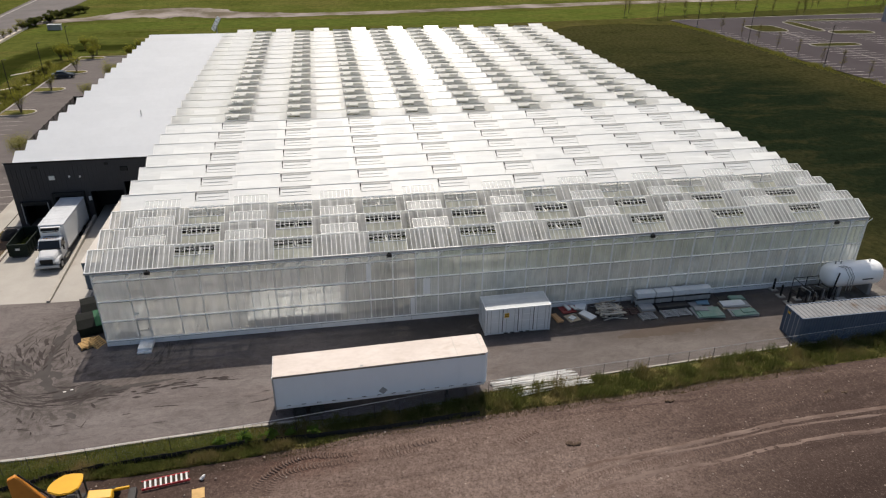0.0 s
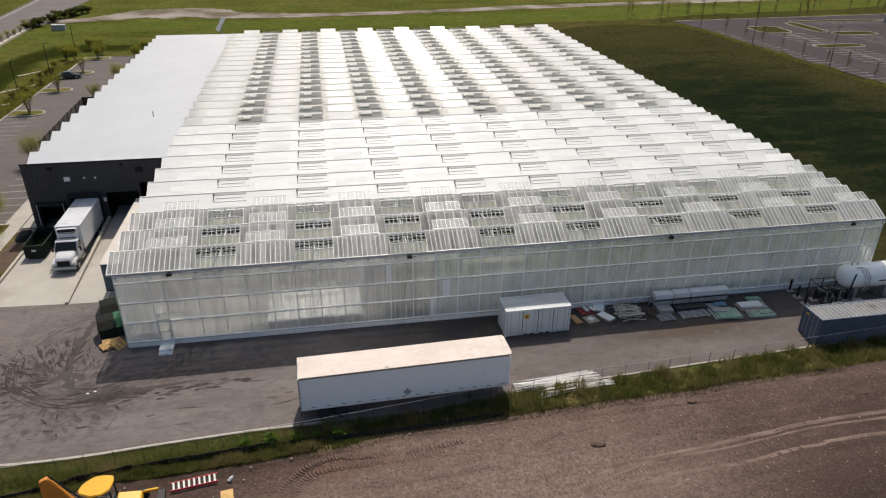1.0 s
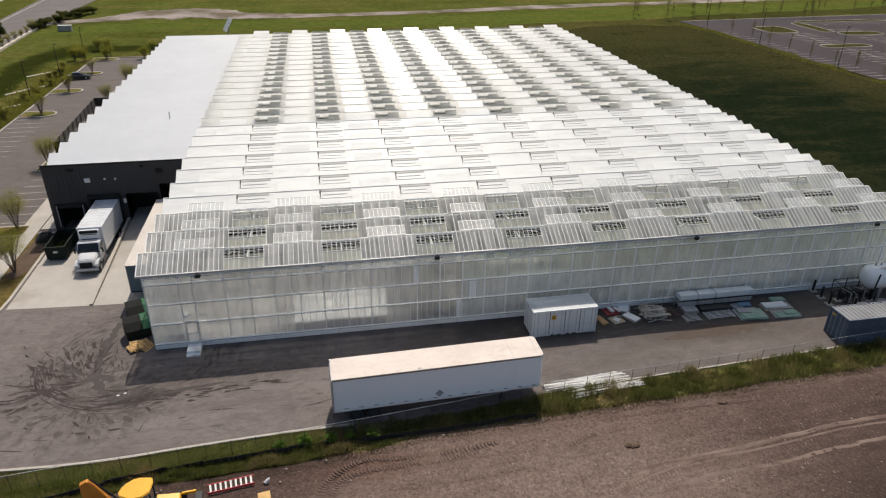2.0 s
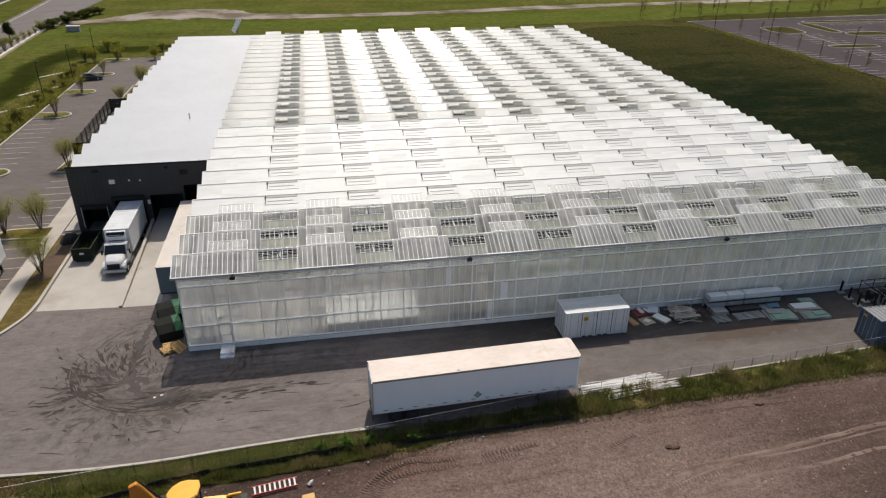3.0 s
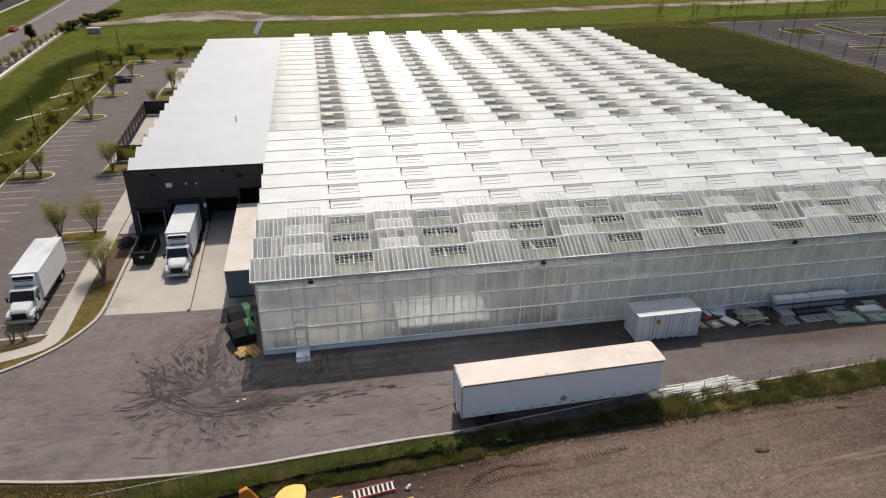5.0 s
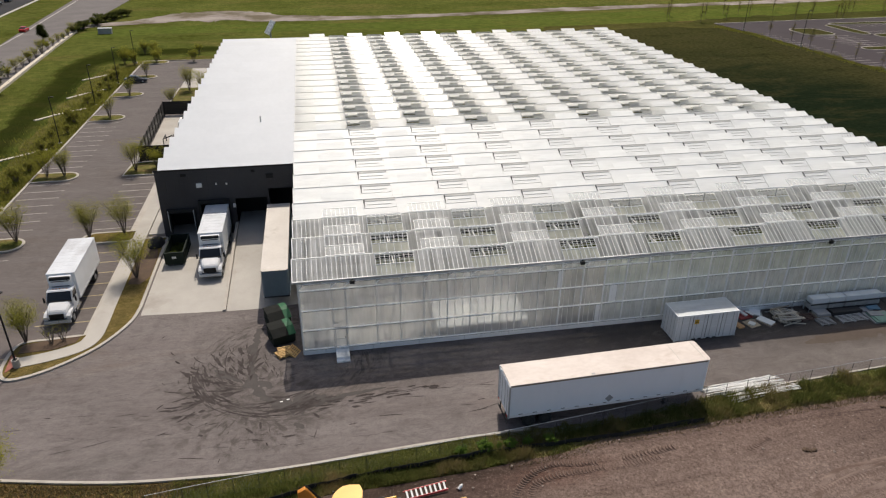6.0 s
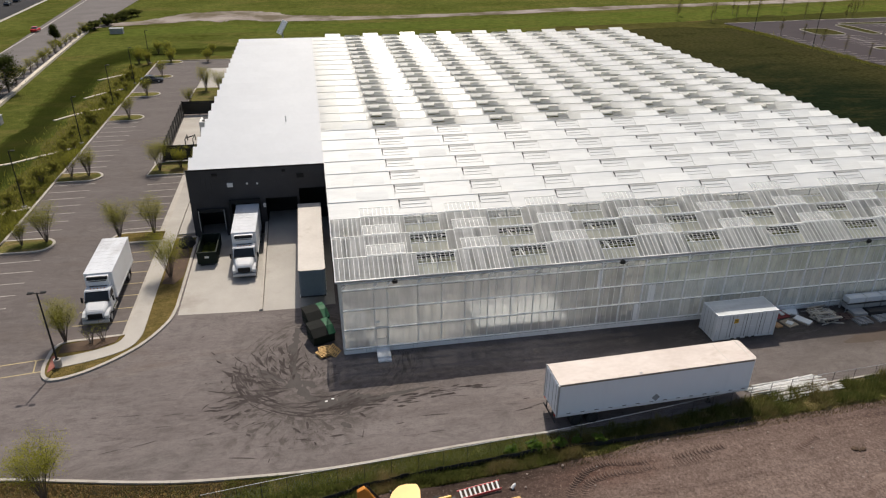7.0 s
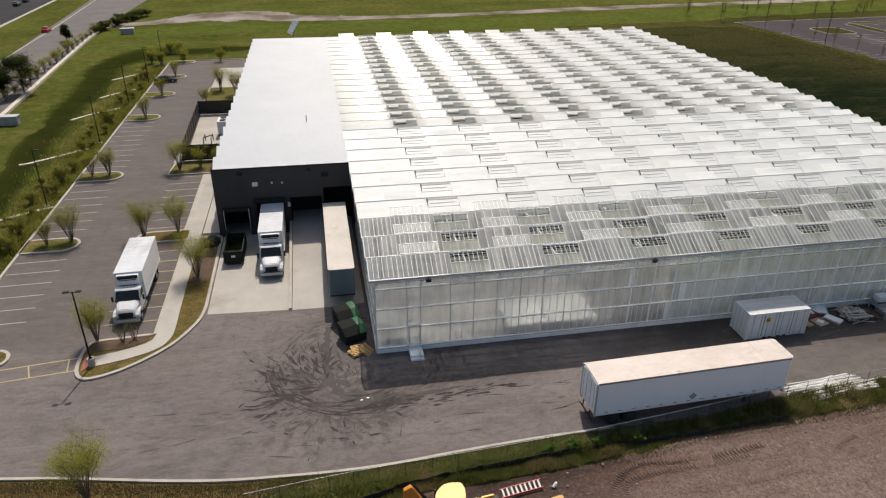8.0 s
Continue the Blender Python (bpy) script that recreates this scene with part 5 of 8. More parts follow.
for y in (WY0, WY0 + 0.3):
    for x in xs:
        for z in zs:
            grid[x, y, z] = bm.verts.new((x, y, z))
for xa, xb in zip(xs, xs[1:]):
    for za, zb in zip(zs, zs[1:]):
        if any(o[0] <= xa and xb <= o[1] and zb <= o[3] for o in OPEN):
            continue
        for y in (WY0, WY0 + 0.3):
            bm.faces.new([grid[x, y, z] for x, z in ((xa, za), (xb, za), (xb, zb), (xa, zb))])
for o in OPEN:
    for a, b in (((o[0], 0.0), (o[0], o[3])), ((o[1], 0.0), (o[1], o[3]))):
        bm.faces.new([bm.verts.new(p) for p in ((a[0], WY0, a[1]), (a[0], WY0 + 0.3, a[1]), (b[0], WY0 + 0.3, b[1]), (b[0], WY0, b[1]))])
    bm.faces.new([bm.verts.new(p) for p in ((o[0], WY0, o[3]), (o[0], WY0 + 0.3, o[3]), (o[1], WY0 + 0.3, o[3]), (o[1], WY0, o[3]))])
bmesh.ops.remove_doubles(bm, verts=bm.verts[:], dist=0.001)
bmesh.ops.delete(bm, geom=[v for v in bm.verts if not v.link_faces], context='VERTS')
part("front_wall", bm, DARK_WALL, warehouse, "charcoal metal front wall")
bm = bmesh.new()
bx(bm, WX0, WX0 + 0.3, WY0 + 0.3, WY1, 0, EAVE)
bx(bm, WX0, WX1, WY1 - 0.3, WY1, 0, EAVE)
for k in range(6, SPANS):
    y = SPAN * k
    profile(bm, [(y, EAVE), (y + 2, RIDGE - 0.05), (y + 4, EAVE)] if k > 6 else [(y + 2.3, EAVE), (y + 2.3, WH - 0.12), (y + 4, EAVE)], WX0 + 0.002, WX0 + 0.298)
part("side_wall", bm, DARK_WALL, warehouse)
bm = bmesh.new()
bx(bm, WX0 - 0.04, WX1, WY0 - 0.06, WY0 + 0.02, WH - 0.02, WH + 0.14)
part("parapet_trim", bm, BLACK_STEEL, warehouse)
bm = bmesh.new()
for x in np.arange(WX0 + 0.5, WX1, 0.5):
    z0 = max([z1 for x0, x1, z, z1 in OPEN if x0 - 0.05 < x < x1 + 0.05] + [0.0])
    bx(bm, x - 0.02, x + 0.02, WY0 - 0.025, WY0 - 0.001, z0, WH - 0.03)
tagged(part("wall_ribs", bm, DARK_WALL, warehouse), kind="stuff")
for k in range(6, SPANS):
    y = SPAN * k
    bm = bmesh.new()
    pts = [(y, EAVE), (y + 2, RIDGE), (y + 4, EAVE), (y + 4, EAVE - 0.08), (y + 2, RIDGE - 0.08), (y, EAVE - 0.08)]
    if k == 6:
        pts = [(y + 2.02, WH + 0.02), (y + 4, EAVE), (y + 4, EAVE - 0.08), (y + 2.3, WH - 0.2), (y + 2.02, WH - 0.06)]
    profile(bm, pts, WX0 - 0.12, WX1 - 0.25)
    part("roof_span", bm, WHITE_ROOF, warehouse, "white sheet roof span")
# added black linings stand in for the unlit depth behind the docks
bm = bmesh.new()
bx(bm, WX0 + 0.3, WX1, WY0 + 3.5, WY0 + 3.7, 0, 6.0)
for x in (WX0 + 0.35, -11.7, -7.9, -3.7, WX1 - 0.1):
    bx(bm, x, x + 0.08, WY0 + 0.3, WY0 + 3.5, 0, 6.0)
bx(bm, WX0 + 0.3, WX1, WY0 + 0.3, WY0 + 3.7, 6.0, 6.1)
part("dock_recess", bm, BLACK, warehouse, "dock interior, its unlit depth painted black")
for x0, x1, z0, z1 in OPEN[:2]:
    bm = bmesh.new()
    bx(bm, x0 - 0.25, x0 + 0.05, WY0 - 0.35, WY0 - 0.03, 0.9, z1 + 0.2, 0.03)
    bx(bm, x1 - 0.05, x1 + 0.25, WY0 - 0.35, WY0 - 0.03, 0.9, z1 + 0.2, 0.03)
    bx(bm, x0 + 0.05, x1 - 0.05, WY0 - 0.35, WY0 - 0.03, z1 - 0.25, z1 + 0.2, 0.03)
    part("dock_shelter", bm, BLACK, warehouse, "black rubber dock shelter")
for x in (-14.85, -12.05):
    bm = bmesh.new()
    rod(bm, (x, WY0 - 0.5, 1.0), (x, WY0 - 0.45, 3.5), 0.05, 6)
    part("dock_guide", bm, GALV, warehouse, "pale upright guide bar")
for x, z, w, h, m in ((-11.05, 6.3, 0.62, 0.5, ALU), (-9.18, 6.38, 0.2, 0.2, ALU), (-8.05, 6.32, 0.2, 0.2, ALU), (-3.2, 7.0, 0.8, 0.5, BLACK), (-12.6, 7.6, 0.6, 0.3, BLACK), (-5.0, 7.7, 0.4, 0.25, BLACK), (-7.5, 3.6, 0.3, 0.5, ALU)):
    bm = bmesh.new()
    bx(bm, x - w / 2, x + w / 2, WY0 - 0.16, WY0 - 0.026, z - h / 2, z + h / 2, 0.02)
    part("wall_lamp" if m is ALU else "wall_vent", bm, m, warehouse)
bm = bmesh.new()
rod(bm, (-5.0, 45.0, 7.4), (-5.0, 45.0, 8.6), 0.09, 8)
part("vent_pipe", bm, GALV, warehouse)


# ---- vehicles ----
def wheel(parent, x, y, r=0.52, w=0.30, side=1, axis="x", rim=None):
    """A wheel with its tyre and rim; axis: the way its axle points."""
    a, b = ((x, y - w / 2, r), (x, y + w / 2, r)) if axis == "y" else ((x - w / 2, y, r), (x + w / 2, y, r))
    bm = bmesh.new()
    rod(bm, a, b, r, 18)
    bmesh.ops.bevel(bm, geom=[e for e in bm.edges if len(e.link_faces) == 2 and max(len(f.verts) for f in e.link_faces) > 4], offset=0.05, segments=1, affect='EDGES')
    tyre = part("wheel", bm, TYRE, parent, "black truck tyre")
    bm = bmesh.new()
    out = Vector((0, side * (w / 2 + 0.004), 0)) if axis == "y" else Vector((side * (w / 2 + 0.004), 0, 0))
    c = Vector((x, y, r))
    rod(bm, c + out * 0.5, c + out, r * 0.58, 12)
    rod(bm, c + out, c + out * 1.25, r * 0.2, 8)
    part("rim", bm, rim or RIM, tyre, "dark steel rim" if rim else "pale steel rim")


def semi_trailer(m, wall, roof, label, length=16.15, width=2.59, top=4.12, low=1.12):
    """A long van trailer: rear at the origin, nose along +x."""
    t = thing("semi_trailer", label, "trailer", m)
    h = width / 2
    bm = bmesh.new()
    n = 5
    arc = [(length - 0.28 + 0.28 * math.sin(math.pi / 2 * i / n), h - 0.28 + 0.28 * math.cos(math.pi / 2 * i / n)) for i in range(n + 1)]
    outline = [(0.06, h)] + arc + [(x, -y) for x, y in arc[::-1]] + [(0.06, -h)]
    prism(bm, outline, low + 0.22, top - 0.05)
    part("box", bm, wall, t)
    bm = bmesh.new()
    prism(bm, [(x + (0.02 if x > 1 else -0.02), y * 1.008) for x, y in outline], top - 0.05, top)
    part("roof", bm, roof, t)
    for s in (-1, 1):
        bm = bmesh.new()
        bx(bm, 0.05, length - 0.2, s * h - 0.02, s * h + 0.02, low, low + 0.22, 0.008)
        part("bottom_rail", bm, PLINTH, t)
        bm = bmesh.new()
        bx(bm, 0.05, length - 0.25, s * (h + 0.012) - 0.012, s * (h + 0.012) + 0.012, top - 0.16, top - 0.06)
        part("top_rail", bm, OLD_WOOD, t, "weathered brown top rail")
        for i in range(14):
            bm = bmesh.new()
            x = 0.8 + i * 1.12
            bx(bm, x, x + 0.32, s * (h + 0.018) - 0.008, s * (h + 0.018) + 0.008, low + 0.23, low + 0.27)
            part("marker_strip", bm, CHASSIS, t)
    bm = bmesh.new()
    for i in range(26):
        x = 0.3 + i * (length - 0.6) / 25
        bx(bm, x - 0.04, x + 0.04, -h + 0.05, h - 0.05, low - 0.08, low + 0.1)
    tagged(part("cross_members", bm, CHASSIS, t), kind="stuff")
    bm = bmesh.new()
    bx(bm, 0.8, 4.6, -0.55, -0.40, 0.75, low - 0.08)
    bx(bm, 0.8, 4.6, 0.40, 0.55, 0.75, low - 0.08)
    bx(bm, 1.2, 1.4, -0.55, 0.55, 0.76, 0.9)
    bx(bm, 3.9, 4.1, -0.55, 0.55, 0.76, 0.9)
    for x in (1.7, 3.0):
        rod(bm, (x, -1.0, 0.52), (x, 1.0, 0.52), 0.07, 8)
        bx(bm, x - 0.06, x + 0.06, -0.5, 0.5, 0.5, 0.8)
    part("bogie", bm, CHASSIS, t)
    for x in (1.7, 3.0):
        for s in (-1, 1):
            wheel(t, x, s * 1.09, 0.52, 0.34, s, "y", CHASSIS)
            wheel(t, x, s * 0.72, 0.52, 0.28, s, "y", CHASSIS)
    for s in (-1, 1):
        bm = bmesh.new()
        bx(bm, 13.0, 13.14, s * 0.75 - 0.07, s * 0.75 + 0.07, 0.05, low)
        bx(bm, 12.9, 13.24, s * 0.75 - 0.14, s * 0.75 + 0.14, 0.0, 0.05)
        part("landing_leg", bm, CHASSIS, t)
        bm = bmesh.new()
        bx(bm, 0.0, 0.05, s * h * 0.5 - h * 0.47, s * h * 0.5 + h * 0.47, low + 0.12, top - 0.12, 0.01)
        door_ob = part("rear_door", bm, wall, t)
        bm = bmesh.new()
        for k in (-0.28, 0.28):
            rod(bm, (-0.03, s * h * 0.5 + k, low + 0.15), (-0.03, s * h * 0.5 + k, top - 0.15), 0.018, 5)
        part("lock_bar", bm, GALV, door_ob)
        bm = bmesh.new()
        bx(bm, -0.02, 0.08, s * h - 0.07, s * h + 0.07, low, top - 0.04)
        part("rear_post", bm, GALV, t)
        bm = bmesh.new()
        bx(bm, -0.05, -0.02, s * 1.05 - 0.12, s * 1.05 + 0.12, low + 0.02, low + 0.1)
        part("tail_light", bm, CAR_RED, t)
    bm = bmesh.new()
    bx(bm, -0.04, 0.04, -h * 0.9, h * 0.9, 0.5, 0.6)
    for y in (-0.6, 0.6):
        bx(bm, -0.03, 0.03, y - 0.04, y + 0.04, 0.6, low + 0.1)
    part("rear_bumper", bm, CHASSIS, t)
    return t


yard_trailer = semi_trailer(pose(14.85, -10.9, 0, 0, 0, 1.6), TRAILER_WALL, BOX_ROOF, "long white van trailer with a dusty cream roof")
bm = bmesh.new()
bx(bm, -0.24, 0.24, -0.012, 0.0, -0.24, 0.24, 0, pose(8.0, -1.30, 1.72, 0, 45, 0))
part("placard", bm, GREY_PANEL, yard_trailer, "grey diamond-shaped placard")
bm = bmesh.new()
bx(bm, 6.4, 6.62, -1.2, -1.05, 4.12, 4.16, 0.015)
part("roof_patch", bm, GREY_PANEL, yard_trailer)
for x, w in ((13.75, 0.05), (15.72, 0.10)):
    bm = bmesh.new()
    bx(bm, x, x + w, -1.22, 1.22, 4.118, 4.132)
    part("roof_seam", bm, GREY_ROOF, yard_trailer, "dirty seam across the roof")
semi_trailer(pose(-2.42, 24.4, 0, 0, 0, -90), TEAL_WALL, GREY_ROOF, "trailer with a dusty grey roof and slate-blue walls at the dock", width=2.5)


def box_truck(m, label):
    """A reefer box truck with a bonneted cab, its front towards -y; the box's front wall at y = 0."""
    t = thing("box_truck", label, "truck", m, "box trucks")
    bm = bmesh.new()
    bx(bm, -1.25, 1.25, 0.0, 7.6, 1.12, 3.88, 0.04)
    part("box", bm, WHITE_PAINT, t, "white insulated box")
    bm = bmesh.new()
    bx(bm, -1.27, 1.27, -0.02, 7.62, 3.86, 3.92, 0.02)
    part("box_roof", bm, TRUCK_ROOF, t)
    bm = bmesh.new()
    for i in range(1, 10):
        bx(bm, -1.15, 1.15, 0.76 * i - 0.012, 0.76 * i + 0.012, 3.915, 3.928)
    tagged(part("roof_bows", bm, TRUCK_ROOF, t), kind="stuff")
    for s in (-1, 1):
        bm = bmesh.new()
        bx(bm, s * 1.262 - 0.012, s * 1.262 + 0.012, 0.05, 7.55, 1.12, 1.28)
        part("side_rail", bm, GALV, t)
    bm = bmesh.new()
    profile(bm, [(-0.005, 2.55), (-0.005, 3.78), (-0.42, 3.70), (-0.52, 3.45), (-0.50, 2.75), (-0.40, 2.55)], -0.95, 0.95)
    unit = part("cooling_unit", bm, WHITE_PAINT, t, "white cooling unit over the cab")
    bm = bmesh.new()
    profile(bm, [(-0.30, 3.735), (-0.44, 3.71), (-0.535, 3.47), (-0.525, 3.45), (-0.42, 3.66), (-0.30, 3.69)], -0.90, 0.90)
    part("unit_lip", bm, BLACK, unit, "black curved lip of the cooling unit")
    for z0, z1 in ((3.31, 3.39), (2.80, 2.86)):
        bm = bmesh.new()
        bx(bm, -0.78, 0.78, -0.56, -0.50, z0, z1, 0.02)
        part("grille", bm, BLACK, unit, "black intake grille")
    bm = bmesh.new()
    bx(bm, -0.45, 0.45, -3.0, 7.5, 0.72, 1.0)
    for y in (5.4,):
        rod(bm, (-1.0, y, 0.5), (1.0, y, 0.5), 0.08, 8)
    rod(bm, (-0.9, -2.3, 0.5), (0.9, -2.3, 0.5), 0.07, 8)
    part("chassis", bm, CHASSIS, t)
    bm = bmesh.new()
    profile(bm, [(-0.15, 0.85), (-0.15, 2.72), (-0.9, 2.80), (-1.25, 2.74), (-1.78, 1.98), (-1.80, 0.85)], -1.12, 1.12)
    bmesh.ops.bevel(bm, geom=bm.edges[:], offset=0.05, segments=2, affect='EDGES')
    cab = part("cab", bm, CAB_PAINT, t, "white cab", smooth=False)
    bm = bmesh.new()
    v = [bm.verts.new(p) for p in ((-0.98, -1.30, 2.68), (0.98, -1.30, 2.68), (1.04, -1.80, 1.99), (-1.04, -1.80, 1.99))]
    w = [bm.verts.new(q.co + Vector((0, -0.03, 0.02))) for q in v]
    bm.faces.new(w)
    for i in range(4):
        bm.faces.new((v[i], v[(i + 1) % 4], w[(i + 1) % 4], w[i]))
    part("windscreen", bm, WINDSCREEN, cab, "dark windscreen")
    for s in (-1, 1):
        bm = bmesh.new()
        v = [bm.verts.new((s * 1.125, y, z)) for y, z in ((-0.45, 2.62), (-1.22, 2.60), (-1.62, 2.02), (-0.45, 1.98))]
        w = [bm.verts.new(q.co + Vector((s * 0.012, 0, 0))) for q in v]
        bm.faces.new(w)
        for i in range(4):
            bm.faces.new((v[i], v[(i + 1) % 4], w[(i + 1) % 4], w[i]))
        part("side_window", bm, WINDSCREEN, cab)
    bm = bmesh.new()
    rows = []
    for y, hw, z in ((-1.76, 1.02, 1.96), (-2.5, 0.92, 1.84), (-3.05, 0.82, 1.68), (-3.28, 0.76, 1.42)):
        rows.append([bm.verts.new(p) for p in ((-hw, y, 0.95), (-hw, y, z - 0.16), (-hw + 0.2, y, z), (hw - 0.2, y, z), (hw, y, z - 0.16), (hw, y, 0.95))])
    for a, b in zip(rows, rows[1:]):
        for i in range(5):
            bm.faces.new((a[i], a[i + 1], b[i + 1], b[i]))
    bm.faces.new(rows[-1])
    bm.faces.new(rows[0][::-1])
    bmesh.ops.recalc_face_normals(bm, faces=bm.faces[:])
    bmesh.ops.bevel(bm, geom=bm.edges[:], offset=0.07, segments=2, affect='EDGES')
    hood = part("hood", bm, CAB_PAINT, t, "sloping white hood")
    for s in (-1, 1):
        bm = bmesh.new()
        bx(bm, s * 0.52 - 0.02, s * 0.52 + 0.02, -2.95, -1.95, 1.70, 1.86)
        for v in bm.verts:
            v.co.z -= 0.20 * max(0.0, (-1.95 - v.co.y)) ** 1.2
        part("hood_seam", bm, CHASSIS, hood, "dark seam along the hood")
    bm = bmesh.new()
    bx(bm, -1.08, 1.08, -1.90, -1.76, 1.88, 1.985, 0.01)
    part("cowl", bm, BLACK_STEEL, cab, "black cowl under the windscreen")
    bm = bmesh.new()
    bx(bm, -0.62, 0.62, -3.33, -3.22, 0.95, 1.45, 0.03)
    for i in range(5):
        bx(bm, -0.48, 0.48, -3.345, -3.335, 1.02 + 0.075 * i, 1.05 + 0.075 * i)
    part("radiator_grille", bm, BLACK, hood)
    for s in (-1, 1):
        bm = bmesh.new()
        profile(bm, [(-1.75, 0.75), (-1.75, 1.25), (-2.0, 1.36), (-2.85, 1.36), (-3.2, 1.18), (-3.25, 0.85), (-2.92, 0.8), (-2.75, 1.08), (-1.95, 1.08), (-1.82, 0.75)], s * 0.98 - 0.17, s * 0.98 + 0.17)
        part("mudguard", bm, CAB_PAINT, t)
        bm = bmesh.new()
        bx(bm, s * 0.92 - 0.2, s * 0.92 + 0.2, -3.29, -3.22, 1.0, 1.2, 0.02)
        part("headlight", bm, LAMP_GLASS, t, "clear headlight")
        bm = bmesh.new()
        bx(bm, s * 1.36 - 0.09, s * 1.36 + 0.09, -1.62, -1.54, 1.75, 2.3, 0.03)
        rod(bm, (s * 1.1, -1.5, 2.2), (s * 1.36, -1.56, 2.2), 0.02, 5)
        part("mirror", bm, BLACK_STEEL, t, "black wing mirror")
        bm = bmesh.new()
        rod(bm, (s * 0.95, -0.1, 0.72), (s * 0.95, -1.5, 0.72), 0.28, 12)
        part("fuel_tank", bm, CHROME, t)
        bm = bmesh.new()
        bx(bm, s * 0.98 - 0.2, s * 0.98 + 0.2, 6.2, 6.22, 0.3, 0.95)
        part("mud_flap", bm, TYRE, t)
        wheel(t, s * 0.98, -2.35, 0.50, 0.28, s, "x")
        wheel(t, s * 1.02, 5.4, 0.50, 0.30, s, "x")
        wheel(t, s * 0.68, 5.4, 0.50, 0.26, s, "x")
    bm = bmesh.new()
    profile(bm, [(-3.2, 0.5), (-3.2, 0.82), (-3.42, 0.82), (-3.46, 0.6), (-3.4, 0.5)], -1.12, 1.12)
    part("bumper", bm, GALV, t, "pale metal bumper")
    for i in range(5):
        bm = bmesh.new()
        bx(bm, -0.6 + 0.3 * i - 0.05, -0.6 + 0.3 * i + 0.05, -1.0, -0.92, 2.8, 2.85)
        part("roof_marker", bm, AMBER, t, "amber marker lamp")
    return t


box_truck(pose(-9.36, 18.1, 0.012), "white refrigerated box truck backed to a dark dock door")
box_truck(pose(-22.1, 11.4, 0.004, 0, 0, 0.8), "white refrigerated box truck standing across parking stalls")


def car(m, paint, label):
    """A saloon car, front towards +x."""
    t = thing("car", label, "car", m)
    bm = bmesh.new()
    rows = []
    for x, hw, z0, z1 in ((-2.3, 0.75, 0.4, 0.85), (-2.1, 0.86, 0.3, 0.98), (-1.2, 0.9, 0.28, 1.0), (0.9, 0.9, 0.28, 0.98), (1.9, 0.86, 0.3, 0.82), (2.3, 0.7, 0.4, 0.65)):
        rows.append([bm.verts.new(p) for p in ((x, -hw, z0), (x, -hw, z1 - 0.1), (x, -hw + 0.15, z1), (x, hw - 0.15, z1), (x, hw, z1 - 0.1), (x, hw, z0))])
    for a, b in zip(rows, rows[1:]):
        for i in range(6):
            bm.faces.new((a[i], a[(i + 1) % 6], b[(i + 1) % 6], b[i]))
    bm.faces.new(rows[0])
    bm.faces.new(rows[-1])
    part("body", bm, paint, t)
    low = ((-1.75, -0.78, 0.95), (1.05, -0.78, 0.95), (1.05, 0.78, 0.95), (-1.75, 0.78, 0.95))
    top = ((-1.05, -0.6, 1.40), (0.15, -0.6, 1.42), (0.15, 0.6, 1.42), (-1.05, 0.6, 1.40))
    for i, name in enumerate(("side_window", "windscreen", "side_window", "rear_window")):
        bm = bmesh.new()
        bm.faces.new([bm.verts.new(p) for p in (low[i], low[(i + 1) % 4], top[(i + 1) % 4], top[i])])
        part(name, bm, WINDSCREEN, t, "dark glazing")
    bm = bmesh.new()
    bx(bm, -1.1, 0.2, -0.62, 0.62, 1.40, 1.46, 0.02)
    part("roof", bm, paint, t)
    for x in (-1.4, 1.4):
        for s in (-1, 1):
            wheel(t, x, s * 0.8, 0.33, 0.2, s, "y")
    return t


car(pose(-34.6, 105.4, 0.01, 0, 0, 8), CAR_DARK, "dark blue saloon car parked by a kerb")
car(pose(-106.4, 233.0, 0.03, 0, 0, 95), CAR_DARK, "dark car on the far highway")
car(pose(-106.7, 243.0, 0.03, 0, 0, 95), CAR_DARK, "dark car on the far highway")
car(pose(-78.9, 174.5, 0.025, 0, 0, 92), CAR_RED, "red car on the pale side road")


# ---- containers ----
def corrugated(bm, length, z0, z1, depth=0.04, pitch=0.28):
    """A wave of sheet steel along x, in the plane y = 0, set back by depth."""
    n = int(length / pitch)
    p = length / n
    line = []
    for i in range(n):
        line += [(i * p, 0), (i * p + 0.30 * p, 0), (i * p + 0.45 * p, depth), (i * p + 0.85 * p, depth)]
    line.append((length, 0))
    low = [bm.verts.new((x, y, z0)) for x, y in line]
    top = [bm.verts.new((x, y, z1)) for x, y in line]
    for i in range(len(line) - 1):
        bm.faces.new((low[i], low[i + 1], top[i + 1], top[i]))


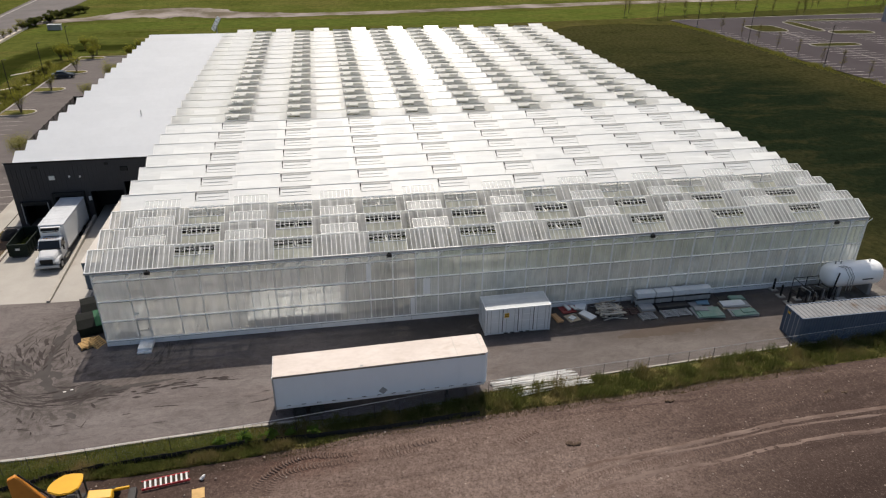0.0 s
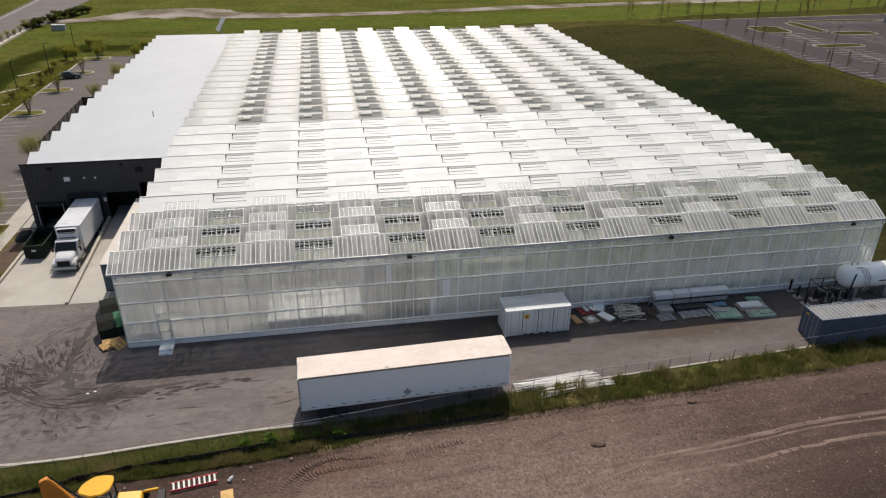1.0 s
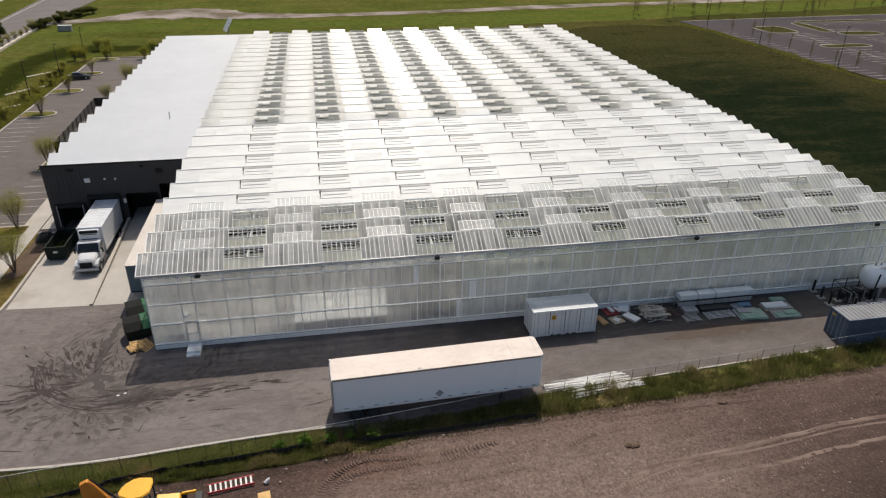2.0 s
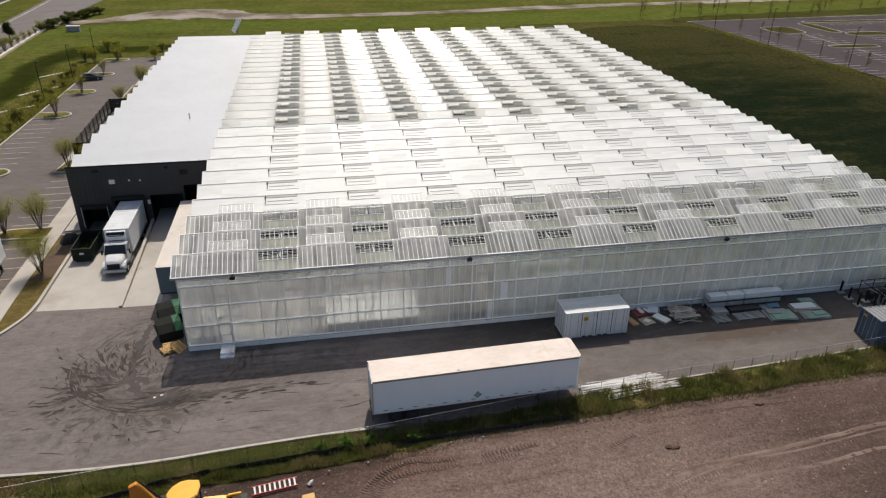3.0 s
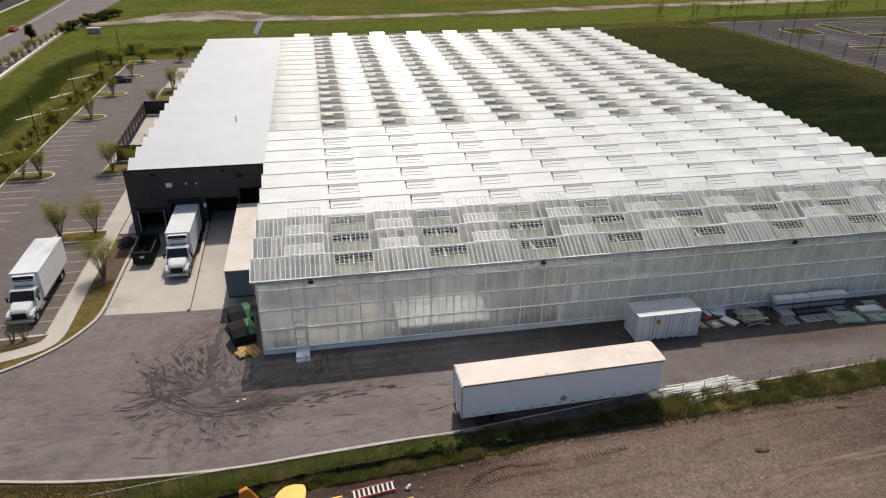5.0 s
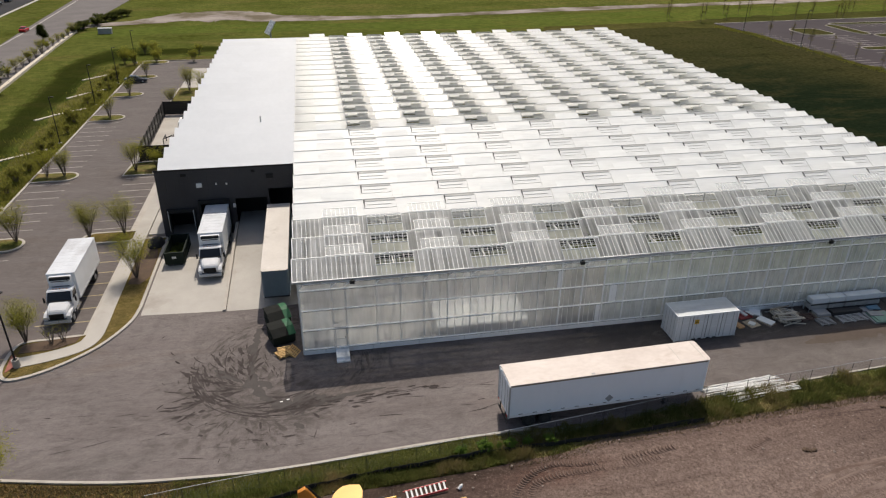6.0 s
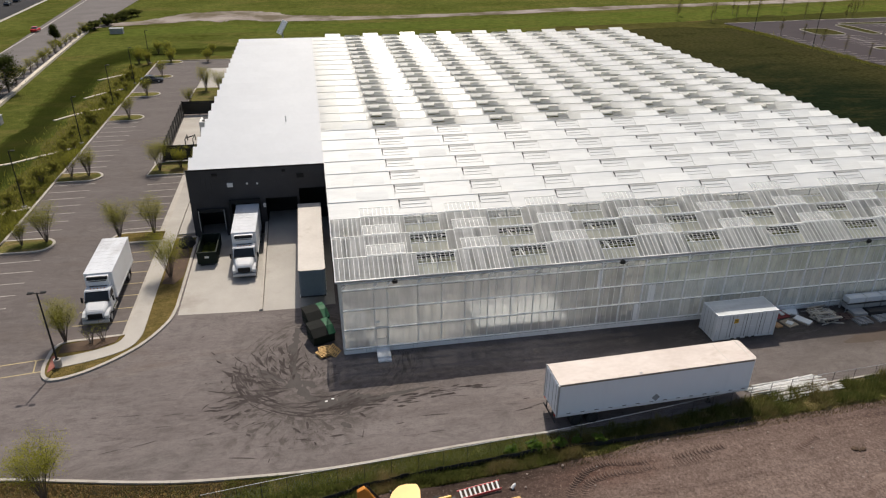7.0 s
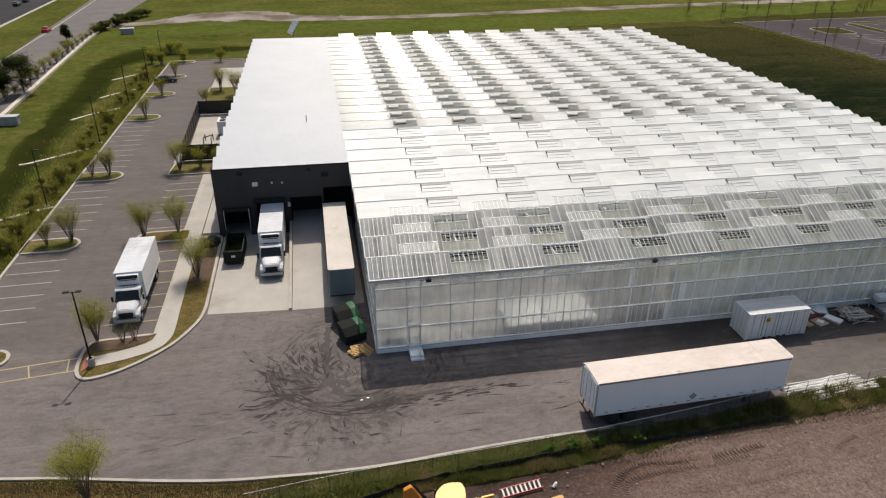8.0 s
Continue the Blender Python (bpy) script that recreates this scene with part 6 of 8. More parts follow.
def container(m, length, height, paint, roof, label, side_doors):
    """A freight container with its near left bottom corner at the origin, length along x."""
    t = thing("shipping_container", label, "container", m)
    w = 2.44
    for x in (0.0, length - 0.16):
        for y in (0.0, w - 0.16):
            bm = bmesh.new()
            bx(bm, x, x + 0.16, y, y + 0.16, 0.0, height, 0.01)
            part("corner_post", bm, paint, t)
    for y in (0.02, w - 0.12):
        for z in (0.04, height - 0.14):
            bm = bmesh.new()
            bx(bm, 0.16, length - 0.16, y, y + 0.10, z, z + 0.12)
            part("rail", bm, paint, t)
    for x in (0.02, length - 0.12):
        for z in (0.04, height - 0.14):
            bm = bmesh.new()
            bx(bm, x, x + 0.10, 0.16, w - 0.16, z, z + 0.12)
            part("rail", bm, paint, t)
    bm = bmesh.new()
    corrugated(bm, length - 0.3, 0.1, height - 0.1)
    for v in bm.verts:
        v.co += Vector((0.15, 0.045 if not side_doors else 0.10, 0))
    part("side_panel", bm, CHASSIS if side_doors else paint, t)
    bm = bmesh.new()
    corrugated(bm, length - 0.3, 0.1, height - 0.1)
    for v in bm.verts:
        v.co = Vector((v.co.x + 0.15, w - 0.045 - v.co.y, v.co.z))
    part("side_panel", bm, paint, t)
    bm = bmesh.new()
    corrugated(bm, w - 0.3, 0.1, height - 0.1)
    for v in bm.verts:
        v.co = Vector((length - 0.045 - v.co.y, v.co.x + 0.15, v.co.z))
    part("end_panel", bm, paint, t)
    bm = bmesh.new()
    corrugated(bm, length - 0.2, 0.12, w - 0.12, 0.004 if side_doors else 0.06, 0.42)
    for v in bm.verts:
        v.co = Vector((v.co.x + 0.1, v.co.z, height - 0.02 - v.co.y))
    part("roof", bm, roof, t, "ribbed steel roof")
    for k in range(2):
        bm = bmesh.new()
        y0 = 0.17 + k * (w - 0.34) / 2
        bx(bm, 0.035, 0.075, y0 + 0.01, y0 + (w - 0.34) / 2 - 0.01, 0.17, height - 0.15, 0.008)
        leaf = part("end_door", bm, paint, t)
        for y in (y0 + 0.3, y0 + 0.78):
            bm = bmesh.new()
            rod(bm, (0.015, y, 0.15), (0.015, y, height - 0.12), 0.02, 5)
            part("lock_bar", bm, GALV, leaf)
    if side_doors:
        n = 4
        for k in range(n):
            bm = bmesh.new()
            x0 = 0.17 + k * (length - 0.34) / n
            x1 = x0 + (length - 0.34) / n
            bx(bm, x0 + 0.035, x1 - 0.035, 0.03, 0.075, 0.19, height - 0.17, 0.008)
            for z in (0.55, 1.25, 1.9):
                bx(bm, x0 + 0.12, x1 - 0.12, 0.015, 0.032, z, z + 0.05)
            leaf = part("side_door", bm, paint, t)
            for x in (x0 + 0.35, x1 - 0.35):
                bm = bmesh.new()
                rod(bm, (x, 0.005, 0.12), (x, 0.005, height - 0.1), 0.025, 5)
                part("lock_bar", bm, GALV, leaf, "grey lock bar")
        for x in (1.75, 2.35, 3.2, 3.8):
            bm = bmesh.new()
            bx(bm, x, x + 0.36, 0.008, 0.019, 0.05, 0.15)
            part("fork_pocket", bm, BLACK, t)
    return t


white_box = container(pose(32.75, -3.72, 0.0, 0, 0, 0.5), 6.06, 2.70, CONT_WHITE, CONT_TOP, "white storage container with doors along its side", True)
bm = bmesh.new()
bx(bm, 1.72, 2.16, -0.03, -0.022, 1.75, 2.2)
part("sticker", bm, STICKER, white_box, "orange square sticker with two dark bars")
for z in (1.86, 2.02):
    bm = bmesh.new()
    bx(bm, 1.78, 2.10, -0.036, -0.031, z, z + 0.07)
    part("sticker_bar", bm, BLACK, white_box)
blue_box = container(pose(59.7, -9.38, 0.0), 12.19, 2.62, CONT_BLUE, CONT_ROOF, "long dark blue shipping container with a rusty grey roof", False)
bm = bmesh.new()
bx(bm, -0.012, -0.004, 1.6, 1.95, 2.1, 2.3)
part("sticker", bm, STICKER, blue_box, "small yellow label")

# ---- tank and its pipes ----
tank = thing("gas_tank", "white horizontal gas tank on grey saddles", "tank", pose(70.4, -1.95, 0.0))
R = 1.22
prof = [(-3.12, 0.0), (-3.09, 0.40), (-2.97, 0.80), (-2.74, 1.06), (-2.42, R), (2.32, R), (2.64, 1.06), (2.87, 0.80), (2.99, 0.40), (3.02, 0.0)]
bm = bmesh.new()
rings = [[bm.verts.new((x, r * math.cos(a * math.pi / 16), 2.15 + r * math.sin(a * math.pi / 16))) for a in range(32)] for x, r in prof[1:-1]]
for a, b in zip(rings, rings[1:]):
    for i in range(32):
        bm.faces.new((a[i], a[(i + 1) % 32], b[(i + 1) % 32], b[i]))
bm.faces.new(rings[0])
bm.faces.new(rings[-1][::-1])
part("shell", bm, TANK_WHITE, tank, smooth=True)
for x in (-1.7, 1.7):
    bm = bmesh.new()
    bx(bm, x - 0.18, x + 0.18, -0.95, 0.95, 0.0, 1.25, 0.02)
    part("saddle", bm, GREY_PANEL, tank)
bm = bmesh.new()
bx(bm, 0.25, 1.45, -R - 0.02, -R + 0.01, 2.02, 2.16, 0, pose(0, 0.02, 0))
part("lettering_bar", bm, CHASSIS, tank, "short dark bar of lettering")
for x in (-1.35, -1.05, -0.8):
    bm = bmesh.new()
    rod(bm, (x, -R - 0.06, 1.0), (x, -R - 0.06, 2.5), 0.03, 5)
    rod(bm, (x, -R - 0.06, 2.5), (x - 0.25, -0.75, 3.25), 0.03, 5)
    rod(bm, (x - 0.25, -0.75, 3.25), (x - 0.9, -0.5, 3.4), 0.03, 5)
    part("pipe", bm, GREY_PANEL, tank, "thin grey pipe over the shell")
bm = bmesh.new()
rod(bm, (-2.9, -1.25, 0.0), (-2.45, -1.15, 3.0), 0.07, 6)
part("riser", bm, BLACK_STEEL, tank, "black upright pipe")
for x, h in ((-2.2, 0.35), (-1.6, 0.28), (1.6, 0.25)):
    bm = bmesh.new()
    rod(bm, (x, 0, 2.15 + R - 0.02), (x, 0, 2.15 + R + h), 0.07, 6)
    part("valve", bm, GREY_PANEL, tank)
bm = bmesh.new()
prism(bm, [(65.3, -4.6), (74.3, -4.6), (74.3, -0.3), (65.3, -0.3)], 0.0, 0.10)
solid("tank_pad", bm, plain("stained_pad_concrete", (0.12, 0.11, 0.10, 1), (0.20, 0.185, 0.17, 1), 0.6, 0.9, dirt=(0.06, 0.055, 0.05, 1), dirt_at=(0.45, 0.65), spec=0.1), "stained grey concrete pad under the tank", "concrete", kind="structure")
for x, y in ((63.35, -0.4), (63.3, -1.7), (63.25, -3.0), (64.6, -2.45), (67.55, -3.0), (65.0, -4.2)):
    b = thing("bollard", "black steel bollard on a pale concrete foot", "bollard", pose(x, y, 0.1 if x > 65.3 and -4.6 < y < -0.3 else 0.0), "bollards round the tank")
    bm = bmesh.new()
    rod(bm, (0, 0, 0.12), (0, 0, 1.25), 0.11, 10)
    rod(bm, (0, 0, 1.25), (0, 0, 1.33), 0.11, 10, 0.04)
    part("post", bm, BLACK_STEEL, b)
    bm = bmesh.new()
    bx(bm, -0.35, 0.35, -0.35, 0.35, 0.0, 0.12, 0.03)
    part("foot", bm, KERB, b)
skid = thing("pump_skid", "dark piping and valves on a steel frame", "pump", pose(64.9, -2.3, 0.0))
for z in (0.1, 1.55):
    bm = bmesh.new()
    for a, b in (((0, -1.0), (3.0, -1.0)), ((0, 1.3), (3.0, 1.3)), ((0, -1.0), (0, 1.3)), ((3.0, -1.0), (3.0, 1.3))):
        rod(bm, (*a, z), (*b, z), 0.04, 5)
    part("frame", bm, CHASSIS, skid)
for p in ((0, -1.0), (1.5, -1.0), (3.0, -1.0), (0, 1.3), (1.5, 1.3), (3.0, 1.3)):
    bm = bmesh.new()
    rod(bm, (*p, 0), (*p, 1.6), 0.045, 5)
    part("upright", bm, CHASSIS, skid)
for i in range(8):
    bm = bmesh.new()
    x = 0.2 + 0.36 * i
    rod(bm, (x, -0.7, 0.05), (x, -0.7, 0.8 + 0.25 * (i % 3)), 0.05, 6)
    rod(bm, (x, -0.7, 0.8 + 0.25 * (i % 3)), (x + 0.2, 0.9, 0.6 + 0.15 * (i % 2)), 0.045, 6)
    part("pipe", bm, GALV if i % 2 else BLACK_STEEL, skid)
for x in (0.5, 1.4, 2.3):
    bm = bmesh.new()
    bx(bm, x - 0.25, x + 0.25, 0.0, 0.7, 0.05, 0.7, 0.06)
    part("pump_housing", bm, CHASSIS, skid)
for i, (x, y, w) in enumerate(((66.2, -3.9, 0.6), (67.6, -4.1, 0.7), (68.5, -3.6, 0.5))):
    block = thing("concrete_block", "pale concrete block on the pad", "block", pose(x, y, 0.10))
    bm = bmesh.new()
    bx(bm, -w, w, -0.3, 0.3, 0.0, 0.3, 0.03)
    part("body", bm, KERB, block)
rail = thing("guard_rail", "weathered wooden rail fence beside the tank", "fence", pose(66.5, -5.1, 0))
for i in range(6):
    bm = bmesh.new()
    rod(bm, (1.9 * i, 0, 0), (1.9 * i, 0, 1.25), 0.06, 6)
    part("post", bm, OLD_WOOD, rail)
for z in (0.65, 1.15):
    bm = bmesh.new()
    rod(bm, (0, 0.09, z), (9.5, 0.09, z), 0.05, 5)
    part("rail", bm, OLD_WOOD, rail)

# ---- stored material along the wall ----
rack = thing("material_rack", "long rack of grey wrapped panel bundles", "rack", pose(48.1, -1.45, 0))
for i in range(4):
    for y in (0.05, 0.85):
        bm = bmesh.new()
        bx(bm, 2.5 * i, 2.5 * i + 0.08, y, y + 0.08, 0.0, 1.1)
        part("upright", bm, GALV, rack)
for z in (0.20, 0.82):
    for y in (0.0, 0.93):
        bm = bmesh.new()
        bx(bm, 0, 7.75, y, y + 0.05, z, z + 0.1)
        part("beam", bm, CHASSIS, rack)
for i, (a, b) in enumerate(((0.1, 1.95), (2.05, 3.75), (3.85, 7.75))):
    for z0, z1 in ((0.93, 1.50), (0.30, 0.80)):
        bm = bmesh.new()
        bx(bm, a, b, 0.06, 0.92, z0, z1, 0.04)
        part("wrapped_pack", bm, CONT_WHITE if z0 > 0.5 else GREY_PANEL, rack, "bundle wrapped in pale film" if z0 > 0.5 else "")


def pile(name, label, category, x, y, rz, boards, group="stored material"):
    """Flat pieces laid on one another: each board is (dx, dy, length, width, thickness, turn, material)."""
    p = thing(name, label, category, pose(x, y, 0, 0, 0, rz), group)
    z = 0.0
    for dx, dy, l, w, th, turn, m in boards:
        bm = bmesh.new()
        bx(bm, -l / 2, l / 2, -w / 2, w / 2, 0, th, min(0.008, th / 4), pose(dx, dy, z, 0, 0, turn))
        part("sheet", bm, m, p)
        z += th + 0.002
    return p


PALE_CARD = plain("pale_brown_card", (0.36, 0.29, 0.20, 1), (0.46, 0.38, 0.28, 1), 2.0, 0.8)
BLUE_SHEET = plain("pale_blue_sheet", (0.16, 0.28, 0.36, 1), (0.20, 0.33, 0.42, 1), 1.0, 0.6)
TAN_BOARD = plain("orange_tan_board", (0.40, 0.22, 0.10, 1), (0.50, 0.30, 0.15, 1), 1.0, 0.7)
pile("panel_stack", "faded green panels in a slumped stack", "panel", 54.5, -3.4, -4, [(-0.1, 0.1, 2.5, 1.9, 0.10, 4, GREY_PANEL), (0.1, -0.1, 2.5, 1.8, 0.10, -3, GREEN_PANEL), (0.2, -0.2, 2.2, 1.5, 0.08, 3, GREEN_PANEL), (-0.5, 0.35, 1.3, 0.8, 0.08, -5, GREY_PANEL)])
pile("panel_stack", "green and grey panels lying on the asphalt", "panel", 57.9, -3.9, -4, [(0.0, 0.0, 2.6, 1.3, 0.10, -3, GREY_PANEL), (0.1, -0.2, 2.4, 0.95, 0.10, 4, GREEN_PANEL), (0.45, 0.05, 1.2, 0.7, 0.08, 8, GREEN_PANEL)])
pile("panel_stack", "grey panels stacked unevenly", "panel", 57.8, -2.6, -4, [(0.0, 0.0, 3.0, 1.25, 0.12, 3, OLD_WOOD), (0.0, 0.05, 2.7, 1.1, 0.10, -3, GREY_PANEL), (-0.2, 0.1, 2.3, 0.9, 0.08, 2, CONT_WHITE)])
pile("panel_stack", "small green sheets beside a grey frame", "panel", 58.2, -1.1, -4, [(-0.2, 0.2, 2.3, 1.2, 0.06, 2, CHASSIS), (0.5, -0.35, 1.5, 0.8, 0.10, 5, GREEN_PANEL), (0.45, -0.3, 1.3, 0.6, 0.06, -2, GREEN_PANEL)])
pile("panel_stack", "blue-grey sheets beside green panels", "panel", 54.6, -1.75, -4, [(-0.5, 0.0, 1.1, 0.8, 0.08, 8, GREY_PANEL), (0.3, 0.1, 1.2, 0.8, 0.10, -8, BLUE_SHEET)])
pile("sheet_pile", "red sheets with a white bag on them", "sheet", 41.6, -0.75, 0, [(-0.1, 0.0, 1.4, 1.2, 0.10, 8, RED_PANEL), (0.15, 0.1, 1.1, 0.9, 0.08, -14, RED_PANEL), (-0.1, 0.1, 0.35, 0.95, 0.12, 12, PVC), (0.45, -0.15, 0.3, 0.8, 0.08, 24, PVC)])
pile("sheet_pile", "white sheets dropped on the asphalt", "sheet", 43.0, -0.6, 0, [(0.0, 0.1, 1.1, 1.3, 0.08, -24, GREY_PANEL), (-0.1, 0.15, 1.0, 1.1, 0.08, -30, RAIL_WHITE)])
pile("sheet_pile", "white panels lying askew by the container", "sheet", 43.0, -2.1, 0, [(0.0, 0.0, 1.0, 1.6, 0.08, 26, OLD_WOOD), (0.05, 0.05, 0.85, 1.5, 0.08, 32, RAIL_WHITE)])
pile("sheet_pile", "crumpled pale packaging on tan boards", "sheet", 41.5, -2.2, 0, [(0.0, 0.0, 1.2, 1.2, 0.06, 14, PALE_CARD), (-0.05, -0.1, 0.6, 0.55, 0.12, 35, PVC), (0.3, 0.25, 0.4, 0.3, 0.06, -20, OLD_WOOD)])
pile("board_stack", "orange-brown board lying beside the container", "board", 40.05, -2.05, 10, [(0, 0, 0.6, 1.5, 0.10, 0, TAN_BOARD), (0.05, -0.1, 0.5, 1.3, 0.05, 5, TAN_BOARD)])
PALE_PLANK = plain("bleached_plank", (0.42, 0.38, 0.32, 1), (0.54, 0.49, 0.42, 1), 2.0, 0.8)
MAROON = plain("dark_maroon_crate", (0.06, 0.03, 0.03, 1), (0.09, 0.05, 0.045, 1), 1.5, 0.7)
lumber = thing("lumber_pile", "tangled pile of weathered lumber and pallets", "lumber", pose(45.3, -1.75, 0), "stored material")
for i in range(96):
    bm = bmesh.new()
    along = i % 3 > 0
    l = rng.uniform(1.3, 2.5) if along else rng.uniform(0.9, 2.0)
    bx(bm, -l / 2, l / 2, -0.055, 0.055, -0.025, 0.025, 0, pose(rng.uniform(-0.35, 0.35) if along else rng.uniform(-1.0, 1.0), rng.uniform(-1.2, 1.1) if along else rng.uniform(-0.5, 0.4), 0.03 + 0.0058 * i, rng.uniform(-2, 2), rng.uniform(-2, 2), (rng.gauss(-3, 7) if along else rng.gauss(84, 12))))
    part("plank", bm, (PALE_PLANK, OLD_WOOD, PALE_PLANK, GREY_PANEL, PALE_PLANK)[i % 5], lumber)
for x, y, n, m, label in ((49.0, -1.95, 9, OLD_WOOD, "brown slatted pallet load on the asphalt"), (51.5, -3.0, 6, GALV, "grey slatted frames lying flat"), (48.6, -3.1, 6, GREY_PANEL, "grey slatted pallet on the asphalt"), (47.3, -2.1, 4, MAROON, "dark low pallet load")):
    p = thing("slatted_pallet", label, "pallet", pose(x, y, 0, 0, 0, rng.uniform(-5, 5)), "stored material")
    wide = 2.8 if x > 51 else 1.5
    for i in range(n):
        bm = bmesh.new()
        bx(bm, -wide / 2, wide / 2, -0.6 + 1.2 * i / n, -0.6 + 1.2 * i / n + 0.09, 0.14, 0.18)
        part("slat", bm, m, p)
    for k in (-0.48, 0, 0.48):
        bm = bmesh.new()
        bx(bm, wide * k - 0.05, wide * k + 0.05, -0.6, 0.6, 0.0, 0.14)
        part("bearer", bm, m, p)
    if n == 9:
        bm = bmesh.new()
        bx(bm, -0.7, 0.7, -0.5, 0.5, 0.182, 0.4, 0.02)
        part("load", bm, GREY_PANEL, p)
dark_crate = thing("flat_crate", "low dark crate under the panel rack", "crate", pose(52.0, -2.0, 0), "stored material")
bm = bmesh.new()
bx(bm, -2.0, 1.2, -0.35, 0.35, 0.0, 0.4, 0.02)
part("body", bm, CHASSIS, dark_crate)
stile = thing("trestle", "pale metal trestle against the greenhouse wall", "trestle", pose(46.9, -0.5, 0))
for x in (0, 1.2):
    bm = bmesh.new()
    rod(bm, (x, 0, 0), (x, 0, 1.9), 0.03, 5)
    part("upright", bm, GALV, stile)
for z in (0.4, 1.1, 1.85):
    bm = bmesh.new()
    rod(bm, (0, 0, z), (1.2, 0, z), 0.025, 5)
    part("rung", bm, GALV, stile)


def pipe_pile(x0, x1, y0, y1, n, label, turn):
    t = thing("pipe_pile", label, "pipe", pose((x0 + x1) / 2, (y0 + y1) / 2, 0, 0, 0, turn))
    for i in range(n):
        l = (x1 - x0) * rng.uniform(0.6, 1.0)
        y = (y1 - y0) * (rng.random() - 0.5)
        sx = rng.uniform(-0.5, 0.5) * ((x1 - x0) - l)
        a = rng.gauss(0.02, 0.05)
        z = 0.06 + 0.05 * (i % 4)
        bm = bmesh.new()
        rod(bm, (sx - l / 2, y - a * l / 2, z), (sx + l / 2, y + a * l / 2, z + rng.uniform(-0.02, 0.05)), 0.038, 6)
        part("pipe", bm, PVC if i % 6 else OLD_WOOD, t)


pipe_pile(31.6, 39.0, -11.15, -10.1, 44, "loose pile of long white plastic pipes", 3)
pipe_pile(33.0, 40.0, -12.0, -11.2, 12, "white pipes half hidden in tall grass", 5)

# ---- bins, pallets ----
def bin_box(m, label):
    """A front-loading bin: two lids slope down to its front at -y."""
    t = thing("waste_bin", label, "waste bin", m, "green-lidded bins")
    bm = bmesh.new()
    profile(bm, [(-0.85, 0.12), (0.85, 0.12), (0.92, 1.50), (-0.25, 1.50), (-0.98, 1.05)], -1.0, 1.0)
    bmesh.ops.bevel(bm, geom=bm.edges[:], offset=0.04, segments=1, affect='EDGES')
    part("body", bm, GREEN_DARK, t, "dark green steel body")
    for s in (-1, 1):
        bm = bmesh.new()
        bx(bm, s * 1.06 - 0.05, s * 1.06 + 0.05, -0.5, 0.5, 0.7, 0.88)
        part("fork_sleeve", bm, GREEN_DARK, t)
        bm = bmesh.new()
        x0, x1 = (-1.04, 0.38) if s < 0 else (0.40, 1.04)
        profile(bm, [(0.97, 1.51), (0.97, 1.56), (0.3, 1.62), (-0.28, 1.56), (-1.05, 1.09), (-1.05, 1.03), (-0.25, 1.51)], x0, x1)
        part("lid", bm, GREEN_LID if s > 0 else BLACK_LID, t, "bright green lid" if s > 0 else "black lid")
    for x in (-0.7, 0.7):
        bm = bmesh.new()
        rod(bm, (x - 0.04, -0.7, 0.07), (x + 0.04, -0.7, 0.07), 0.07, 8)
        part("castor", bm, TYRE, t)
    return t


bin_box(pose(-2.35, 5.35, 0, 0, 0, 20), "dark green steel bin with one green lid beside the greenhouse")
bin_box(pose(-1.95, 2.6, 0, 0, 0, 20), "dark green steel bin with one green lid before stacked pallets")
for i, (x, y, rz, tilt) in enumerate(((-1.75, 0.3, 20, 0), (-1.8, 0.3, 35, 0), (-1.65, 0.4, 12, 12), (-0.95, 0.45, 60, 35))):
    p = thing("pallet", "pale wooden pallet thrown on a heap", "pallet", pose(x, y, 0.0 + 0.15 * i if i < 3 else 0.18, tilt, 0, rz), "pallets by the bins")
    for k in range(6):
        bm = bmesh.new()
        bx(bm, -0.55, 0.55, -0.5 + 0.18 * k, -0.5 + 0.18 * k + 0.1, 0.11, 0.135)
        part("slat", bm, WOOD, p)
    for k in (-0.5, 0, 0.5):
        bm = bmesh.new()
        bx(bm, k - 0.045, k + 0.045, -0.5, 0.5, 0.0, 0.11)
        part("bearer", bm, WOOD, p)
skip = thing("roll_off_dumpster", "dark green open-topped dumpster before a dock door", "dumpster", pose(-13.5, 18.7, 0.012))
skip.scale = (0.86, 1.0, 0.95)
bm = bmesh.new()
outer = [(-1.05, 0.0), (1.05, 0.0), (1.2, 5.0), (-1.2, 5.0)]
for (x0, x1, y0, y1) in ((-1.15, -1.08, 0.0, 4.6), (1.08, 1.15, 0.0, 4.6), (-1.08, 1.08, 4.53, 4.6), (-1.08, 1.08, 0.0, 0.07)):
    bx(bm, x0, x1, y0, y1, 0.25, 1.6)
bx(bm, -1.1, 1.1, 0.05, 4.55, 0.2, 0.27)
part("body", bm, GREEN_DARK, skip)
bm = bmesh.new()
for (x0, x1, y0, y1) in ((-1.2, -1.06, -0.04, 4.64), (1.06, 1.2, -0.04, 4.64), (-1.06, 1.06, 4.52, 4.64), (-1.06, 1.06, -0.04, 0.08)):
    bx(bm, x0, x1, y0, y1, 1.6, 1.7)
part("rim", bm, GREEN_DARK, skip)
for s in (-1, 1):
    for i in range(6):
        bm = bmesh.new()
        bx(bm, s * 1.19 - 0.04, s * 1.19 + 0.04, 0.3 + 0.8 * i, 0.4 + 0.8 * i, 0.25, 1.6)
        part("rib", bm, GREEN_DARK, skip)
bm = bmesh.new()
bx(bm, -0.9, 0.9, 0.1, 4.5, 0.0, 0.2)
part("skid", bm, CHASSIS, skip)
bm = bmesh.new()
bx(bm, -0.25, 0.25, -0.03, -0.003, 0.95, 1.2)
part("plate", bm, ALU, skip, "small white plate")
verts, faces = [], []
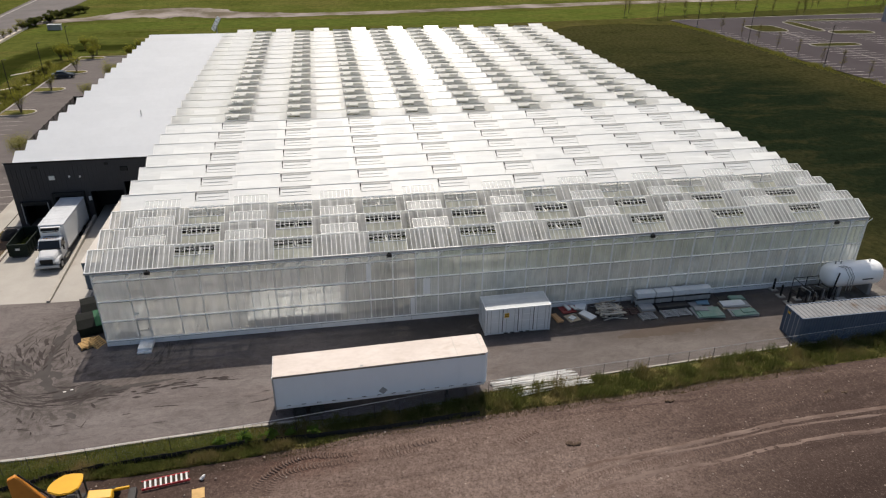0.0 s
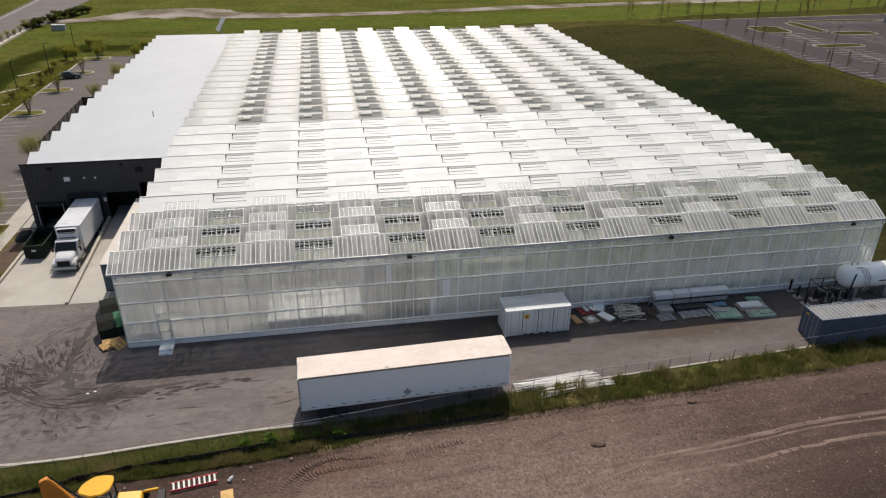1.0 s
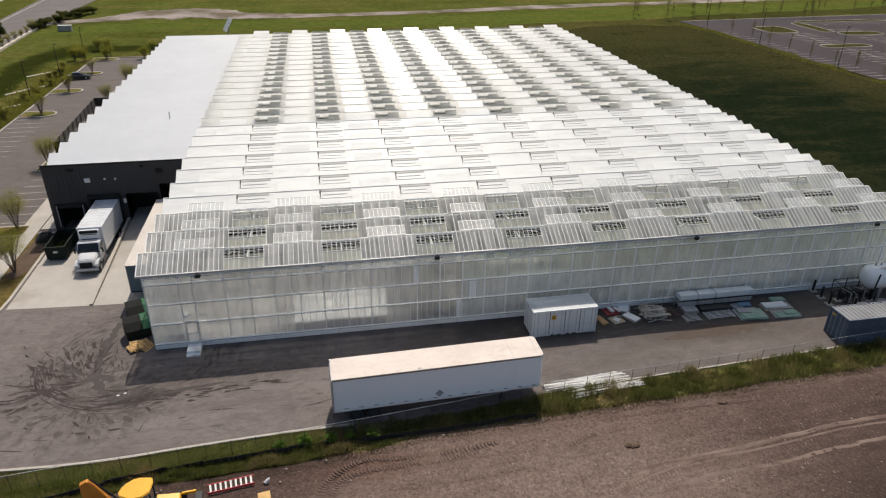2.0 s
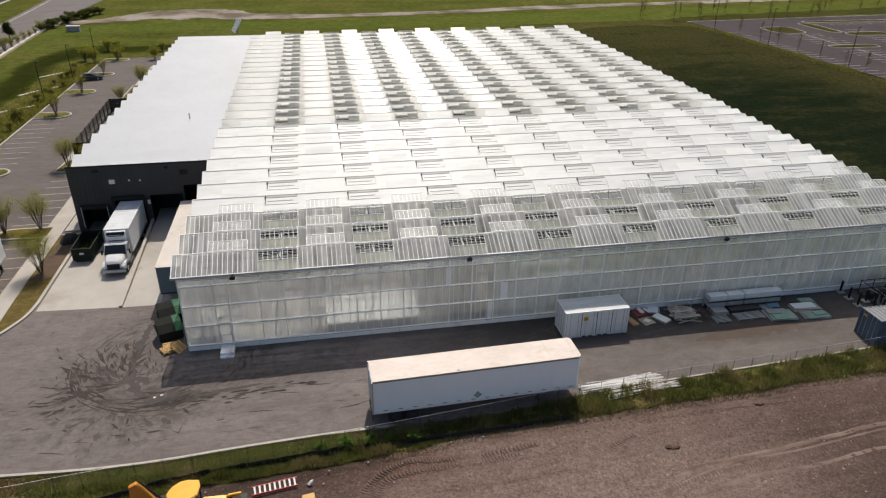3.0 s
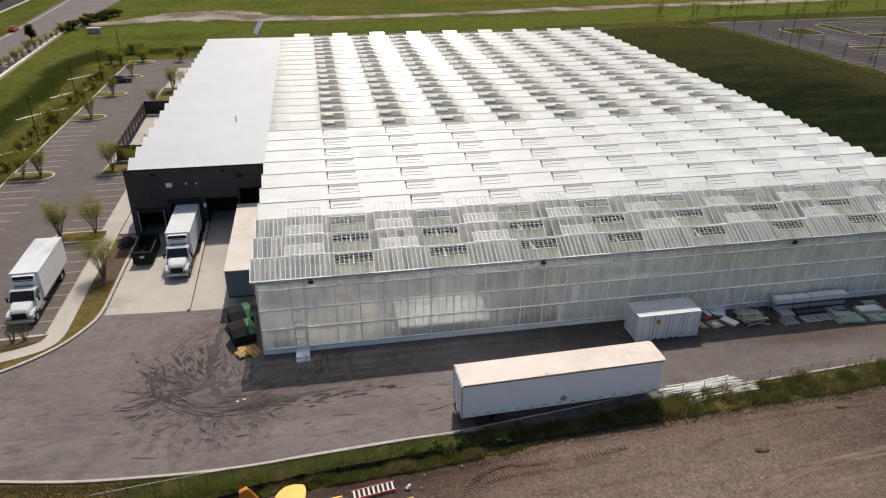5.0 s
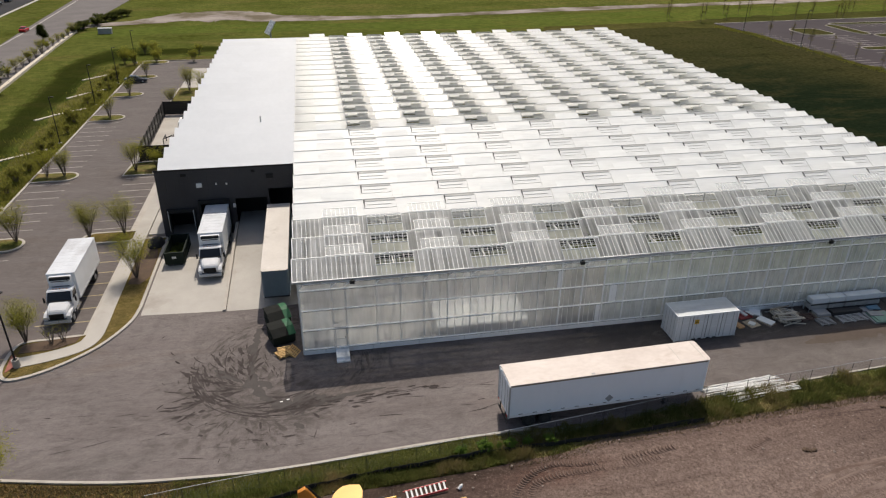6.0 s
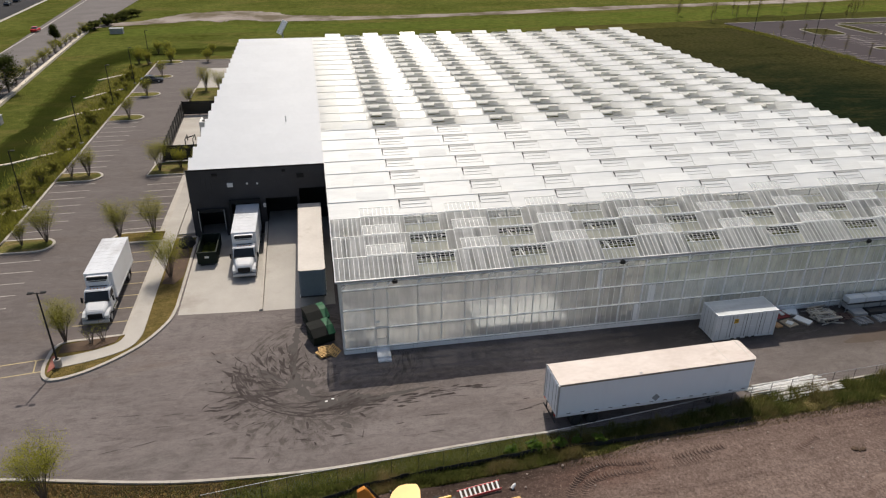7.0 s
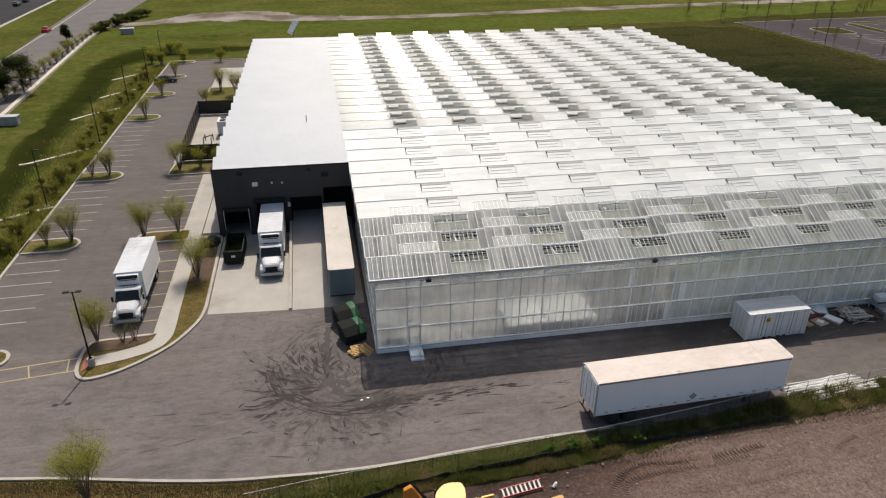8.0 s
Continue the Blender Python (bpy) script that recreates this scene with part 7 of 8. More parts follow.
for i in range(700):
    p = Vector((rng.uniform(-1.0, 1.0), rng.uniform(0.15, 4.4), rng.uniform(0.7, 1.15)))
    a, s = rng.uniform(0, 6.28), rng.uniform(0.08, 0.2)
    u, w = Vector((math.cos(a), math.sin(a), rng.uniform(-0.4, 0.4))) * s, Vector((-math.sin(a), math.cos(a), rng.uniform(-0.4, 0.4))) * s * 0.6
    b = len(verts)
    verts += [p - u, p + w, p + u, p - w]
    faces.append((b, b + 1, b + 2, b + 3))
waste = new("plant_waste", quads("plant_waste", verts, faces, DARK_LEAF))
waste.location = (-13.5, 18.7, -0.42)
waste.scale = (0.86, 1.0, 1.0)
tagged(waste, "green plant waste filling a dumpster", "plant waste", kind="stuff")

# ---- machine and litter on the dirt ----
hoe = thing("backhoe", "yellow backhoe loader with an orange rusty boom", "backhoe", pose(2.72, -19.0, 0.12, 0, 0, 6))
bm = bmesh.new()
prism(bm, [(-1.02, -0.12), (-0.90, -0.50), (-0.28, -0.90), (0.38, -0.92), (0.80, -0.62), (0.96, 0.12), (0.88, 0.62), (0.25, 0.80), (-0.22, 0.78), (-0.62, 0.46), (-0.84, 0.28)], 2.52, 2.68)
bmesh.ops.bevel(bm, geom=[e for e in bm.edges], offset=0.05, segments=2, affect='EDGES')
part("canopy", bm, YELLOW, hoe, "yellow cab roof")
for x, y in ((-0.8, -0.62), (-0.8, 0.62), (0.8, -0.62), (0.8, 0.62)):
    bm = bmesh.new()
    bx(bm, x - 0.05, x + 0.05, y - 0.05, y + 0.05, 1.0, 2.52)
    part("cab_post", bm, CHASSIS, hoe)
bm = bmesh.new()
bx(bm, -0.9, 0.9, -0.65, 0.65, 0.55, 1.05, 0.05)
bx(bm, -0.3, 0.3, -0.3, 0.3, 1.05, 1.5, 0.08)
part("cab_floor", bm, CHASSIS, hoe)
bm = bmesh.new()
profile(bm, [(-0.40, 0.7), (-0.40, 1.42), (0.40, 1.42), (0.40, 0.7)], 0.95, 2.35)
for v in bm.verts:
    if v.co.x > 2 and v.co.z > 1:
        v.co.z -= 0.22
bmesh.ops.bevel(bm, geom=bm.edges[:], offset=0.06, segments=1, affect='EDGES')
part("hood", bm, YELLOW, hoe)
for s in (-1, 1):
    bm = bmesh.new()
    bx(bm, 0.9, 3.2, s * 0.75 - 0.08, s * 0.75 + 0.08, 0.6, 0.8, 0.03)
    part("loader_arm", bm, YELLOW, hoe)
    wheel(hoe, -0.5, s * 0.95, 0.68, 0.4, s, "y")
    wheel(hoe, 2.2, s * 0.85, 0.42, 0.3, s, "y")
bm = bmesh.new()
profile(bm, [(-0.95, 0.0), (-0.95, 0.42), (0.95, 0.42), (0.95, 0.0)], 3.1, 3.55)
part("loader_bucket", bm, CHASSIS, hoe)
bm = bmesh.new()
beam = [(-3.02, 1.2), (-2.95, 3.75), (-2.50, 3.95), (-2.25, 3.55), (-1.35, 1.75), (-0.95, 1.0), (-1.30, 0.8), (-2.35, 2.2), (-2.48, 1.2)]
sides = [[bm.verts.new((x, y, z)) for x, z in beam] for y in (-0.14, 0.16)]
bm.faces.new(sides[0])
bm.faces.new(sides[1][::-1])
for k in range(len(beam)):
    m = (k + 1) % len(beam)
    bm.faces.new((sides[0][m], sides[0][k], sides[1][k], sides[1][m]))
bmesh.ops.recalc_face_normals(bm, faces=bm.faces[:])
bmesh.ops.bevel(bm, geom=bm.edges[:], offset=0.03, segments=1, affect='EDGES')
part("boom", bm, ORANGE, hoe, "orange rusty boom")
bm = bmesh.new()
rod(bm, (-0.95, 0.05, 1.6), (-2.35, 0.05, 3.95), 0.06, 6)
rod(bm, (-1.0, 0.26, 1.3), (-2.3, 0.26, 3.6), 0.035, 6)
part("ram", bm, BLACK_STEEL, hoe)
bm = bmesh.new()
profile(bm, [(-0.35, 0.25), (-0.35, 0.95), (0.45, 0.95), (0.45, 0.25)], -3.1, -2.5)
part("digging_bucket", bm, CHASSIS, hoe)
ladder = thing("ladder", "red fibreglass ladder with white rungs propped on bare dirt", "ladder", pose(6.42, -17.72, 0.14, 0, 0, 8.5))
for y, z, h in ((0.0, 0.0, 0.16), (0.50, 0.28, 0.09)):
    bm = bmesh.new()
    bx(bm, 0, 3.02, y - 0.03, y + 0.03, z, z + h, 0.01)
    part("stile", bm, RED_FIBRE, ladder)
for i in range(9):
    bm = bmesh.new()
    x = 0.16 + 0.325 * i
    v = [bm.verts.new((x + dx, y, z)) for dx in (0.0, 0.12) for y, z in ((0.0, 0.16), (0.03, 0.12), (0.50, 0.30), (0.48, 0.36))]
    for f in ((0, 1, 2, 3), (7, 6, 5, 4), (0, 4, 5, 1), (1, 5, 6, 2), (2, 6, 7, 3), (3, 7, 4, 0)):
        bm.faces.new([v[k] for k in f])
    bmesh.ops.recalc_face_normals(bm, faces=bm.faces[:])
    part("rung", bm, PVC, ladder, "flat white rung")
for x in (0.5, 2.5):
    bm = bmesh.new()
    rod(bm, (x, 0.50, 0.30), (x, 0.56, -0.05), 0.03, 6)
    part("prop", bm, OLD_WOOD, ladder, "short wooden prop")
pile("board_stack", "pale plywood board lying on bare dirt", "board", 10.1, -18.6, 8, [(0, 0, 0.8, 0.9, 0.08, 0, WOOD)]).location.z = 0.14
jug = thing("plastic_jug", "white plastic jug tipped over on the dirt", "jug", pose(10.1, -17.35, 0.16, 0, 50, 30))
bm = bmesh.new()
rod(bm, (0, 0, 0), (0, 0, 0.28), 0.11, 8)
rod(bm, (0, 0, 0.28), (0, 0, 0.42), 0.11, 8, 0.04)
part("body", bm, PVC, jug)
verts, faces = [], []
for i in range(2600):
    x, v = rng.uniform(-6, 95), rng.random() ** 1.4
    y = dirt_edge(x) - 0.4 - v * 36
    r = rng.choice((0.02, 0.03, 0.03, 0.04, 0.05, 0.09)) * rng.uniform(0.7, 1.2)
    z = max(-0.02, (dirt_height(x, y) + 0.14)) + r * 0.3
    b = len(verts)
    verts += [(x + r * rng.uniform(0.7, 1.2) * sx, y + r * rng.uniform(0.7, 1.2) * sy, z + r * 0.6 * rng.uniform(0.7, 1.2) * sz) for sx, sy, sz in ((1, 0, 0), (-1, 0, 0), (0, 1, 0), (0, -1, 0), (0, 0, 1), (0, 0, -1))]
    faces += [(b + i0, b + i1, b + i2) for i0, i1, i2 in ((0, 2, 4), (2, 1, 4), (1, 3, 4), (3, 0, 4), (2, 0, 5), (1, 2, 5), (3, 1, 5), (0, 3, 5))]
tagged(new("stones", quads("stones", verts, faces, STONES)), "scattered pale stones and clods on the dirt", "stones", kind="stuff")
for x, y, s in ((35.9, -18.2, 0.8), (45.0, -14.9, 0.6), (58.0, -15.9, 0.6), (59.3, -16.2, 0.5)):
    clod = thing("dirt_clod", "dark heap of turned earth and roots", "earth", pose(x, y, max(-0.02, dirt_height(x, y) + 0.14), 0, 0, rng.uniform(-15, 15)))
    for k in range(5):
        bm = bmesh.new()
        bmesh.ops.create_icosphere(bm, subdivisions=2, radius=0.22 * s * rng.uniform(0.6, 1.2))
        for v in bm.verts:
            v.co *= 1 + 0.5 * noise.noise(v.co * 6 + Vector((k, x, 0)))
            v.co.z *= 0.6
            v.co += Vector((0.25 * k - 0.5, 0.12 * math.sin(k * 2.1), 0.03)) * s
        part("lump", bm, MULCH, clod)


# ---- pavements, islands and markings of the lot ----
def island(name, line, label, fill, top=0.12):
    """A kerbed bed: the kerb runs round it, the fill lies just below the kerb's top."""
    bm = bmesh.new()
    ribbon(bm, line, 0.30, -0.05, 0.15, close=True)
    t = solid(name, bm, KERB, label, "kerb", kind="structure")
    bm = bmesh.new()
    prism(bm, line, -0.05, top)
    bmesh.ops.triangulate(bm, faces=[f for f in bm.faces if len(f.verts) > 4])
    part("bed", bm, fill, t)
    return t


def finger(x0, x1, y0, y1, label, fill):
    """A bed with a rounded end at x1."""
    r = (y1 - y0) / 2
    s = 1 if x1 > x0 else -1
    arc = [(x1 - s * r + s * r * math.cos(a), y0 + r + r * math.sin(a)) for a in [(-90 + 20 * i) * math.pi / 180 for i in range(10)]]
    return island("kerb_island", [(x0, y0)] + arc + [(x0, y1)], label, fill)


corner = smooth_line([(-15.45, 26.0), (-15.45, 20), (-15.45, 12), (-15.5, 10), (-15.95, 7.6), (-17.8, 4.2), (-20.8, 1.55), (-23.3, 0.5), (-24.5, 1.0), (-24.95, 3.0), (-24.6, 5.7), (-22.0, 6.1), (-19.4, 6.3)], 4)
strip_bed = island("kerb_island", corner + [(-19.4, 26.0)], "kerbed strip of dry lawn beside the apron", DRY_GRASS)
bm = bmesh.new()
walk_line = smooth_line([(-18.55, 47.0), (-18.6, 30), (-18.6, 14), (-18.5, 8), (-18.6, 5.6), (-19.4, 4.3), (-21.5, 3.35), (-24.0, 2.75)], 5)
ribbon(bm, walk_line, 1.5, 0.0, 0.165)
sidewalk = solid("sidewalk", bm, CONCRETE, "pale concrete footpath curving to a kerb", "pavement", kind="structure")
bm = bmesh.new()
prism(bm, [(-24.3, 4.2), (-21.5, 4.35), (-19.9, 5.2), (-19.7, 6.1), (-22.0, 5.95), (-24.3, 5.5)], 0.0, 0.15)
part("mulch_bed", bm, MULCH, strip_bed, "brown mulch bed")
bm = bmesh.new()
prism(bm, [(-17.6, 15.2), (-16.4, 15.0), (-15.7, 16.5), (-15.7, 21), (-16.3, 24.5), (-17.4, 24.8), (-17.7, 20)], 0.0, 0.132)
part("mulch_bed", bm, MULCH, strip_bed, "brown mulch round a shrub")
tarp = thing("covered_heap", "rounded heap under a black cover beside a dumpster", "heap", pose(-16.4, 24.2, 0.12))
bm = bmesh.new()
bmesh.ops.create_icosphere(bm, subdivisions=3, radius=1.0)
for v in bm.verts:
    v.co = Vector((v.co.x * 0.95, v.co.y * 1.2, max(0.0, v.co.z) * 0.9)) * (1 + 0.12 * noise.noise(v.co * 2))
part("cover", bm, SILT, tarp)
finger(-18.0, -25.0, 25.7, 28.4, "rounded kerbed bed with dry grass", DRY_GRASS)
for y0, y1 in ((25.1, 28.4), (46.8, 50.2), (76.2, 79.8), (92.9, 96.3), (108.4, 111.6), (123.4, 126.8)):
    finger(-36.9, -31.2, y0, y1, "rounded kerbed bed in the parking lot", STRIP_GRASS)
finger(-48, -31.0, 3.2, 5.9, "rounded kerbed bed at a lot entrance", DRY_GRASS)
island("kerb_island", [(-25.0, 47.6), (-16.0, 47.6), (-16.0, 53.0), (-23.4, 53.0), (-24.6, 52.4)], "kerbed bed before a black fence", STRIP_GRASS)
island("kerb_island", [(-24.8, 80), (-16.0, 80), (-16.0, 98.4), (-24.8, 98.4)], "kerbed bed beyond a black fence", STRIP_GRASS)
bm = bmesh.new()
prism(bm, [(-24.6, 98.6), (-16, 98.6), (-16, 117), (-24.6, 117)], -0.05, 0.14)
solid("paving", bm, CONCRETE, "pale concrete paving before the hall entrance", "pavement", kind="structure")
bm = bmesh.new()
prism(bm, [(-17.75, 27.0), (-15.7, 27.0), (-15.7, 47.4), (-17.75, 47.4)], -0.05, 0.14)
solid("paving", bm, CONCRETE, "pale concrete strip beside the dark hall", "pavement", kind="structure")
bm = bmesh.new()
prism(bm, [(-19.4, 28.5), (-19.35, 28.5), (-19.35, 47.0), (-20.05, 47.0), (-20.05, 28.5)], -0.05, 0.15)
solid("kerb", bm, KERB, "straight pale kerb along a footpath", "kerb", kind="structure")
bm = bmesh.new()
ribbon(bm, [(-36.95, 6.2), (-36.95, 60), (-37.05, 127), (-20, 127)], 0.3, -0.05, 0.15)
solid("kerb", bm, KERB, "straight pale kerb along the parking lot", "kerb", kind="structure")


def line_piece(a, b, w, mat, name="parking_line"):
    d = Vector((b[0] - a[0], b[1] - a[1])).normalized()
    s = Vector((-d.y, d.x)) * w / 2
    bm = bmesh.new()
    bm.faces.new([bm.verts.new((x, y, 0.006)) for x, y in ((a[0] + s.x, a[1] + s.y), (a[0] - s.x, a[1] - s.y), (b[0] - s.x, b[1] - s.y), (b[0] + s.x, b[1] + s.y))])
    return part(name, bm, mat, yard)


for y in [8.8 + 2.42 * i for i in range(7)] + [29.8 + 2.42 * i for i in range(8)]:
    line_piece((-24.4, y - 0.1), (-19.5, y + 0.05), 0.11, PAINT_LINE if y > 26 else YELLOW_LINE)
for y in [10.5 + 2.5 * i for i in range(6)] + [30.8 + 2.5 * i for i in range(7)] + [52.6 + 2.5 * i for i in range(10)]:
    line_piece((-36.7, y - 0.1), (-31.5, y + 0.05), 0.11, PAINT_LINE)
for a, b in (((-31.5, 3.0), (-25.1, 3.75)), ((-31.5, 1.2), (-25.0, 1.95)), ((-28.4, 1.55), (-29.0, 3.3)), ((-25.9, 3.65), (-25.6, 1.9))):
    line_piece(a, b, 0.12, YELLOW_LINE)
bm = bmesh.new()
prism(bm, [(-24.7, 3.9), (-24.3, 3.9), (-23.9, 2.2), (-24.4, 1.5)], 0.0, 0.17)
part("warning_plate", bm, plain("red_tactile_plate", (0.22, 0.07, 0.05, 1), (0.28, 0.10, 0.07, 1), 2.0, 0.8), strip_bed, "red tactile plate")


# ---- lamps ----
def lamp_post(x, y, height, heads, label, base=0.7, z=0.0, lean=0.0):
    t = thing("street_lamp", label, "street lamp", pose(x, y, z), "dark lamp posts")
    bm = bmesh.new()
    rod(bm, (0, 0, 0), (0, 0, base), 0.30, 14)
    part("footing", bm, KERB, t, "round pale concrete footing")
    bm = bmesh.new()
    rod(bm, (0, 0, base), (0, 0, height), 0.085, 8, 0.06)
    bx(bm, -0.16, 0.16, -0.16, 0.16, base, base + 0.04)
    part("pole", bm, BLACK_STEEL, t)
    for s in heads:
        bm = bmesh.new()
        rod(bm, (0, 0, height - 0.1), (s * 0.3, 0, height - 0.05), 0.035, 6)
        bx(bm, min(s * 0.25, s * 0.70), max(s * 0.25, s * 0.70), -0.15, 0.15, height - 0.07, height + 0.05, 0.03)
        part("head", bm, BLACK_STEEL, t, "flat dark lamp head")
    return t


lamp_post(-23.7, 2.3, 7.2, (-1, 1), "dark twin-headed lamp post on a concrete footing", 0.75, 0.1)
for x, y in ((-38.0, 38.4), (-37.9, 64.1), (-38.3, 87.3), (-37.8, 104), (-38.5, 125)):
    lamp_post(x, y, 7.6, (1,), "dark single-headed lamp post by the parking lot", 0.3)
for x, y in ((135.8, 122), (137.0, 92.0), (134.5, 147.8)):
    lamp_post(x, y, 9.6, (1,), "tall dark lamp post beside the far lot")


# ---- shrubs and trees ----
def leaf_cloud(pts, spread, count, size, flat=0.7):
    """Many small leaves round the given tips."""
    verts, faces = [], []
    for i in range(count):
        c = rng.choice(pts)
        p = Vector(c) + Vector((rng.gauss(0, spread), rng.gauss(0, spread), rng.gauss(0, spread * flat)))
        a, s = rng.uniform(0, 6.28), size * rng.uniform(0.6, 1.3)
        u = Vector((math.cos(a), math.sin(a), rng.uniform(-0.7, 0.7))) * s
        w = Vector((-math.sin(a), math.cos(a), rng.uniform(-0.7, 0.7))) * s * 0.6
        b = len(verts)
        verts += [p - u, p + w, p + u, p - w]
        faces.append((b, b + 1, b + 2, b + 3))
    return verts, faces


def shrub_meshes(height, spread, leaves, leaf, size=0.11, stems=9):
    """Bare grey stems fanning up from one foot, with leaves at their tips."""
    bm = bmesh.new()
    tips = []
    for i in range(stems):
        a = 6.283 * i / stems + rng.uniform(-0.3, 0.3)
        out = spread * rng.uniform(0.35, 1.0)
        top = Vector((math.cos(a) * out, math.sin(a) * out, height * rng.uniform(0.65, 1.0)))
        mid = top * 0.5 + Vector((rng.uniform(-0.1, 0.1), rng.uniform(-0.1, 0.1), height * 0.08))
        rod(bm, (0.10 * math.cos(a), 0.10 * math.sin(a), 0), mid, 0.030, 5, 0.020)
        rod(bm, mid, top, 0.020, 4, 0.007)
        tips.append(top)
        for k in range(8):
            q = mid.lerp(top, rng.uniform(-0.5, 0.85))
            e = q + Vector((rng.uniform(-0.7, 0.7), rng.uniform(-0.7, 0.7), rng.uniform(0.3, 0.9))) * height * 0.20
            rod(bm, q, e, 0.012, 3, 0.005)
            if e.z > height * 0.35:
                tips.append(e)
                tips.append(e * 0.85 + top * 0.15)
    stem = finish("stem", bm, BARK)
    v, f = leaf_cloud(tips, height * 0.085, leaves, size)
    return stem, quads("foliage", v, f, leaf)


def sapling_meshes():
    """A slim young tree: one thin trunk with short upright twigs all along it."""
    bm = bmesh.new()
    rod(bm, (0, 0, 0), (0.1, 0.05, 5.2), 0.05, 5, 0.012)
    tips = []
    for i in range(22):
        z = rng.uniform(1.2, 4.6)
        a, out = rng.uniform(0, 6.28), rng.uniform(0.35, 0.85) * (1.15 - z / 6)
        e = Vector((math.cos(a) * out, math.sin(a) * out, z + rng.uniform(0.4, 0.8)))
        rod(bm, (0, 0, z), e, 0.015, 3, 0.005)
        tips += [e, e * 0.6 + Vector((0, 0, z * 0.4))]
    stem = finish("stem", bm, BARK)
    v, f = leaf_cloud(tips, 0.20, 420, 0.09)
    return stem, quads("foliage", v, f, SAPLING_LEAF)


kinds = {
    "sparse": [shrub_meshes(4.2, 1.8, 8000, LEAF, 0.042, 17) for i in range(3)],
    "bare": [shrub_meshes(2.0, 0.9, 60, LEAF, 0.06) for i in range(2)],
    "full": [shrub_meshes(3.4, 1.5, 3200, LEAF, 0.07, 13) for i in range(2)],
    "dark": [shrub_meshes(2.7, 1.35, 3000, OLIVE_LEAF, 0.065, 16) for i in range(2)],
    "bush": [shrub_meshes(1.7, 1.9, 2600, BUSH_LEAF, 0.11, 14) for i in range(2)],
    "weed": [shrub_meshes(0.9, 0.6, 420, WEED_LEAF, 0.075, 8) for i in range(3)],
    "sapling": [sapling_meshes() for i in range(3)],
}


def shrub(kind, x, y, scale, label, z=0.0, category="shrub"):
    stem, fol = rng.choice(kinds[kind])
    t = thing(category, label, category, pose(x, y, z, 0, 0, rng.uniform(0, 360)), category + "s")
    t.scale = (scale, scale, scale)
    shared("trunk" if category == "tree" else "stem", stem, t)
    shared("foliage", fol, t)


for x, y, s in ((-20.3, -12.7, 1.05), (-24.2, 6.0, 0.95), (-24.3, 27.4, 1.0), (-20.6, 28.0, 1.0), (-23.6, 49.6, 1.0), (-32.2, 27.6, 1.0), (-33.0, 48.9, 0.95), (-34.6, 27.0, 0.7), (-33.6, 78.0, 0.9), (-35.3, 49.0, 0.8), (-22.4, 96.2, 1.1), (-19.0, 92.0, 1.1), (-24.0, 84.5, 0.8), (-33.5, 94.0, 0.8), (-33.5, 111.0, 0.8)):
    shrub("sparse", x, y, s, "multi-stemmed shrub with sparse yellow-green leaves in a bed", 0.1)
shrub("sparse", -17.0, 16.6, 1.1, "half-bare multi-stemmed shrub on dry lawn", 0.1)
shrub("full", -20.8, 50.3, 0.85, "leafy olive shrub before a black fence", 0.1)
shrub("full", -18.0, 50.6, 0.8, "leafy olive shrub before a black fence", 0.1)
for x, y in ((-21.0, 5.7), (-21.9, 5.4)):
    shrub("bare", x, y, 0.9, "nearly leafless small shrub in brown mulch", 0.12)
for i in range(30):
    shrub("dark", -38.6 - rng.random() * 2.6, 20 + i * 3.3 + rng.uniform(-1.5, 1.5), rng.uniform(0.3, 0.7), "low olive-green shrub beside the lot kerb", -0.05)
for x, y, s in ((-38.6, 30.5, 1.25), (-38.2, 26.0, 1.1), (-40.2, 27.5, 1.2), (-38.4, 43.0, 1.0), (-38.8, 47.5, 1.3), (-40.5, 24.0, 1.1), (-38.5, 52.0, 0.9), (-38.4, 70.0, 0.9), (-39.0, 76.0, 1.2), (-38.6, 92.0, 1.1), (-39.2, 109.0, 1.2)):
    shrub("dark", x, y, s * 0.68, "broad olive-green shrub beside the lot kerb", -0.05)
for i in range(10):
    shrub("full", rng.uniform(-42, -22), rng.uniform(119, 138), rng.uniform(0.6, 1.0), "yellow-green shrub at the end of the lot", -0.05)
for i in range(9):
    shrub("dark", 76.5 + rng.uniform(0, 3), 10 + i * 6.3 + rng.uniform(-2, 2), rng.uniform(0.35, 0.6), "low olive shrub beside the greenhouse", -0.05)
for i, y in enumerate((140, 131, 122, 113, 104, 96, 88, 80, 72)):
    shrub("sapling", 138.5 + rng.uniform(-0.5, 0.8), y, rng.uniform(0.8, 1.1), "slim young tree with thin foliage by a lot", -0.05, "tree")
for i in range(22):
    shrub("sapling", 120 + i * 5.5 + rng.uniform(-2, 2), 170 + rng.uniform(-6, 14), rng.uniform(0.9, 1.3), "slim young tree on a far verge", -0.05, "tree")
for i in range(18):
    shrub("sparse" if i % 3 else "full", -61.6 - i * 0.16, 84 + i * 5.0, rng.uniform(0.5, 0.9), "sparse yellowish shrub between road and stone wall", 0.0)

for i in range(10):
    x = rng.uniform(9.5, 18)
    shrub("weed", x, -13.9 - 0.35 * rng.random(), rng.uniform(0.5, 1.0), "low leafy weed beside a silt fence", -0.03, "weed")


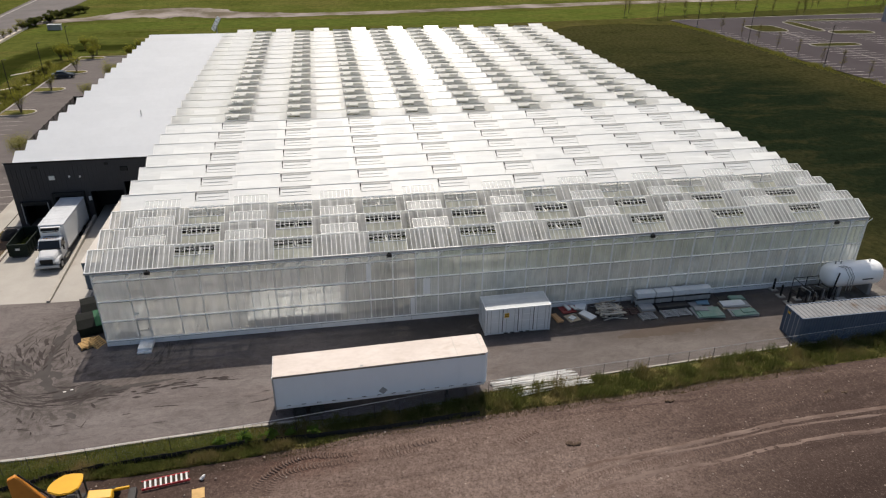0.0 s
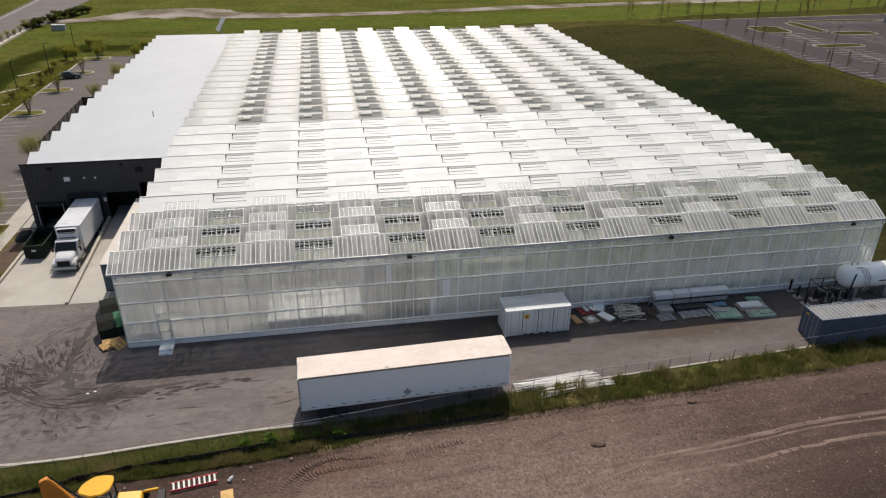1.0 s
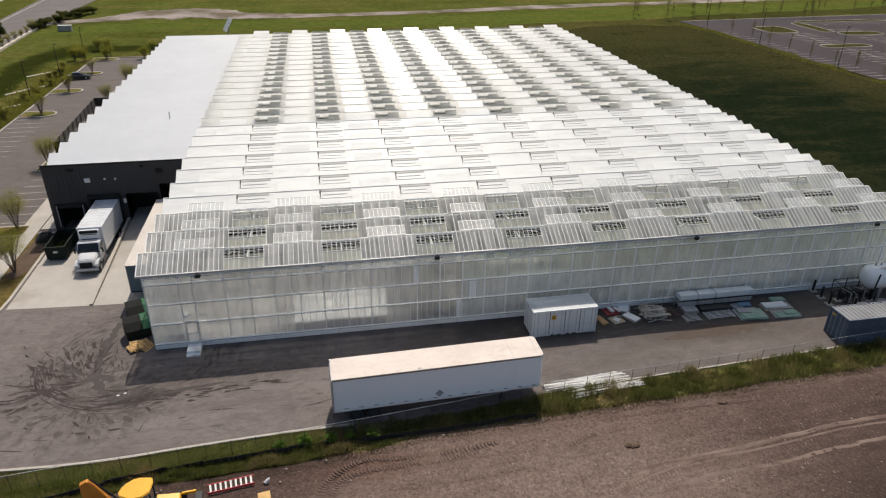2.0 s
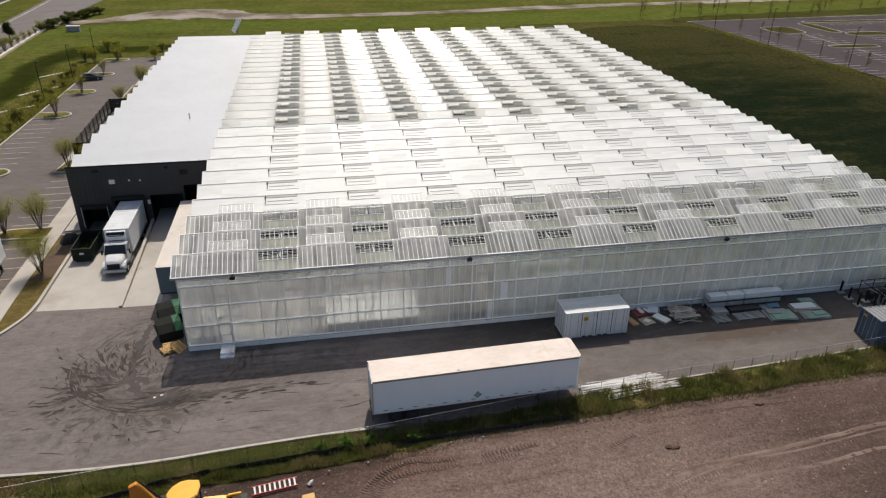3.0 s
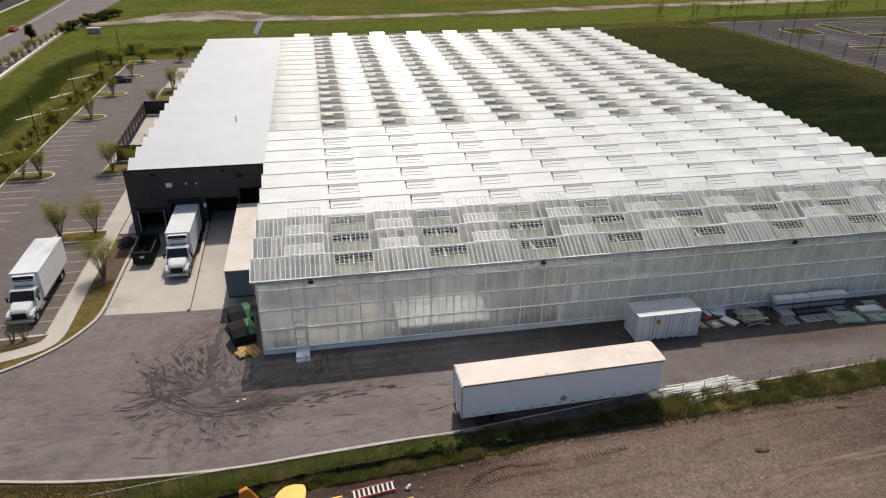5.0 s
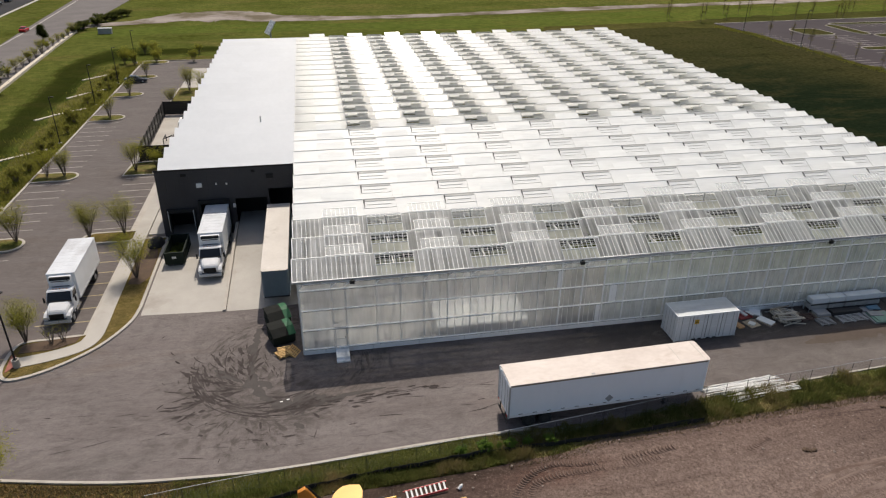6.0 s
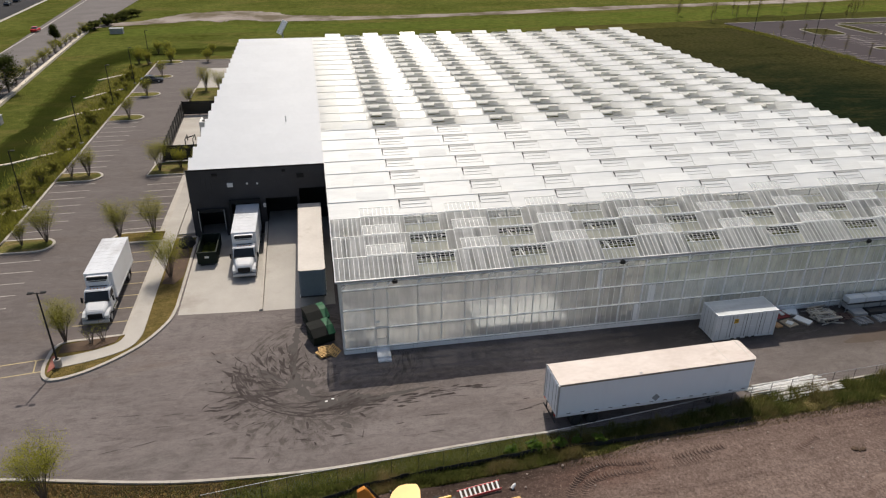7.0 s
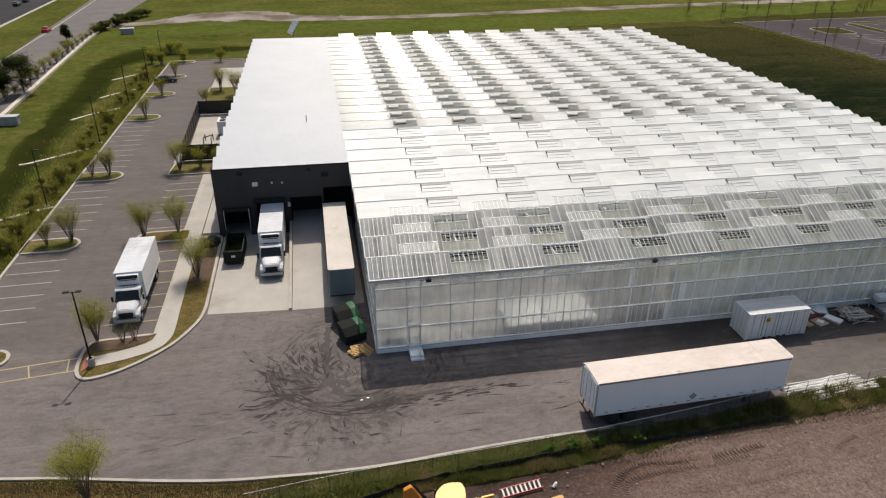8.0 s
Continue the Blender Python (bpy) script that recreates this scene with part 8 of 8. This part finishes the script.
def tree(x, y, height, width, leaf, label, cone=False):
    t = thing("tree", label, "tree", pose(x, y, -0.05))
    bm = bmesh.new()
    rod(bm, (0, 0, 0), (0, 0, height * 0.8), 0.16, 7, 0.05)
    tips = []
    for i in range(26):
        z = height * rng.uniform(0.25, 0.95)
        a, out = rng.uniform(0, 6.28), width * (1.05 - z / height if cone else 1.0 - abs(z / height - 0.6)) * rng.uniform(0.6, 1.0)
        e = Vector((math.cos(a) * out, math.sin(a) * out, z + out * 0.2))
        rod(bm, (0, 0, z * 0.85), e, 0.05, 4, 0.015)
        tips += [e, e * 0.75 + Vector((0, 0, z * 0.25)), e * 0.5 + Vector((0, 0, z * 0.5))]
    part("trunk", bm, BARK, t)
    v, f = leaf_cloud(tips, width * 0.2, 6500, 0.15)
    ob = new("crown", quads("crown", v, f, leaf))
    ob.parent = t


tree(-60.5, 99.5, 7.5, 3.2, DARK_LEAF, "dense dark green tree beside the road")
tree(-63.0, 96.0, 6.0, 2.6, DARK_LEAF, "dark green tree behind the stone wall")
tree(-68.9, 158.2, 4.4, 1.7, DARK_LEAF, "dark conifer beside the side road", True)
for i in range(15):
    u = i / 14
    shrub("bush", -65.5 + 8 * u + rng.uniform(-1.2, 1.2), 172 + 30 * u + rng.uniform(-2, 2), rng.uniform(0.8, 1.5), "low dark bushy shrub at a road corner", -0.05)

# ---- beside the road ----
bm = bmesh.new()
ribbon(bm, [(-57.6, 62), (-58.6, 81), (-59.8, 99), (-61.4, 122), (-63.2, 150), (-64.4, 172)], 0.85, -0.1, 0.45)
solid("stone_wall", bm, STONE, "low pale stone wall along the road", "wall", kind="structure")
bm = bmesh.new()
ribbon(bm, [(-62.0, 80), (-63.4, 105), (-65.2, 132), (-67.2, 168)], 0.3, 0.0, 0.2)
solid("kerb", bm, KERB, "pale kerb of the side road", "kerb", kind="structure")
for x, y in ((-56.0, 77.6), (-55.3, 168.0)):
    t = thing("utility_cabinet", "low pale utility cabinet on the grass", "cabinet", pose(x, y, -0.05))
    bm = bmesh.new()
    bx(bm, -1.8, 1.8, -0.7, 0.7, 0.0, 1.5, 0.05)
    part("body", bm, GREY_PANEL, t)
    bm = bmesh.new()
    bx(bm, -1.9, 1.9, -0.8, 0.8, 1.5, 1.62, 0.03)
    part("lid", bm, GALV, t, "pale lid")
for i, line in enumerate(([(-37.3, 38.3), (-40, 36.8), (-43, 34.6), (-48, 32)], [(-38.2, 62.4), (-41, 60.0), (-45.5, 56.2), (-47, 55.5)], [(-39.5, 85.4), (-43, 82.5), (-46.2, 78.4)], [(-39.3, 100.0), (-42, 97.5), (-45, 93.4)], [(-40.7, 114.8), (-43, 112.5), (-46.2, 108.8)])):
    bm = bmesh.new()
    ribbon(bm, smooth_line(line, 4), 0.5, -0.1, 0.10)
    solid("stone_edging", bm, STONE, "rough pale stone edging across the grass", "edging", kind="structure")
SWALE = [(-43.0, 20, 4.5), (-44.5, 34, 5.5), (-46.5, 55, 6.5), (-48, 78, 7.5), (-49, 100, 8), (-49.6, 116, 9), (-48, 130, 11), (-43, 138, 12), (-35, 138.5, 11), (-26, 140, 8), (-14, 143, 3)]
band("rough_bank", [(-39.6, 14, 4), (-40.0, 30, 6), (-41.0, 55, 7), (-42.0, 80, 7.5), (-43, 104, 8), (-41, 118, 8), (-32, 127, 7), (-20, 129, 4)], grass_mat("rough_bank_grass", (0.095, 0.090, 0.024, 1), (0.150, 0.138, 0.040, 1), (0.170, 0.125, 0.055, 1), 0.2), "olive and brown rough grass along the lot", "grass", -0.040)
# flat nested bands, each narrower and darker than the one below it
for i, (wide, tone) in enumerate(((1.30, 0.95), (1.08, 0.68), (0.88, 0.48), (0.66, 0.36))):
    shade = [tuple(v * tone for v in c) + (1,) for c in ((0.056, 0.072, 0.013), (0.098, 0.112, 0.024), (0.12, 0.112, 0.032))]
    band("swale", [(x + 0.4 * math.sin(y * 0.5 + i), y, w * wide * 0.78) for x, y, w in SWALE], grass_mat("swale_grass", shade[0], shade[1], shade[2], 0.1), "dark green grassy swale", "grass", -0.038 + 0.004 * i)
sheet("mown_band", smooth_line([(-62, 160), (-30, 166), (20, 164), (80, 164), (160, 172), (300, 185)], 3) + smooth_line([(300, 200), (170, 195), (100, 189), (40, 180), (10, 178), (-20, 180), (-50, 177), (-62, 170)], 3), -0.03, grass_mat("mown_grass", (0.090, 0.118, 0.022, 1), (0.125, 0.150, 0.032, 1), (0.145, 0.135, 0.035, 1), 0.06), "bright green mown grass band", "grass")

# ---- fenced plant enclosure beside the hall ----
fence = thing("slatted_fence", "black slatted screen fence round a service yard", "fence", pose(0, 0, 0))
for a, b in (((-23.6, 53.2), (-16.0, 53.2)), ((-23.6, 53.2), (-24.4, 78.4)), ((-24.4, 78.4), (-16.0, 78.4))):
    n = max(2, round((Vector(b) - Vector(a)).length / 2.5))
    for i in range(n + 1):
        x, y = a[0] + (b[0] - a[0]) * i / n, a[1] + (b[1] - a[1]) * i / n
        bm = bmesh.new()
        bx(bm, x - 0.08, x + 0.08, y - 0.08, y + 0.08, 0.0, 2.6)
        part("post", bm, BLACK_STEEL, fence)
    for k in range(8):
        bm = bmesh.new()
        ribbon(bm, [a, b], 0.04, 0.2 + 0.295 * k, 0.2 + 0.295 * k + (0.28 if a[1] == b[1] else 0.20))
        part("slat", bm, BLACK_STEEL, fence)
bm = bmesh.new()
prism(bm, [(-24.95, 52.6), (-24.1, 52.6), (-24.75, 80.0), (-25.3, 80.0)], -0.05, 0.15)
solid("kerb", bm, CONCRETE, "pale concrete kerb strip along a black fence", "kerb", kind="structure")
bm = bmesh.new()
prism(bm, [(-23.4, 53.5), (-16, 53.5), (-16, 78.2), (-24.2, 78.2)], -0.05, 0.03)
solid("service_pad", bm, CONCRETE, "pale concrete pad inside a black fence", "concrete", kind="structure")
unit = thing("condenser_unit", "pale boxy condenser unit on dark feet", "condenser", pose(-18.8, 66.0, 0.03))
bm = bmesh.new()
bx(bm, -0.9, 0.9, -1.5, 1.5, 0.5, 2.6, 0.06)
part("casing", bm, ALU, unit)
for y in (-0.75, 0.75):
    bm = bmesh.new()
    rod(bm, (0, y, 2.6), (0, y, 2.72), 0.5, 14)
    part("fan_guard", bm, BLACK_STEEL, unit)
for x, y in ((-0.8, -1.4), (0.8, -1.4), (-0.8, 1.4), (0.8, 1.4)):
    bm = bmesh.new()
    bx(bm, x - 0.08, x + 0.08, y - 0.08, y + 0.08, 0.0, 0.5)
    part("foot", bm, BLACK_STEEL, unit)
cooler = thing("condenser_unit", "low dark piping frame on the pad", "condenser", pose(-21.0, 62.0, 0.03))
bm = bmesh.new()
for x in (-0.6, 0.6):
    rod(bm, (x, -1.2, 0.0), (x, -1.2, 1.0), 0.07, 6)
    rod(bm, (x, 1.2, 0.0), (x, 1.2, 1.0), 0.07, 6)
    rod(bm, (x, -1.2, 1.0), (x, 1.2, 1.0), 0.07, 6)
rod(bm, (-0.6, 0, 0.8), (0.6, 0, 1.2), 0.09, 6)
part("frame", bm, BLACK_STEEL, cooler)
for x, y in ((-23.0, 101.0), (-18.5, 100.5)):
    b = thing("bollard", "dark slim bollard on pale paving", "bollard", pose(x, y, 0.14))
    bm = bmesh.new()
    rod(bm, (0, 0, 0), (0, 0, 1.4), 0.16, 8)
    part("post", bm, BLACK_STEEL, b)

# ---- solar panel beyond the hall ----
solar = thing("solar_panel", "tilted solar panel on a mast beyond the buildings", "solar panel", pose(-8.2, 153, -0.05))
bm = bmesh.new()
rod(bm, (0, 0, 0), (0, 0, 3.0), 0.2, 8)
part("mast", bm, GALV, solar)
bm = bmesh.new()
bx(bm, -2.3, 2.3, -2.0, 2.0, -0.06, 0.06, 0.02, pose(0, 0, 3.2, 58, 0, -72))
array = part("array", bm, SOLAR, solar, "blue-grey cell array")
bm = bmesh.new()
for k in range(-3, 4):
    bx(bm, 0.74 * k - 0.03, 0.74 * k + 0.03, -2.0, 2.0, 0.06, 0.09, 0, pose(0, 0, 3.2, 58, 0, -72))
for k in range(-2, 3):
    bx(bm, -2.3, 2.3, 0.95 * k - 0.03, 0.95 * k + 0.03, 0.062, 0.088, 0, pose(0, 0, 3.2, 58, 0, -72))
part("cell_frame", bm, ALU, solar)

# ---- the far lot ----
MARGIN = [(128, 156), (131.5, 142), (133, 101), (135.5, 70), (141, 30), (150, -20)]
band("rough_margin", [(124, 158, 6), (136, 166, 9), (160, 170, 11), (190, 174, 12), (216, 178, 12), (300, 198, 14)], grass_mat("rough_margin_grass", (0.045, 0.048, 0.014, 1), (0.080, 0.080, 0.024, 1), (0.100, 0.078, 0.034, 1), 0.06), "olive-brown rough grass beyond the far lot", "grass", -0.02)
lot = sheet("far_lot", [(133.0, 162), (135, 142), (136.5, 101), (139.5, 70), (146, 30), (300, 30), (300, 190), (216, 168)], 0.0, LOT, "wide dark parking lot with painted stalls", "asphalt")
bm = bmesh.new()
ribbon(bm, [(133.0, 162), (135, 142), (136.5, 101), (139.5, 70), (146, 30)], 0.2, -0.05, 0.08)
solid("edging", bm, LOT, "low asphalt edge of the far lot", "edging", kind="structure")
bm = bmesh.new()
ribbon(bm, [(133.0, 162), (170, 165), (216, 168), (300, 188)], 0.35, -0.05, 0.12)
solid("kerb", bm, KERB, "pale far kerb of the lot", "kerb", kind="structure")


def lot_line(a, b, w=0.17):
    d = Vector((b[0] - a[0], b[1] - a[1])).normalized()
    s = Vector((-d.y, d.x)) * w / 2
    bm = bmesh.new()
    bm.faces.new([bm.verts.new((x, y, 0.012)) for x, y in ((a[0] + s.x, a[1] + s.y), (a[0] - s.x, a[1] - s.y), (b[0] - s.x, b[1] - s.y), (b[0] + s.x, b[1] + s.y))])
    part("parking_line", bm, PAINT_LINE, lot)


for i in range(30):
    y = 62 + 2.75 * i
    lot_line((137.0 + (101 - y) * 0.07, y), (142.4 + (101 - y) * 0.07, y))
    if y < 114 or 119 < y < 137:
        lot_line((151, y), (162.5, y))
    if y < 152:
        lot_line((172, y), (182, y))
lot_line((156.8, 62), (156.8, 114), 0.2)
lot_line((156.8, 119), (156.8, 137), 0.2)
for i in range(9):
    lot_line((178 + 2.75 * i, 155.5), (178 + 2.75 * i, 150.5))


def lot_island(x0, x1, y0, y1):
    n, rx, ry = 20, (x1 - x0) / 2, (y1 - y0) / 2
    island("kerb_island", [((x0 + x1) / 2 + rx * math.copysign(abs(math.cos(a)) ** 0.5, math.cos(a)), (y0 + y1) / 2 + ry * math.copysign(abs(math.sin(a)) ** 0.5, math.sin(a))) for a in [6.2832 * i / n for i in range(n)]], "rounded kerbed island in the far lot", ISLAND_GRASS)


lot_island(149.8, 160.0, 137.5, 149.0)
lot_island(151.5, 166.0, 114.8, 119.0)
lot_island(167.0, 171.5, 137.0, 154.5)
lot_island(171.0, 205.0, 154.6, 158.0)
lot_island(170.5, 184.0, 131.5, 137.0)
office = thing("office_building", "tall grey-panelled building at the far lot", "building", pose(202, 122, 0))
bm = bmesh.new()
bx(bm, 0, 40, 0, 30, 0, 16)
part("wall", bm, FACADE, office)
bm = bmesh.new()
bx(bm, -0.15, 40.1, -0.15, 30.1, 16, 16.5)
part("roof", bm, ALU, office)
for i in range(5):
    for k in range(3):
        bm = bmesh.new()
        bx(bm, -0.06, 0.1, 2 + 5.5 * i, 5.5 + 5.5 * i, 2 + 4.6 * k, 4.8 + 4.6 * k)
        part("window", bm, WINDSCREEN, office)
        bm = bmesh.new()
        bx(bm, 2 + 5.5 * i, 5.5 + 5.5 * i, -0.06, 0.1, 2 + 4.6 * k, 4.8 + 4.6 * k)
        part("window", bm, WINDSCREEN, office)

# ---- fences along the verge ----
FENCE = smooth_line([(-10, -15.6), (-3, -14.9), (6, -14.4), (14.5, -13.8), (24, -12.8), (33, -11.7), (43, -11.1), (54, -10.4), (78, -8.9)], 5)
wire = thing("wire_fence", "low wire fence with thin dark posts in the grass", "fence")
for a, b in zip(FENCE, FENCE[1:]):
    bm = bmesh.new()
    rod(bm, (*a, 1.48), (*b, 1.48), 0.017, 5)
    part("top_rail", bm, ALU if a[0] < 24 else GALV, wire)
    bm = bmesh.new()
    rod(bm, (*a, 0.0), (*a, 1.5), 0.02, 5)
    part("post", bm, CHASSIS, wire)
bm = bmesh.new()
for a, b in zip(FENCE, FENCE[1:]):
    n = int((Vector(b) - Vector(a)).length / 0.16)
    for k in range(n):
        p, q = Vector((*a, 0)).lerp(Vector((*b, 0)), k / n), Vector((*a, 0)).lerp(Vector((*b, 0)), (k + 1) / n)
        for s in range(2):
            u, w = (p, q) if s else (q, p)
            for h in range(3):
                pa, pb = (u if h % 2 else w) + Vector((0, 0, 0.1 + h * 0.46)), (w if h % 2 else u) + Vector((0, 0, 0.1 + (h + 1) * 0.46))
                off = Vector((0.0025, 0.0, 0.0))
                bm.faces.new([bm.verts.new(v) for v in (pa - off, pa + off, pb + off, pb - off)])
tagged(part("mesh", bm, GALV, wire, "fine wire mesh"), kind="stuff")
SILT_LINE = smooth_line([(-13, -17.9), (-2.5, -16.2), (0, -15.55), (3.5, -15.05), (5.9, -14.86), (8.9, -14.68), (14, -14.35), (22, -14.3), (30, -13.9)], 5)
silt = thing("silt_fence", "low black fabric silt fence along the dirt", "fence")
for a, b in zip(SILT_LINE, SILT_LINE[1:]):
    bm = bmesh.new()
    h = 0.44 + rng.uniform(-0.10, 0.06)
    ribbon(bm, [a, ((a[0] + b[0]) / 2, (a[1] + b[1]) / 2 + rng.uniform(-0.06, 0.06)), b], 0.02, -0.05, h)
    part("fabric", bm, SILT, silt)
    bm = bmesh.new()
    bx(bm, a[0] - 0.015, a[0] + 0.015, a[1] - 0.045, a[1] - 0.012, -0.05, 0.62)
    part("stake", bm, BARK, silt)


bm = bmesh.new()
ribbon(bm, [(x, y - 0.05) for x, y in smooth_line([(33, -11.1), (43, -10.5), (54, -9.8), (70, -8.8), (78, -8.2)], 5)], 0.16, -0.05, 0.05)
solid("edging", bm, KERB, "narrow pale concrete edging of the drive", "edging", kind="structure")


# ---- tall grass ----
def blades(name, label, count, spot, height, mat, width=0.035):
    verts = np.zeros((count * 3, 3))
    for i in range(count):
        x, y = spot()
        h = height(x, y) * rng.uniform(0.5, 1.3)
        a = rng.uniform(0, 6.28)
        dx, dy = math.cos(a) * width * rng.uniform(0.6, 1.6), math.sin(a) * width
        lean = h * rng.uniform(0.1, 0.6)
        b = rng.uniform(0, 6.28)
        verts[3 * i] = (x - dx, y - dy, -0.05)
        verts[3 * i + 1] = (x + dx, y + dy, -0.05)
        verts[3 * i + 2] = (x + math.cos(b) * lean, y + math.sin(b) * lean, h)
    me = bpy.data.meshes.new(name)
    me.from_pydata([tuple(v) for v in verts], [], [(3 * i, 3 * i + 1, 3 * i + 2) for i in range(count)])
    me.materials.append(mat)
    tagged(new(name, me), label, "grass", kind="stuff")


def asphalt_edge(x):
    line = KERB_LINE + EDGE_LINE[1:]
    for a, b in zip(line, line[1:]):
        if a[0] <= x <= b[0]:
            return a[1] + (b[1] - a[1]) * (x - a[0]) / (b[0] - a[0])
    return line[-1][1]


def right_spot():
    x = rng.uniform(13, 78)
    top, low = asphalt_edge(x) - 0.1, dirt_edge(x) + 0.1 + 0.35 * noise.noise((x * 0.6, 2, 1))
    return x, low + (top - low) * rng.random()


def left_spot():
    x = rng.uniform(-9, 14) if rng.random() < 0.93 else rng.uniform(-30, -9)
    top = asphalt_edge(x) - 0.10
    low = (dirt_edge(x) - max(0, 2 - x) * 0.10 if x > -13 else -17.5) + 0.05
    return x, low + (top - low) * rng.random()


def tall(x, y):
    return max(0.08, 0.32 + 0.80 * noise.noise((x * 0.8, y * 0.8, 7)) + (0.12 if x > 30 else 0))


def low_grass(x, y):
    return 0.20 + 0.16 * noise.noise((x * 0.5, y * 0.6, 5)) + (0.2 if abs(y - asphalt_edge(x) + 1.6) < 0.5 and x > -8 else 0)


blades("tall_grass", "tall ragged green grass along the dirt", 42000, right_spot, tall, TALL_BLADE, 0.024)
blades("verge_blades", "short uneven green and straw grass", 32000, left_spot, low_grass, BLADE, 0.024)
blades("fence_weeds", "dark rank weeds between a silt fence and the dirt", 12000, lambda: (lambda x: (x, dirt_edge(x) - max(0, 2 - x) * 0.10 + 0.05 + 0.9 * rng.random()))(rng.uniform(-6, 16)), lambda x, y: max(0.10, 0.36 + 0.5 * noise.noise((x * 0.9, y * 0.9, 3))), TALL_BLADE, 0.028)
blades("bank_tufts", "olive and straw tufts on the bank beside the lot", 14000, lambda: (-37.3 - abs(rng.gauss(0, 2.6)), rng.uniform(14, 120)), lambda x, y: max(0.15, 0.5 + 0.6 * noise.noise((x * 0.3, y * 0.3, 2))), OLIVE_LEAF, 0.07)
blades("margin_weeds", "olive ragged weeds along the far lot's edge", 6000, lambda: (lambda k, u: (MARGIN[k][0] + (MARGIN[k + 1][0] - MARGIN[k][0]) * u + 2.6 + rng.gauss(0, 0.9), MARGIN[k][1] + (MARGIN[k + 1][1] - MARGIN[k][1]) * u))(rng.randrange(4), rng.random()), lambda x, y: max(0.12, 0.32 + 0.6 * noise.noise((x * 0.2, y * 0.2, 4))), OLIVE_LEAF, 0.08)
blades("wall_weeds", "yellow-green weeds along the greenhouse side", 2600, lambda: (GX + 0.3 + abs(rng.gauss(0, 0.8)), rng.uniform(0, 60)), lambda x, y: max(0.1, 0.35 + 1.2 * noise.noise((x * 0.2, y * 0.25, 6))), TALL_BLADE, 0.05)
straw = plain("straw_stems", (0.24, 0.18, 0.08, 1), (0.32, 0.25, 0.12, 1), 1.0, 0.9)
blades("dead_grass", "straw-coloured dead grass at the dirt's edge", 8000, lambda: (lambda x: (x, dirt_edge(x) + rng.uniform(-0.7, 0.4)))(rng.uniform(14, 60)), lambda x, y: 0.16, straw, 0.03)
blades("straw_verge", "brown dead grass tufts on the verge", 9000, lambda: (lambda x: (x, asphalt_edge(x) - 0.3 - abs(rng.gauss(0, 0.9))))(rng.uniform(-32, -6)), lambda x, y: 0.15, straw, 0.035)
